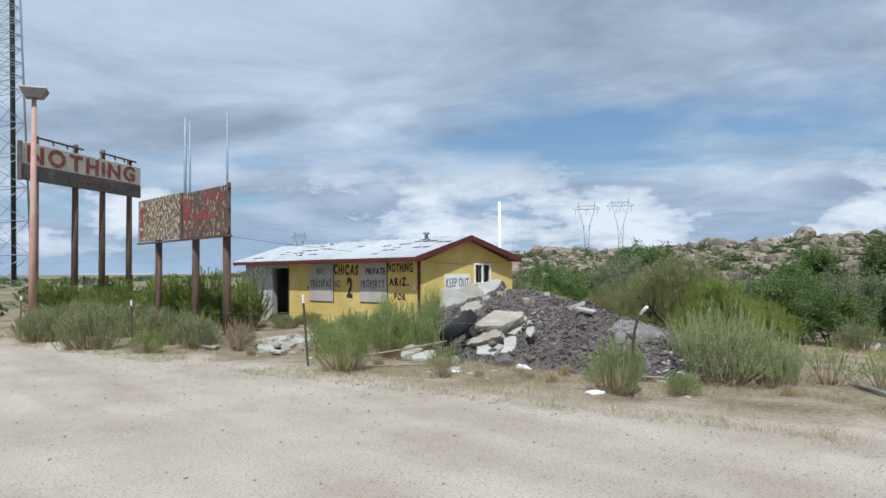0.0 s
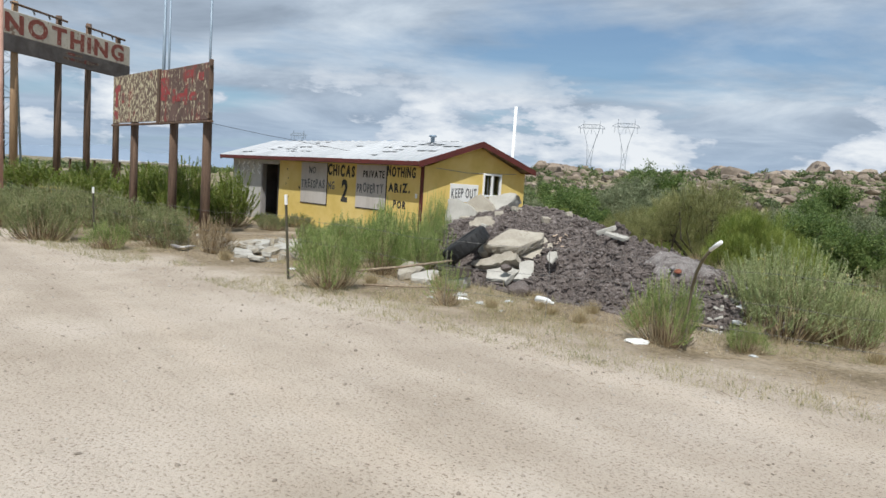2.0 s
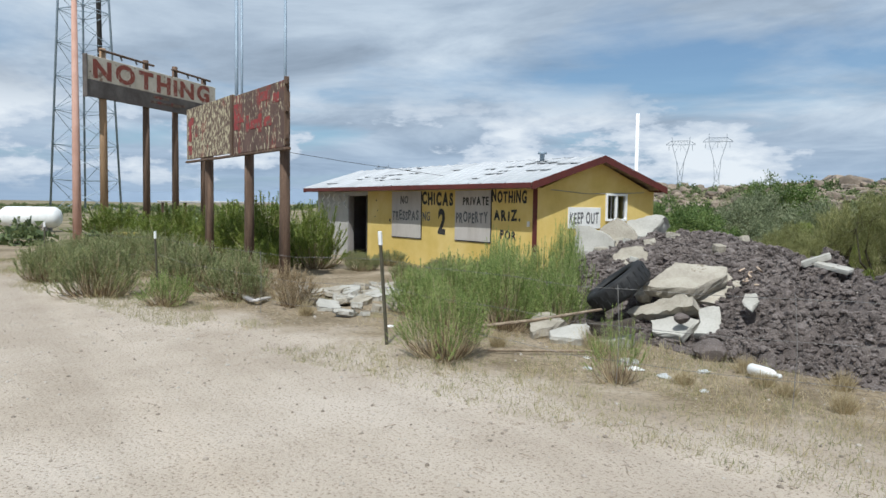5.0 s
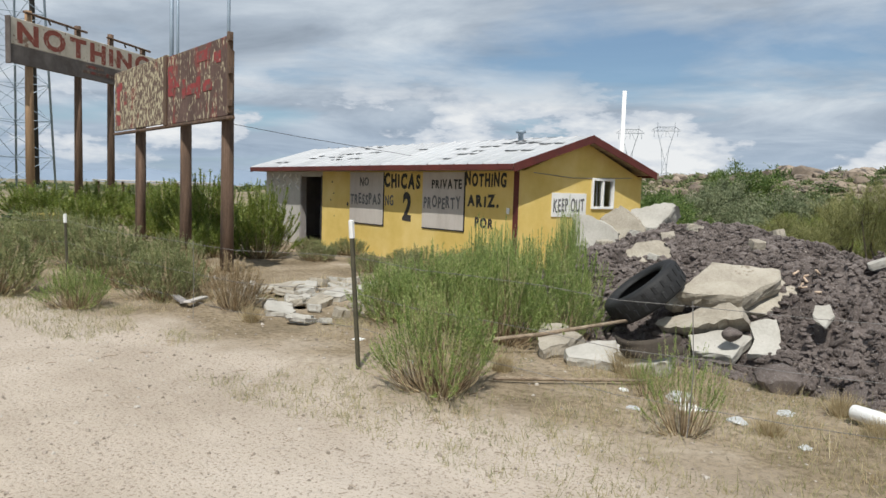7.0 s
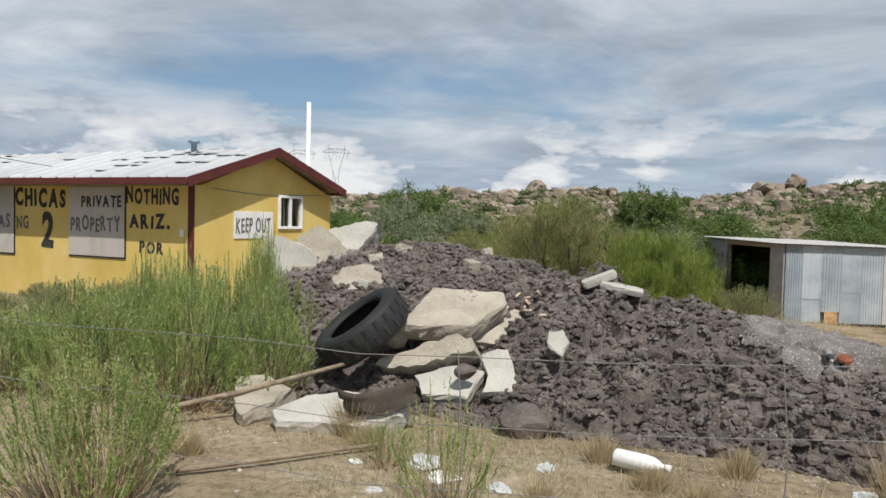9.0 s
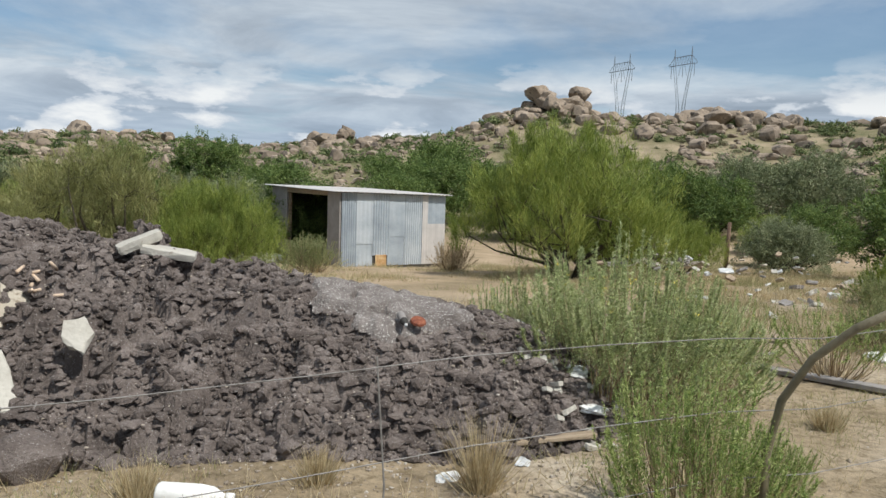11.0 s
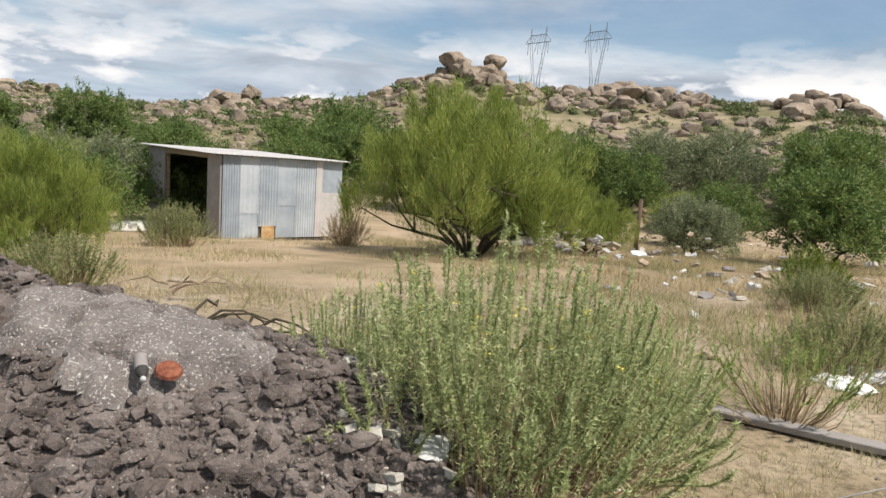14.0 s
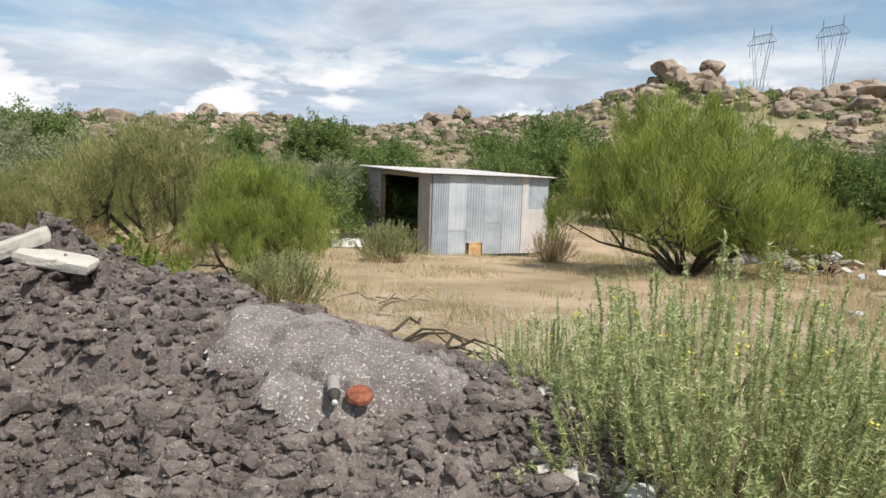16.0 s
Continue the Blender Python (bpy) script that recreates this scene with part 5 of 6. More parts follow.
bent_strip("blanket", "dirty dark brown blanket crumpled over a slab", "blanket",
           [(-9.36, 10.14, 0.26), (-9.28, 10.12, 0.25), (-9.2, 10.16, 0.24), (-9.1, 10.24, 0.25), (-9.0, 10.36, 0.28), (-8.92, 10.44, 0.31)], 0.19, 0.008, CLOTH, 0.05)


def stick(label, path, r, mat=OLD_WOOD, name="wooden_stick", category="stick"):
    n = len(path)
    ob = part(name, tube(name, path, [r * (1 - 0.25 * i / max(1, n - 1)) for i in range(n)], 8), mat)
    return tagged(ob, label, category)


stick("long thin bare wooden pole lying over concrete", [(-10.9, 9.35, 0.06), (-10.3, 10.15, 0.2), (-9.82, 10.88, 0.35)], 0.024)
stick("thin wooden rod lying on dry ground", [(-9.75, 8.95, 0.03), (-9.3, 9.5, 0.04), (-8.9, 10.0, 0.05)], 0.018)
for i in range(9):
    rnd = random.Random(60 + i)
    x, y = -8.72 + rnd.uniform(-0.14, 0.14), 12.35 + rnd.uniform(-0.2, 0.2)
    z = heap(x, y) + 0.06
    a = rnd.uniform(0, 6.28)
    stick("pale splinter of broken wood on the asphalt heap", [(x, y, z), (x + 0.11 * math.cos(a), y + 0.11 * math.sin(a), z + rnd.uniform(0, 0.07))], 0.014, BONE, "wood_splinter", "splinter")


# ---- fence ----
FENCE = [(-31.0, 5.2), (-24.0, 6.2), (-17.3, 7.25), (-10.68, 8.2), (-4.98, 9.8), (0.6, 11.4), (7.5, 13.4)]


def build_fence():
    f = thing("wire_fence", "sagging barbed wire fence on thin green steel posts", "fence", (-10.68, 8.2, 0))
    o = Vector((-10.68, 8.2, 0))
    rnd = random.Random(3)
    for i, (x, y) in enumerate(FENCE):
        if i == 4:
            continue
        lean = (0.09, -0.18) if i == 3 else (rnd.uniform(-0.05, 0.05), rnd.uniform(-0.05, 0.05))
        top = Vector((x + lean[0], y + lean[1], 1.34 if i == 3 else 1.1))
        z0 = land(x, y) - 0.2
        foot = Vector((x, y, z0))
        cap = foot.lerp(top, 0.9)
        p = part("post", tube("post", [foot - o, cap - o], 0.021, 6), GREEN_POST, f)
        part("post_tip", tube("post_tip", [cap - o, top - o], 0.025, 6), WHITE, p, "white painted post tip")
    for k, h in enumerate((0.98, 0.66, 0.36)):
        pts = []
        for i in range(len(FENCE) - 1):
            a, b = FENCE[i], FENCE[i + 1]
            for q in range(10):
                s = q / 10
                x, y = a[0] + (b[0] - a[0]) * s, a[1] + (b[1] - a[1]) * s
                pts.append(Vector((x, y, land(x, y) + h - 0.06 * 4 * s * (1 - s) * (1 + k * 0.4) + 0.01 * math.sin(q * 2.1 + i))) - o)
        wire = part("wire", tube("wire", pts, 0.0022, 4), WIRE, f)
        barbs = []
        for i in range(3, len(pts) * 3 - 3, 2):
            a, b = pts[i // 3], pts[min(i // 3 + 1, len(pts) - 1)]
            p = a.lerp(b, (i % 3) / 3)
            if -14 < p.x + o.x < 2:
                barbs.append(([p + Vector((0, -0.008, -0.009)), p + Vector((0.003, 0.008, 0.009))], 0.0012))
        b = part("barbs", tubes("barbs", barbs, 3), WIRE, wire)
        b["kind"] = "stuff"
    # slim wire stays between the strands
    for x, y in ((-7.9, 8.98), (-6.45, 9.39), (-13.6, 7.78)):
        z = land(x, y)
        pts = [Vector((x, y, z + 0.05)) - o, Vector((x + 0.02, y, z + 0.5)) - o, Vector((x - 0.015, y, z + 0.96)) - o]
        part("stay", tube("stay", pts, 0.0035, 5), WIRE, f)


build_fence()


def build_bent_post():
    b = new("bent_post")
    b.matrix_basis = pose(-4.75, 9.80, -0.03)
    pts = [(0.0, 0, -0.25), (0.0, 0.0, 0.2), (0.0, 0.0, 0.48), (0.03, -0.03, 0.73), (0.11, -0.10, 0.93), (0.22, -0.20, 1.08), (0.36, -0.31, 1.20)]
    part("post_shaft", tube("post_shaft", pts, 0.018, 8), surface("olive_post", [(0.10, 0.085, 0.05), (0.19, 0.165, 0.105)], 9, 0.6), b)
    part("post_tip", tube("post_tip", [(0.35, -0.305, 1.195), (0.43, -0.36, 1.245), (0.51, -0.40, 1.295)], 0.021, 8), WHITE, b, "white painted tip")
    tagged(b, "bent olive steel fence post with a white tip", "fence post")


build_bent_post()


# ---- plants ----
def blade_cloud(pos, direction, length, width, rg):
    """One thin triangle a blade: arrays of vertices and faces."""
    n = len(pos)
    side = np.cross(direction, rg.normal(size=(n, 3)))
    side /= np.linalg.norm(side, axis=1, keepdims=True) + 1e-9
    L, W = length[:, None], width[:, None]
    v = np.stack([pos - side * W / 2, pos + side * W / 2, pos + direction * L], 1).reshape(-1, 3)
    return v, np.arange(3 * n).reshape(-1, 3)


def unit(a):
    return a / (np.linalg.norm(a, axis=-1, keepdims=True) + 1e-9)


def shrub_meshes(seed, stems, leaves, blade=0.05, width=0.006, open_=1.0, leaf_from=0.3, scatter=0.42, off=0.02, even=0.55, foot=0.25, stem_w=0.0062):
    """A broom-like shrub one metre high and wide: stems and foliage."""
    rg = np.random.default_rng(seed)
    ang = rg.uniform(0, 2 * math.pi, stems)
    out = np.sqrt(rg.uniform(0, 1, stems)) * 0.5 * open_
    lobes = 1 + 0.22 * np.sin(ang * 3 + seed) + 0.15 * np.sin(ang * 5 + seed * 2)
    out = out * lobes
    tall = (1 - 0.7 * (out / 0.62) ** 2) * rg.uniform(even, 1.08, stems)
    tall = np.clip(tall, 0.3, 1.1)
    base = np.stack([np.cos(ang), np.sin(ang), np.zeros(stems)], 1) * (out * foot + rg.uniform(0, 0.04, stems))[:, None]
    heading = np.stack([np.cos(ang), np.sin(ang), np.zeros(stems)], 1)
    wob = rg.normal(size=(stems, 2, 3)) * 0.03

    def at(i, s):
        s = s[:, None]
        return base[i] + heading[i] * (out[i] * (1 - foot))[:, None] * s ** 0.62 + np.array([0, 0, 1.0]) * tall[i][:, None] * s ** 1.05 + wob[i, 0] * np.sin(s * 5) + wob[i, 1] * s

    V, F, off = [], [], 0
    seg = 5
    idx = np.arange(stems)
    side = unit(np.cross(heading + np.array([0, 0, 0.5]), rg.normal(size=(stems, 3))))
    prev = None
    rings = []
    for k in range(seg + 1):
        s = np.full(stems, k / seg * 0.97)
        p = at(idx, s)
        w = (stem_w * (1 - 0.8 * k / seg))
        rings.append((p - side * w, p + side * w))
    vs = np.stack([np.stack(r, 1) for r in rings], 1)
    V = vs.reshape(-1, 3)
    for k in range(seg):
        a = idx * (seg + 1) * 2 + k * 2
        F.append(np.stack([a, a + 1, a + 3, a + 2], 1))
    stem_mesh = to_mesh("stems", V.tolist(), np.concatenate(F).tolist())
    load = rg.gamma(1.1, 1.0, stems) + 0.35
    i = rg.choice(stems, leaves, p=load / load.sum())
    s = leaf_from + (1.02 - leaf_from) * rg.beta(2.3, 1.15, leaves)
    p = at(i, s)
    ahead = unit(at(i, np.minimum(s + 0.05, 1.05)) - p)
    twig = p + rg.normal(size=(leaves, 3)) * np.array([off, off, off * 0.75])
    d = unit(ahead + rg.normal(size=(leaves, 3)) * scatter + np.array([0, 0, 0.25]))
    lv, lf = blade_cloud(twig, d, blade * rg.uniform(0.6, 1.5, leaves), width * rg.uniform(0.7, 1.3, leaves), rg)
    return stem_mesh, to_mesh("foliage", lv.tolist(), lf.tolist())


def shrub_kind(seed, leaf, label, group, stems=260, leaves=15000, blade=0.05, width=0.0065, name="shrub", stem_mat=None, flowers=0, **shape):
    st, fo = shrub_meshes(seed, stems, leaves, blade, width, **shape)
    s = new(name)
    part("twig_mass", st, stem_mat or BUSH_STEM, s)["kind"] = "stuff"
    part("foliage", fo, leaf, s)
    if flowers:
        rg = np.random.default_rng(seed + 500)
        tops = np.array([v.co[:] for v in fo.vertices])
        high = tops[tops[:, 2] > 0.62]
        heads = high[rg.choice(len(high), flowers)]
        at = np.repeat(heads, 7, axis=0) + rg.normal(size=(flowers * 7, 3)) * 0.006
        v, f = blade_cloud(at, unit(rg.normal(size=(flowers * 7, 3)) + np.array([0, 0, 0.8])), np.full(flowers * 7, 0.008), np.full(flowers * 7, 0.006), rg)
        part("blossom", to_mesh("blossom", v.tolist(), f.tolist()), FLOWER, s, "tiny yellow flower heads")["kind"] = "stuff"
    return tagged(s, label, "shrub", group)


def plant(kind, spots, seed=0):
    """The first spot takes the kind itself, the others copies."""
    rnd = random.Random(seed)
    for i, (x, y, h, w) in enumerate(spots):
        m = Matrix.Translation((x, y, land(x, y) - 0.02)) @ Matrix.Rotation(rnd.uniform(0, 6.28), 4, "Z") @ Matrix.Diagonal((w, w, h, 1))
        if i == 0:
            kind.matrix_basis = m
        else:
            s = copy_thing(kind, Matrix())
            s.matrix_basis = m


plant(shrub_kind(1, RABBIT_LEAF, "dense grey-green rabbitbrush with pale dry stems", "rabbitbrush shrubs", 460, 110000, 0.0165, 0.0042, flowers=34, leaf_from=0.2, scatter=0.95, off=0.055, even=0.6, foot=0.5, stem_w=0.004),
      [(-4.6, 11.95, 1.2, 1.75), (-3.85, 12.2, 0.9, 0.95), (-5.2, 12.5, 0.85, 1.1)], 1)
plant(shrub_kind(2, BUSH_LEAF, "green rabbitbrush shrub with bare brown lower stems", "rabbitbrush shrubs", 380, 30000, 0.024, 0.0055, leaf_from=0.34, scatter=0.8, off=0.046, even=0.65, foot=0.35, stem_w=0.005),
      [(-9.78, 8.38, 0.84, 1.0), (-5.06, 9.88, 0.82, 0.88), (-15.32, 6.92, 0.56, 0.88), (-4.35, 10.4, 0.35, 0.5)], 2)
plant(shrub_kind(7, BUSH_LEAF, "thin green shrub with bare brown stems", "thin shrubs", 120, 6500, 0.03, 0.006, leaf_from=0.44, scatter=0.8, off=0.04),
      [(-8.07, 9.2, 0.74, 0.6), (-2.41, 12.61, 0.74, 1.0), (-3.25, 12.7, 0.7, 0.85), (-1.2, 12.0, 0.5, 0.6), (-8.75, 9.75, 0.35, 0.4)], 7)
plant(shrub_kind(3, BUSH_LEAF, "tall green desert broom thicket before the house", "desert broom thicket", 280, 24000, 0.033, 0.006, leaf_from=0.34, scatter=0.6, off=0.04, even=0.45, foot=0.35, stem_w=0.005),
      [(-12.6, 9.9, 0.8, 1.1), (-11.75, 9.9, 0.98, 1.0), (-11.0, 10.25, 1.1, 1.0), (-10.55, 10.75, 0.85, 0.9), (-11.6, 10.9, 1.18, 1.0), (-12.6, 11.0, 0.9, 1.1),
       (-11.0, 11.5, 1.0, 1.0), (-13.4, 10.5, 0.65, 1.0), (-12.1, 12.0, 1.1, 0.9), (-11.55, 11.9, 1.5, 0.55), (-12.1, 12.6, 1.4, 0.5), (-12.9, 11.6, 1.25, 0.6), (-11.3, 10.5, 1.3, 0.55)], 3)
plant(shrub_kind(4, GREY_LEAF, "dusty green desert shrub beside the fence", "dusty desert shrubs", 300, 25000, 0.03, 0.0075, leaf_from=0.15, scatter=0.9, off=0.055, even=0.75, foot=0.45),
      [(-17.1, 6.2, 1.0, 1.5), (-15.7, 8.2, 0.8, 1.2), (-20.0, 5.8, 0.85, 1.3), (-17.5, 8.0, 0.92, 1.4), (-20.0, 8.3, 0.95, 1.8), (-22.8, 8.2, 0.9, 1.5), (-21.6, 6.3, 0.75, 1.4),
       (-24.5, 7.2, 0.8, 1.6), (-18.8, 9.3, 0.7, 1.2), (-26.3, 8.6, 0.9, 1.8), (-1.0, 13.6, 0.6, 1.0), (-7.9, 17.6, 0.68, 1.25), (1.2, 16.5, 0.6, 1.2), (-15.0, 12.2, 0.7, 1.1), (-13.9, 12.6, 0.8, 1.2), (-16.6, 14.3, 0.5, 0.9), (-18.2, 14.2, 0.4, 0.9),
       (-20.4, 14.1, 0.45, 1.0), (-22.6, 14.2, 0.35, 0.8), (-25.4, 13.9, 0.5, 1.1), (-24.3, 13.6, 0.3, 0.7), (-17.3, 12.6, 0.4, 0.8), (-19.6, 12.8, 0.45, 0.9), (-7.5, 26.2, 1.0, 1.6)], 4)
plant(shrub_kind(5, BROWN_LEAF, "dry orange-brown shrub among green ones", "dry brown shrubs", 240, 12000, 0.036, 0.007, leaf_from=0.2, scatter=0.9, off=0.045, even=0.75),
      [(-16.4, 8.75, 0.62, 0.9), (-14.15, 8.5, 0.72, 0.8), (-3.4, 28.6, 1.0, 1.3), (-12.4, 21.2, 0.9, 1.6), (-10.6, 20.6, 0.6, 1.2), (-16.9, 8.0, 0.4, 0.7)], 5)
plant(shrub_kind(6, BRIGHT_LEAF, "bright green leafy shrub behind the billboard poles", "bright green shrubs", 240, 30000, 0.034, 0.010, leaf_from=0.12, scatter=0.8, off=0.05, even=0.6),
      [(-22.3, 11.4, 1.9, 1.8), (-24.4, 11.5, 1.5, 1.9), (-26.9, 11.8, 1.7, 2.2), (-29.3, 12.5, 1.6, 2.2), (-20.9, 10.9, 0.8, 1.1), (-20.6, 11.9, 1.7, 1.6), (-31.5, 10.6, 1.2, 2.2), (-34.0, 12.0, 1.6, 2.8),
       (-9.4, 16.6, 0.8, 1.6), (2.7, 18.3, 0.8, 1.1), (-38.0, 10.5, 1.5, 3.2)], 6)


def tree(name, seed, w, h, leaf, label, category, group, lobes=18, plumes=14, per=120, length=0.13, width=0.014, low=0.4, upright=0.8, lobe=0.15, flat=0.75, trunk=0.05, stems=5, loose=0.55):
    """A desert tree: stems that fork into limbs, each ending in a loose head of leafy plumes, with gaps between the heads."""
    rg = np.random.default_rng(seed)
    t = new(name)
    up = np.array([0, 0, 1.0])
    # heads over a dome of uneven outline
    ang = np.arange(lobes) * 2.39996 + rg.uniform(-0.5, 0.5, lobes)
    rad = np.sqrt((np.arange(lobes) + 0.4) / lobes)
    dome = np.sqrt(np.clip(1.06 - rad ** 2, 0.04, 1))
    size = w * lobe * rg.uniform(0.7, 1.35, lobes)
    c = np.stack([np.cos(ang) * rad * (w / 2 - size), np.sin(ang) * rad * (w / 2 - size), low + size * flat + (h - low - 1.6 * size * flat) * dome * rg.uniform(0.62, 1.0, lobes)], 1)
    fill = rg.random(lobes) < 0.38
    c[fill, 2] = low + (c[fill, 2] - low) * rg.uniform(0.35, 0.7, fill.sum())
    twigs = []
    forks = []
    for k in range(stems):
        a = 2 * math.pi * k / stems + rg.uniform(-0.4, 0.4)
        r = rg.uniform(0.12, 0.24) * w
        fork = np.array([math.cos(a) * r, math.sin(a) * r, low + (h - low) * rg.uniform(0.12, 0.3)])
        mid = fork * np.array([0.4, 0.4, 0.5]) + rg.normal(size=3) * 0.02 * h
        part("limb", tube("limb", [(0.07 * math.cos(a), 0.07 * math.sin(a), -0.2), mid, fork], [trunk, trunk * 0.85, trunk * 0.65], 7), BARK, t)
        forks.append(fork)
    forks = np.array(forks)
    for k in range(lobes):
        f = forks[np.argmin(np.linalg.norm(forks - c[k], axis=1) + rg.uniform(0, 0.12 * w, stems))]
        mid = f * 0.5 + c[k] * 0.5 + rg.normal(size=3) * 0.035 * w - up * 0.04 * h
        part("branch", tube("branch", [f, mid, c[k]], [trunk * 0.55, trunk * 0.38, trunk * 0.2], 5), BARK, t)
    n = lobes * plumes
    i = np.repeat(np.arange(lobes), plumes)
    d = unit(rg.normal(size=(n, 3)) + up * 0.25)
    q = c[i] + d * (size[i] * rg.uniform(0.25, 1.0, n) ** 0.5)[:, None] * np.array([1, 1, flat])
    aim = unit(d * 0.55 + up * upright + rg.normal(size=(n, 3)) * 0.3)
    for k in range(0, n, 2):
        twigs.append(([c[i[k]], (c[i[k]] + q[k]) / 2 + rg.normal(size=3) * 0.02 * w, q[k] + aim[k] * size[i[k]] * 0.4], [trunk * 0.16, trunk * 0.11, trunk * 0.04]))
    part("twig_mass", tubes("twig_mass", twigs, 3), BARK, t)["kind"] = "stuff"
    m = n * per
    j = np.repeat(np.arange(n), per)
    reach = size[i][j] * rg.uniform(0.5, 0.95, n)[j]
    along = rg.uniform(-0.25, 1.0, m)
    p = q[j] + aim[j] * (along * reach)[:, None] + rg.normal(size=(m, 3)) * (reach * (0.26 - 0.17 * np.clip(along, 0, 1)))[:, None]
    ld = unit(aim[j] + rg.normal(size=(m, 3)) * loose)
    v, f = blade_cloud(p, ld, length * rg.uniform(0.6, 1.4, m), width * rg.uniform(0.7, 1.3, m), rg)
    part("crown", to_mesh("crown", v.tolist(), f.tolist()), leaf, t)
    return tagged(t, label, category, group)


def set_tree(t, x, y, rz=0.0, s=1.0, first=True, tall=1.0):
    m = Matrix.Translation((x, y, land(x, y))) @ Matrix.Rotation(rz, 4, "Z") @ Matrix.Diagonal((s, s, s * tall, 1))
    ob = t if first else copy_thing(t, Matrix())
    ob.matrix_basis = m
    return ob


pv = tree("palo_verde", 11, 6.4, 3.75, BRIGHT_LEAF, "wide bright green palo verde with many thin stems", "tree", "palo verde trees", 44, 15, 130, 0.2, 0.012, 0.0, 1.5, 0.12, 0.95, 0.06, 12, 0.38)
for i, (x, y, rz, k, tall) in enumerate(((-0.8, 25.3, 0.4, 1.0, 1.0), (-8.8, 19.8, 2.2, 0.40, 1.15), (1.0, 29.0, 5.0, 0.55, 1.0), (-15.5, 27.0, 3.0, 0.55, 1.0), (-10.6, 26.0, 1.2, 0.45, 0.9), (-18.3, 24.0, 0.9, 0.45, 0.9), (3.4, 27.5, 2.0, 0.42, 1.0), (13.5, 39.0, 1.0, 0.6, 0.8))):
    set_tree(pv, x, y, rz, k, i == 0, tall)
ov = tree("olive_palo_verde", 17, 3.9, 2.7, OLIVE_LEAF, "dusty olive palo verde with bare lower branches", "tree", "olive palo verde trees", 28, 13, 120, 0.13, 0.009, 0.3, 1.4, 0.12, 0.85, 0.06, 7, 0.4)
for i, (x, y, rz, k, tall) in enumerate(((-11.5, 22.3, 0.4, 1.0, 1.0), (-12.6, 20.2, 2.1, 0.55, 1.0), (-14.2, 23.6, 4.0, 0.8, 0.9), (-19.6, 21.0, 1.5, 0.7, 0.9))):
    set_tree(ov, x, y, rz, k, i == 0, tall)
mq = tree("mesquite_tree", 12, 6.5, 4.4, DARK_LEAF, "dark green spreading mesquite tree on the hillside", "tree", "mesquite trees", 22, 16, 75, 0.15, 0.075, 0.3, 0.35, 0.15, 0.8, 0.11, 5)
mesquites = [(-18.6, 48.9, 0.72), (-16.3, 60.5, 1.0), (-21.5, 58.0, 0.8), (0.35, 57.0, 1.12), (-3.5, 54.0, 0.9), (11.2, 46.8, 0.95), (13.6, 45.0, 0.8), (8.9, 24.76, 0.62), (-10.9, 33.2, 0.56), (-13.6, 34.4, 0.68), (-8.5, 36.0, 0.6), (-21.8, 29.5, 0.6), (-24.0, 31.5, 0.66),
             (-1.8, 50.0, 0.95), (3.4, 50.5, 0.85), (24.0, 42.0, 1.1), (28.0, 46.0, 1.0), (-12.0, 57.0, 0.7), (6.5, 45.0, 0.7), (2.5, 44.5, 0.75), (-4.4, 45.5, 0.8), (15.0, 38.0, 0.6), (-9.5, 52.0, 0.8), (-26.5, 44.0, 0.9), (-6.5, 44.0, 0.6)]
for i, (x, y, k) in enumerate(mesquites):
    set_tree(mq, x, y, i * 1.7, k, i == 0, 0.9)
gm = tree("grey_mesquite", 13, 5.5, 3.2, GREY_TREE_LEAF, "grey-green bushy mesquite in the wash", "tree", "grey mesquites", 20, 14, 75, 0.13, 0.06, 0.2, 0.4, 0.16, 0.8, 0.07, 5)
greys = [(-11.6, 40.4, 0.8), (-8.9, 42.0, 0.7), (16.6, 47.8, 1.15), (20.8, 46.6, 1.2), (7.2, 28.6, 0.5), (8.6, 29.6, 0.45), (-17.0, 40.0, 0.8), (-21.0, 38.0, 0.9), (-19.0, 30.5, 0.6), (-24.0, 36.0, 0.8), (-22.5, 26.5, 0.55), (5.0, 41.0, 0.6), (-26.0, 41.0, 0.9), (-14.5, 45.0, 0.8), (-5.0, 48.0, 0.7), (10.5, 34.0, 0.5)]
for i, (x, y, k) in enumerate(greys):
    set_tree(gm, x, y, i * 2.3, k, i == 0)

# leaning bare trunk beside the wide tree
snag = new("tree_stump")
snag.matrix_basis = pose(2.48, 27.5, land(2.48, 27.5))
part("trunk", tube("trunk", [(0, 0, -0.2), (-0.05, 0, 0.6), (-0.12, 0, 1.3), (-0.2, 0, 1.9)], [0.17, 0.14, 0.12, 0.06], 9), BARK, snag)
for k, p in enumerate(([(-0.05, 0, 0.6), (0.5, -0.1, 0.45), (0.9, -0.1, 0.5)], [(-0.1, 0, 1.2), (0.4, 0, 1.3), (0.7, 0.1, 1.2)])):
    part("branch", tube("branch", p, [0.04, 0.025, 0.01], 6), BARK, snag)
tagged(snag, "dark leaning bare tree trunk beside the palo verde", "tree stump")
for x, y, h in ((5.7, 29.2, 1.7), (9.5, 33.5, 1.1), (4.1, 31.0, 0.9)):
    z = land(x, y)
    stick("old dark timber fence post standing in the scrub", [(x, y, z - 0.2), (x + 0.05, y, z + h)], 0.08, POLE_WOOD, "timber_post", "post")


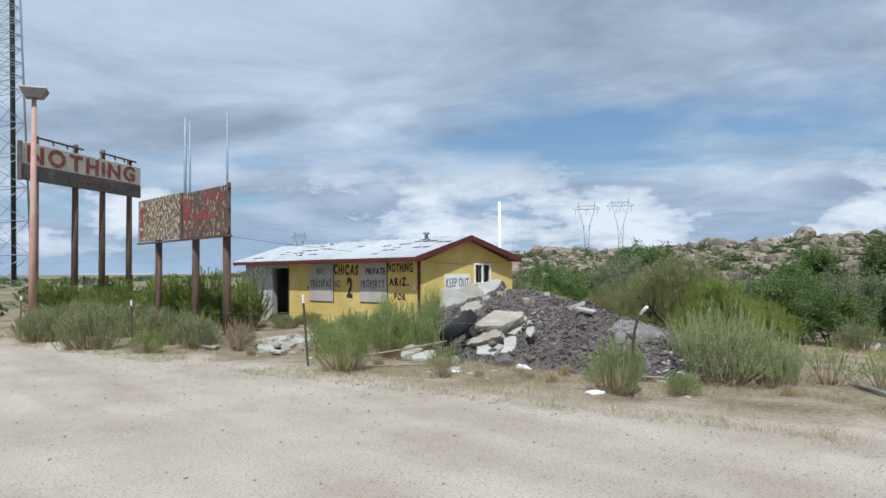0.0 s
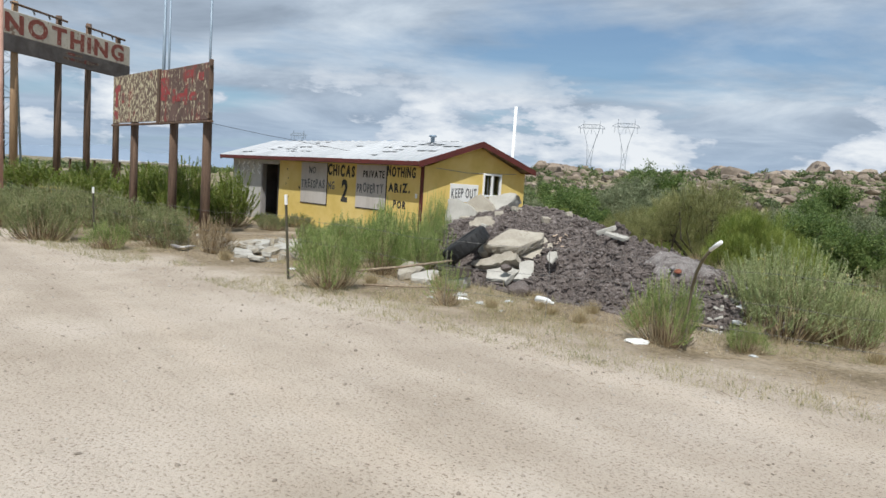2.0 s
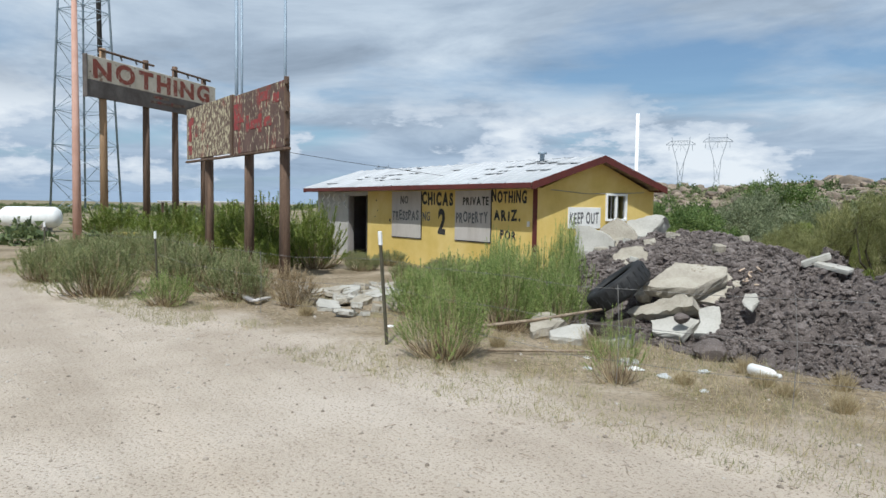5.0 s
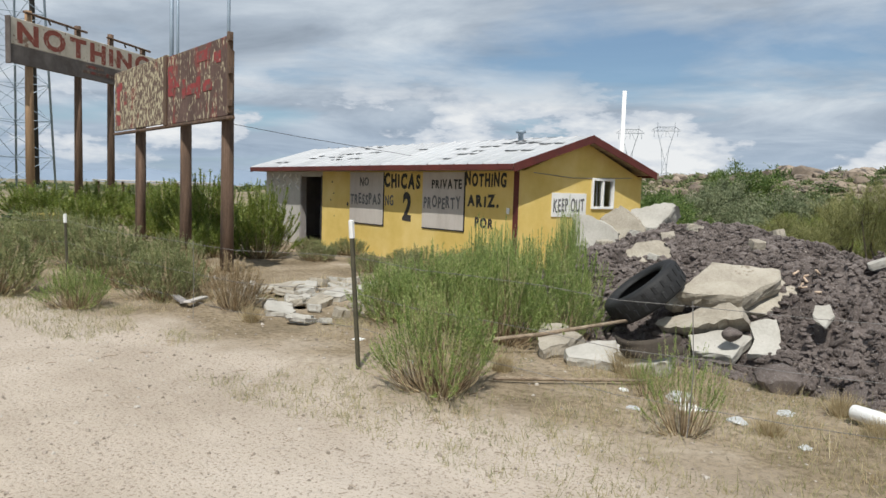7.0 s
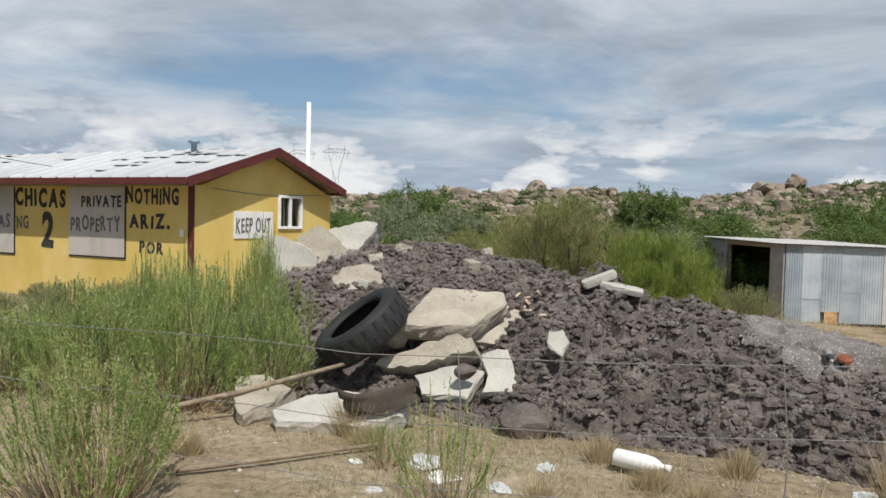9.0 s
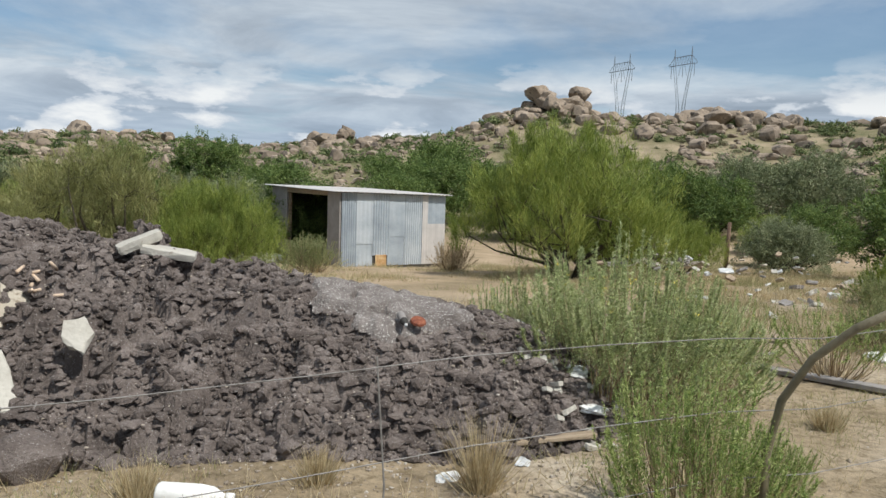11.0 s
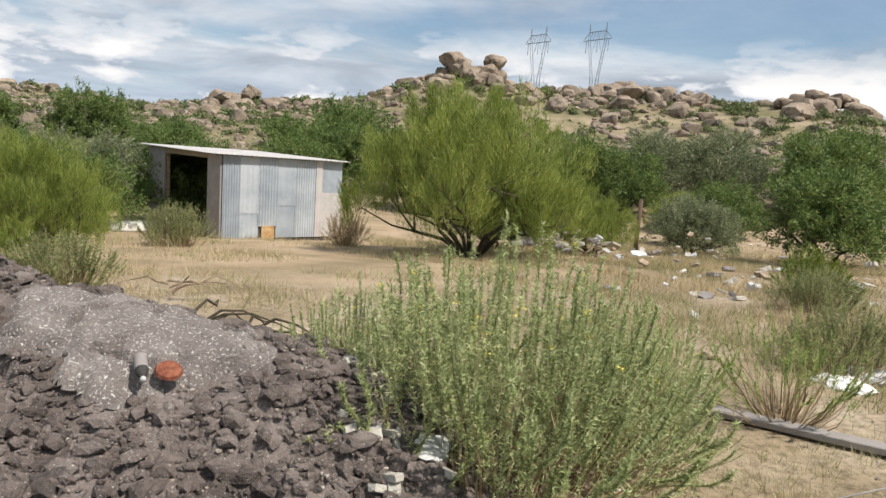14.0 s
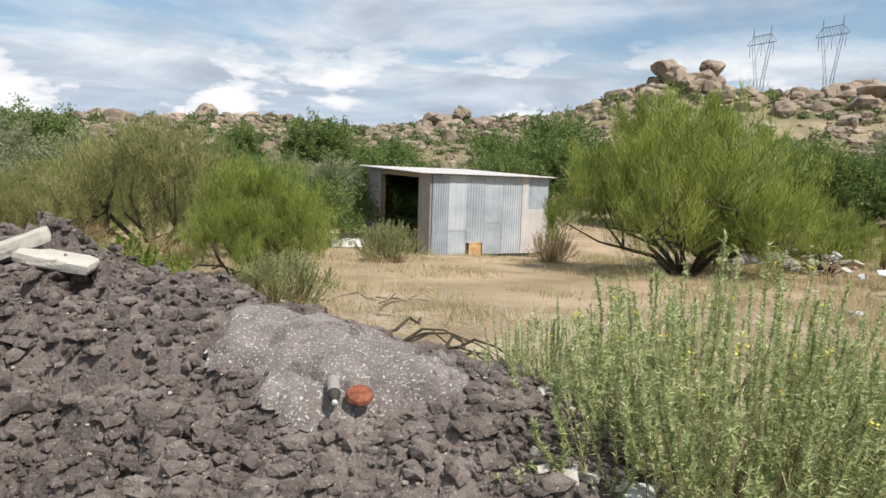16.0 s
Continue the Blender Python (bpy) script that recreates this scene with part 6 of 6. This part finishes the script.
# ---- hillside scrub and boulders ----
def scatter_hills():
    rg = np.random.default_rng(77)

    def spot(r0, r1, a0, a1):
        r = math.sqrt(rg.uniform(r0 * r0, r1 * r1))
        a = radians(rg.uniform(a0, a1))
        x, y = -6 + r * math.sin(a), 9 + r * math.cos(a)
        return x, y, land(x, y)

    # low scrub: rounded clumps of many small leaves
    n = 210
    d = unit(rg.normal(size=(n, 3)))
    d[:, 2] = np.abs(d[:, 2])
    bulge = np.array([0.75 + 0.5 * noise.noise(Vector(q) * 2.1) for q in d])
    p = d * (rg.uniform(0.5, 1, n) * bulge)[:, None] * np.array([1, 1, 0.85])
    v, f = blade_cloud(p, unit(d * 0.4 + rg.normal(size=(n, 3)) * 0.8), rg.uniform(0.12, 0.26, n), rg.uniform(0.12, 0.22, n), rg)
    for label, mat, count, r0, r1, a0, a1, s0, s1 in (
        ("dark green scrub scattered over the stony hillside", HILL_SCRUB, 1900, 46, 106, -60, 62, 0.3, 1.15),
        ("grey-green scrub scattered over the stony hillside", HILL_GREY, 2000, 38, 106, -60, 62, 0.2, 0.7),
        ("green brush spread over the flat plain", HILL_SCRUB, 800, 26, 240, -112, -62, 0.4, 1.2)):
        V, F = [], []
        for k in range(count):
            x, y, z = spot(r0, r1, a0, a1)
            if -28 < x < -13 and y < 22:
                z = -3
            s = rg.uniform(s0, s1)
            a = rg.uniform(0, 6.28)
            R = np.array([[math.cos(a), -math.sin(a), 0], [math.sin(a), math.cos(a), 0], [0, 0, 1]])
            V.append(v @ R.T * s * np.array([rg.uniform(0.8, 1.5), rg.uniform(0.8, 1.5), rg.uniform(0.7, 1.2)]) + np.array([x, y, z]))
            F.append(f + k * len(v))
        ob = part("scrub", to_mesh("scrub", np.concatenate(V).tolist(), np.concatenate(F).tolist()), mat)
        tagged(ob, label, "scrub", kind="stuff")
    # stones of the hillside
    bases = []
    for s in range(8):
        bm = rough_stone("stone", (1, 1, 0.75), s + 40, 1 if s < 4 else 2, 0.34, cuts=10)
        bases.append((np.array([q.co[:] for q in bm.verts]), np.array([[q.index for q in fc.verts] for fc in bm.faces])))
        bm.free()
    V, F, off = [], [], 0
    for k in range(7000):
        x, y, z = spot(50, 103, -56, 62)
        s = 0.15 + rg.exponential(0.22)
        if noise.noise(Vector((x * 0.09, y * 0.09, 9))) < -0.18 and s < 0.7:
            continue
        s = min(s, 1.5)
        bv, bf = bases[k % 4 + (4 if s > 0.32 else 0)]
        a = rg.uniform(0, 6.28)
        R = np.array([[math.cos(a), -math.sin(a), 0], [math.sin(a), math.cos(a), 0], [0, 0, 1]])
        V.append(bv @ R.T * s * rg.uniform(0.7, 1.3, 3) + np.array([x, y, z + s * 0.15]))
        F.append(bf + off)
        off += len(bv)
    ob = part("hill_stones", to_mesh("hill_stones", np.concatenate(V).tolist(), np.concatenate(F).tolist()), BOULDER)
    tagged(ob, "tan granite stones strewn over the hillside", "stones", kind="stuff")


scatter_hills()


def boulder(x, y, lift, size, seed, label="rounded tan granite boulder on the ridge"):
    ob = part("boulder", rough_stone("boulder", size, seed, 3, 0.26, cuts=13), BOULDER)
    ob.matrix_basis = pose(x, y, land(x, y) + lift, 0, 0, seed * 37 % 180)
    tagged(ob, label, "boulder", "ridge boulders")


# outcrop with two balanced boulders, and its neighbours
boulder(14.0, 85.9, 11.35 - land(14.0, 85.9), (1.75, 1.5, 1.05), 1, "large granite boulder balanced on the outcrop")
boulder(18.4, 84.9, 11.3 - land(18.4, 84.9), (1.35, 1.35, 1.15), 2, "large granite boulder balanced on the outcrop")
rnd = random.Random(91)
for i in range(110):
    hx, hy, sx = ((15.5, 85.0, 3.8), (31.5, 79.3, 3.6), (47.0, 69.5, 3.2), (-6.5, 96.5, 4.0))[(0, 0, 1, 1, 2, 3)[i % 6]]
    x = hx + rnd.gauss(0, sx)
    y = hy + rnd.gauss(-1.0, 2.2) - 0.35 * (x - hx)
    near = math.hypot(x - hx, y - hy)
    q = rnd.uniform(0.4, 1.15) * (1.2 if near < 4 else 0.75)
    boulder(x, y, q * 0.3 + (0.5 if near < 2.5 else 0.0), (q * rnd.uniform(0.9, 1.4), q, q * rnd.uniform(0.65, 0.95)), i + 5)


# ---- grasses and stones of the verge ----
def along_fence(x):
    """y of the lot's edge."""
    return 10.3 + 0.215 * x - 0.9


def build_grass():
    rg = np.random.default_rng(9)
    for label, mat, count, y0, y1, hi, seed in (
        ("short dry grass and weeds along the lot's edge", GREEN_GRASS, 6500, -0.2, 3.4, 0.10, 1), ("dry straw grass in patches behind the fence", DRY_GRASS, 2400, 0.4, 5.5, 0.14, 2),
        ("dry straw grass spread over the flat before the shed", DRY_GRASS, 6500, 4.0, 22.0, 0.2, 3), ("green weeds spread over the flat before the shed", GREEN_GRASS, 6500, 3.0, 24.0, 0.17, 4)):
        P, D, Ln, W = [], [], [], []
        k = 0
        while k < count:
            x = rg.uniform(-27, 9) if seed < 3 else rg.uniform(-16, 14) if rg.random() < 0.45 else rg.uniform(-2.5, 11)
            y = along_fence(x) + rg.uniform(y0, y1)
            if noise.noise(Vector((x * 0.55, y * 0.55, seed * 4.0))) < (-0.05 if seed == 1 else 0.08) or mound(x, y) > 0.05 or (-27 < x < -15.4 and y > 14.7):
                k += 0.2
                continue
            k += 1
            n = 9 if seed < 3 else 11
            z = land(x, y)
            size = hi * rg.uniform(0.4, 1.3)
            P.append(np.array([x, y, z]) + rg.normal(size=(n, 3)) * np.array([0.05, 0.05, 0.0]) * (1 if seed < 3 else 2.2))
            D.append(unit(rg.normal(size=(n, 3)) * 0.45 + np.array([0, 0, 1.0])))
            Ln.append(size * rg.uniform(0.5, 1.3, n))
            W.append(np.full(n, 0.004 if seed < 3 else 0.009))
        v, f = blade_cloud(np.concatenate(P), np.concatenate(D), np.concatenate(Ln), np.concatenate(W), rg)
        tagged(part("grass", to_mesh("grass", v.tolist(), f.tolist()), mat), label, "grass", kind="stuff")


build_grass()


def tuft(x, y, h, seed, mat=DRY_GRASS):
    rg = np.random.default_rng(seed)
    n = 420
    p = rg.normal(size=(n, 3)) * np.array([0.035, 0.035, 0])
    d = unit(np.concatenate([p[:, :2] * 7 + rg.normal(size=(n, 2)) * 0.22, np.ones((n, 1))], 1))
    v, f = blade_cloud(p, d, h * rg.uniform(0.5, 1.15, n), np.full(n, 0.005), rg)
    ob = part("grass_tuft", to_mesh("grass_tuft", v.tolist(), f.tolist()), mat)
    ob.matrix_basis = pose(x, y, max(land(x, y), heap(x, y) - 0.02))
    tagged(ob, "tuft of dry straw-coloured grass by the rubble", "grass tuft", "dry grass tufts")


for i, (x, y, h) in enumerate(((-5.85, 10.55, 0.42), (-7.55, 10.5, 0.2), (-6.7, 10.68, 0.2), (-7.15, 10.15, 0.16), (-9.3, 10.15, 0.3), (-6.85, 10.0, 0.14), (-9.05, 10.0, 0.2), (-4.5, 10.9, 0.25), (-10.0, 9.3, 0.2), (-13.4, 8.4, 0.25), (-7.7, 9.7, 0.15), (-6.3, 9.9, 0.2), (-3.3, 11.4, 0.2))):
    tuft(x, y, h, i + 200)


def build_pebbles():
    rg = np.random.default_rng(31)
    bm = rough_stone("pebble", (1, 1, 0.6), 71, 1, 0.25)
    base = np.array([v.co[:] for v in bm.verts])
    tri = np.array([[v.index for v in f.verts] for f in bm.faces])
    bm.free()
    V, F = [], []
    for k in range(9000):
        x = rg.uniform(-16, 3)
        y = along_fence(x) - abs(rg.normal()) * 3.2 + 0.8 if k % 3 else along_fence(x) + rg.uniform(-0.5, 3.5)
        s = 0.004 + min(0.018, rg.exponential(0.004))
        a = rg.uniform(0, 6.28)
        R = np.array([[math.cos(a), -math.sin(a), 0], [math.sin(a), math.cos(a), 0], [0, 0, 1]])
        V.append(base @ R.T * s * rg.uniform(0.6, 1.4, 3) + np.array([x, y, land(x, y) + s * 0.25]))
        F.append(tri + k * len(base))
    ob = part("pebbles", to_mesh("pebbles", np.concatenate(V).tolist(), np.concatenate(F).tolist()), STONE)
    tagged(ob, "loose pale and brown pebbles strewn over the lot", "pebbles", kind="stuff")


build_pebbles()


def build_twigs():
    """Broken dry twigs strewn along the lot's edge."""
    rg = random.Random(57)
    runs = []
    for _ in range(300):
        x = rg.uniform(-13, 3)
        y = along_fence(x) + rg.gauss(-0.1, 0.75)
        a, L = rg.uniform(0, 3.14), rg.uniform(0.02, 0.13)
        z = land(x, y) + 0.006
        bend = rg.uniform(-0.2, 0.2) * L
        dx, dy = math.cos(a) * L / 2, math.sin(a) * L / 2
        runs.append(([(x - dx, y - dy, z), (x - dy * bend, y + dx * bend, z + 0.008), (x + dx, y + dy, z + 0.002)], rg.uniform(0.001, 0.0028)))
    ob = part("twig_litter", tubes("twig_litter", runs, 4), OLD_WOOD)
    tagged(ob, "broken dry brown twigs strewn along the gravel edge", "twigs", kind="stuff")


build_twigs()


# ---- litter ----
def on_top(x, y):
    return max(land(x, y), heap(x, y), mound(x, y) + 0.045 if crusted(x, y) else -9)


def crumple(name, label, category, x, y, size, seed, mat=PLASTIC_BAG, flat=0.35, lift=0.0):
    bm = bmesh.new()
    bmesh.ops.create_icosphere(bm, subdivisions=3, radius=1.0)
    off = Vector((seed * 3.3, seed * 1.7, 0))
    for v in bm.verts:
        n = 0.45 * noise.noise(v.co * 1.6 + off) + 0.3 * abs(noise.noise(v.co * 4.0 + off))
        v.co *= 1 + n
        v.co = Vector((v.co.x * size, v.co.y * size * 0.75, v.co.z * size * flat))
    ob = part(name, bm, mat)
    ob.matrix_basis = pose(x, y, on_top(x, y) + size * flat * 0.25 + lift, 0, 0, seed * 51 % 360)
    tagged(ob, label, category, "scattered litter")


rnd = random.Random(44)
for i, (x, y, sz) in enumerate(((-5.22, 9.58, 0.13), (-7.83, 10.2, 0.07), (-7.97, 9.75, 0.08), (-6.0, 10.75, 0.07), (-5.55, 10.9, 0.06), (-8.55, 9.9, 0.13), (-8.35, 9.75, 0.1), (-10.0, 10.45, 0.14), (-9.75, 10.75, 0.1),
                                (-8.95, 9.7, 0.05), (-8.6, 9.35, 0.05), (-5.0, 11.7, 0.12), (-4.95, 11.45, 0.1), (-5.4, 13.0, 0.12), (-5.2, 12.7, 0.08), (-1.3, 13.3, 0.22), (-0.9, 13.5, 0.2), (-10.6, 8.7, 0.05),
                                (-11.8, 8.9, 0.06), (-7.4, 9.6, 0.05), (-4.2, 10.3, 0.05))):
    crumple("crumpled_paper" if i % 2 else "plastic_scrap", "crumpled scrap of white plastic on dry ground", "litter", x, y, sz, i + 1, PLASTIC_BAG if i % 3 else WHITE, 0.28)
def scrap(label, x, y, size, seed, mat):
    ob = part("rubbish", slab_mesh(size, size * rnd.uniform(0.4, 0.9), size * rnd.uniform(0.12, 0.4), seed, 0.12), mat)
    ob.matrix_basis = pose(x, y, on_top(x, y) + size * 0.12, rnd.uniform(-30, 30), rnd.uniform(-30, 30), rnd.uniform(0, 360))
    tagged(ob, label, "litter", "scattered litter")


for i in range(90):
    x, y = rnd.uniform(0.2, 8.5), rnd.uniform(19.5, 27.0)
    if i > 50:
        x, y = rnd.uniform(-2.6, 6.0), rnd.uniform(12.6, 20.0)
    scrap("torn bit of household rubbish in dry grass", x, y, rnd.uniform(0.06, 0.22), i + 40, rnd.choice((PLASTIC_BAG, CONCRETE, PALE_CONC, CONCRETE, OLD_WOOD, GREY_BOARD)))
for i in range(44):
    scrap("piece of rubbish dumped around the bare trunk", rnd.gauss(0.9, 0.8), rnd.gauss(23.6, 0.7), rnd.uniform(0.08, 0.3), i + 140, rnd.choice((PLASTIC_BAG, PALE_CONC, CONCRETE, GREY_BOARD, OLD_WOOD)))
for i in range(46):
    scrap("pale bit of rubbish strewn over the dry weeds", rnd.uniform(0.4, 5.2), rnd.uniform(16.0, 22.5), rnd.uniform(0.07, 0.24), i + 240, rnd.choice((PLASTIC_BAG, PALE_CONC, WHITE, GREY_BOARD, OLD_WOOD)))
for i in range(38):
    x, y = rnd.gauss(-5.15, 0.16), rnd.uniform(11.0, 12.7)
    slab("small pale chip of concrete at the heap's edge", (x, y, on_top(x, y) + 0.02), (rnd.uniform(0.03, 0.11), rnd.uniform(0.03, 0.07), 0.03),
         (rnd.uniform(-30, 30), rnd.uniform(-30, 30), rnd.uniform(0, 180)), 300 + i, PALE_CONC, 0.1, "concrete_chip")


def bottle(name, label, at, rot, length, r, mats):
    b = new(name)
    b.matrix_basis = pose(*at, *rot)
    prof = [(0.0, 0.0), (0.0, r * 0.9), (0.03, r), (0.55, r), (0.72, r * 0.85), (0.86, r * 0.36), (0.93, r * 0.33), (0.93, 0.0)]
    n = 14

    def turned(rows):
        verts = [(q * math.cos(2 * math.pi * i / n), q * math.sin(2 * math.pi * i / n), p * length) for p, q in rows for i in range(n)]
        faces = [(j * n + i, j * n + (i + 1) % n, (j + 1) * n + (i + 1) % n, (j + 1) * n + i) for j in range(len(rows) - 1) for i in range(n)]
        return to_mesh("bottle_part", verts, faces, True)

    part("bottle_base", turned([q for q in prof if q[0] <= 0.55]), mats[0], b)
    part("bottle_neck", turned([q for q in prof if q[0] >= 0.55]), mats[1], b)
    part("bottle_cap", turned([(0.90, 0.0), (0.90, r * 0.42), (1.0, r * 0.42), (1.0, 0.0)]), mats[2], b)
    return tagged(b, label, "bottle")


bottle("bottle", "small empty clear and dark bottle lying on the asphalt", (-6.2, 11.86, on_top(-6.2, 11.86) + 0.035), (112, 0, 14), 0.15, 0.027, (GREY_BOARD, BLACK, PLASTIC_BAG))
bottle("milk_jug", "large white plastic bottle lying before the heap", (-7.42, 10.36, 0.10), (90, 0, 78), 0.36, 0.055, (WHITE, WHITE, WHITE))
disc = bmesh.new()
bmesh.ops.create_cone(disc, cap_ends=True, segments=20, radius1=0.056, radius2=0.05, depth=0.014)
d_ob = part("rusty_lid", disc, RUST)
d_ob.matrix_basis = pose(-6.08, 11.8, on_top(-6.08, 11.8) + 0.025, 24, 8, 0)
tagged(d_ob, "rusty orange tin lid lying on the asphalt", "tin lid")
can = new("tin_can")
can.matrix_basis = pose(-5.48, 13.3, on_top(-5.48, 13.3) + 0.06, 78, 0, 48)
n = 18
ring = [(0.0, 0.0), (0.055, 0.0), (0.058, 0.005), (0.055, 0.012), (0.055, 0.12), (0.055, 0.2), (0.058, 0.206), (0.05, 0.206), (0.05, 0.02), (0.0, 0.02)]
part("can_body", to_mesh("can_body", [(q * math.cos(2 * math.pi * i / n), q * math.sin(2 * math.pi * i / n), p) for q, p in ring for i in range(n)],
                         [(j * n + i, j * n + (i + 1) % n, (j + 1) * n + (i + 1) % n, (j + 1) * n + i) for j in range(len(ring) - 1) for i in range(n)], True), WHITE, can)
tagged(can, "pale open tin can lying beside the heap", "tin can")


def branch(label, x, y, seed, length, mat=BARK):
    rg = random.Random(seed)
    b = new("dead_branch")
    z = on_top(x, y) + 0.05
    b.matrix_basis = pose(x, y, z, 0, 0, rg.uniform(0, 40))
    for k in range(5):
        a = rg.uniform(-0.6, 0.6) + (math.pi if k % 4 == 3 else 0)
        L = length * rg.uniform(0.5, 1.0)
        pts = [(0.0, 0.05 * k, 0.02 + 0.03 * k)]
        for q in range(1, 6):
            pts.append((pts[-1][0] + L / 5 * math.cos(a), pts[-1][1] + L / 5 * math.sin(a), 0.05 + 0.16 * math.sin(math.pi * q / 5) * rg.uniform(0.5, 1.2)))
            a += rg.uniform(-0.5, 0.5)
        part("branchlet", tube("branchlet", pts, [0.016, 0.014, 0.012, 0.009, 0.006, 0.003], 6), mat, b)
    tagged(b, label, "branch")


branch("dead dark branch lying behind the asphalt heap", -6.35, 14.6, 3, 1.1)
branch("dead dark branch lying behind the asphalt heap", -5.9, 14.2, 7, 0.9)
branch("pale dead branch lying on bare dirt", -6.6, 16.8, 9, 0.9, OLD_WOOD)


def plank(label, a, b2, width, thick, mat=OLD_WOOD):
    a, b2 = Vector(a), Vector(b2)
    bm = block((0, -width / 2, 0), ((b2 - a).length, width / 2, thick), 0.006)
    ob = part("plank", bm, mat)
    ob.matrix_basis = Matrix.Translation(a) @ (b2 - a).to_track_quat("X", "Z").to_matrix().to_4x4()
    tagged(ob, label, "plank")


plank("weathered grey plank lying on dry ground", (-3.05, 13.0, land(-3.05, 13.0) + 0.01), (-1.9, 11.75, land(-1.9, 11.75) + 0.02), 0.12, 0.045, GREY_BOARD)
plank("broken weathered plank at the foot of the heap", (-5.75, 11.0, 0.05), (-5.05, 11.1, 0.07), 0.07, 0.03)
plank("old grey plank lying among shrubs", (-15.4, 8.2, 0.03), (-14.5, 8.0, 0.08), 0.1, 0.04, GREY_BOARD)
plank("old grey plank lying among shrubs", (-15.1, 8.5, 0.04), (-14.4, 8.0, 0.1), 0.1, 0.03, PLY)


# far-off bits beside the signs
def build_tank():
    t = thing("propane_tank", "white rounded tank standing among far shrubs", "tank", (-46.5, 8.2, 0.0), 60)
    part("shell", tube("shell", [(-1.5, 0, 0.75), (-1.4, 0, 0.75), (-1.2, 0, 0.75), (1.2, 0, 0.75), (1.4, 0, 0.75), (1.5, 0, 0.75)], [0.1, 0.42, 0.55, 0.55, 0.42, 0.1], 14), WHITE, t)
    for x in (-0.8, 0.8):
        part("leg", block((x - 0.1, -0.4, -0.3), (x + 0.1, 0.4, 0.45), 0.02), GREY_BOARD, t)


build_tank()
bin_ = thing("yellow_crate", "faded yellow plastic crate on short legs", "crate", (-27.6, 8.9, 0), 20)
part("box", block((-0.3, -0.2, 0.3), (0.3, 0.2, 0.62), 0.03), YELLOW_PLASTIC, bin_)
part("rim", block((-0.34, -0.24, 0.622), (0.34, 0.24, 0.68), 0.015), YELLOW_PLASTIC, bin_)
for x in (-0.24, 0.24):
    part("leg", block((x - 0.03, -0.18, -0.1), (x + 0.03, 0.18, 0.298), 0.01), BLACK, bin_)
low = thing("low_shelter", "low open shelter with a pale flat roof", "shelter", (-66.0, 24.0, 0), 15)
part("roof", block((-6, -2, 1.6), (6, 2, 1.75), 0.03), PALE_TIN, low)
for x in (-5.5, -1.8, 1.8, 5.5):
    part("post", block((x - 0.08, -1.8, -0.4), (x + 0.08, -1.64, 1.6)), POLE_WOOD, low)
wire = part("power_cable", tube("power_cable", [(-20.4, 10.2, 3.0), (-20.0, 12.5, 2.72), (-19.6, 15.3, 2.45)], 0.006, 5), BLACK)
tagged(wire, "thin black cable from the billboard to the roof", "cable")

crumple("green_rag", "crumpled green plastic sheet under a dead branch", "litter", -6.15, 14.35, 0.14, 77, surface("green_plastic", [(0.02, 0.12, 0.07), (0.05, 0.2, 0.12)], 8, 0.5), 0.4)
plank("long pale sheet lying beside the shed", (-10.3, 33.3, land(-10.3, 33.3) + 0.02), (-8.95, 33.85, land(-8.95, 33.85) + 0.02), 0.8, 0.22, WHITE)
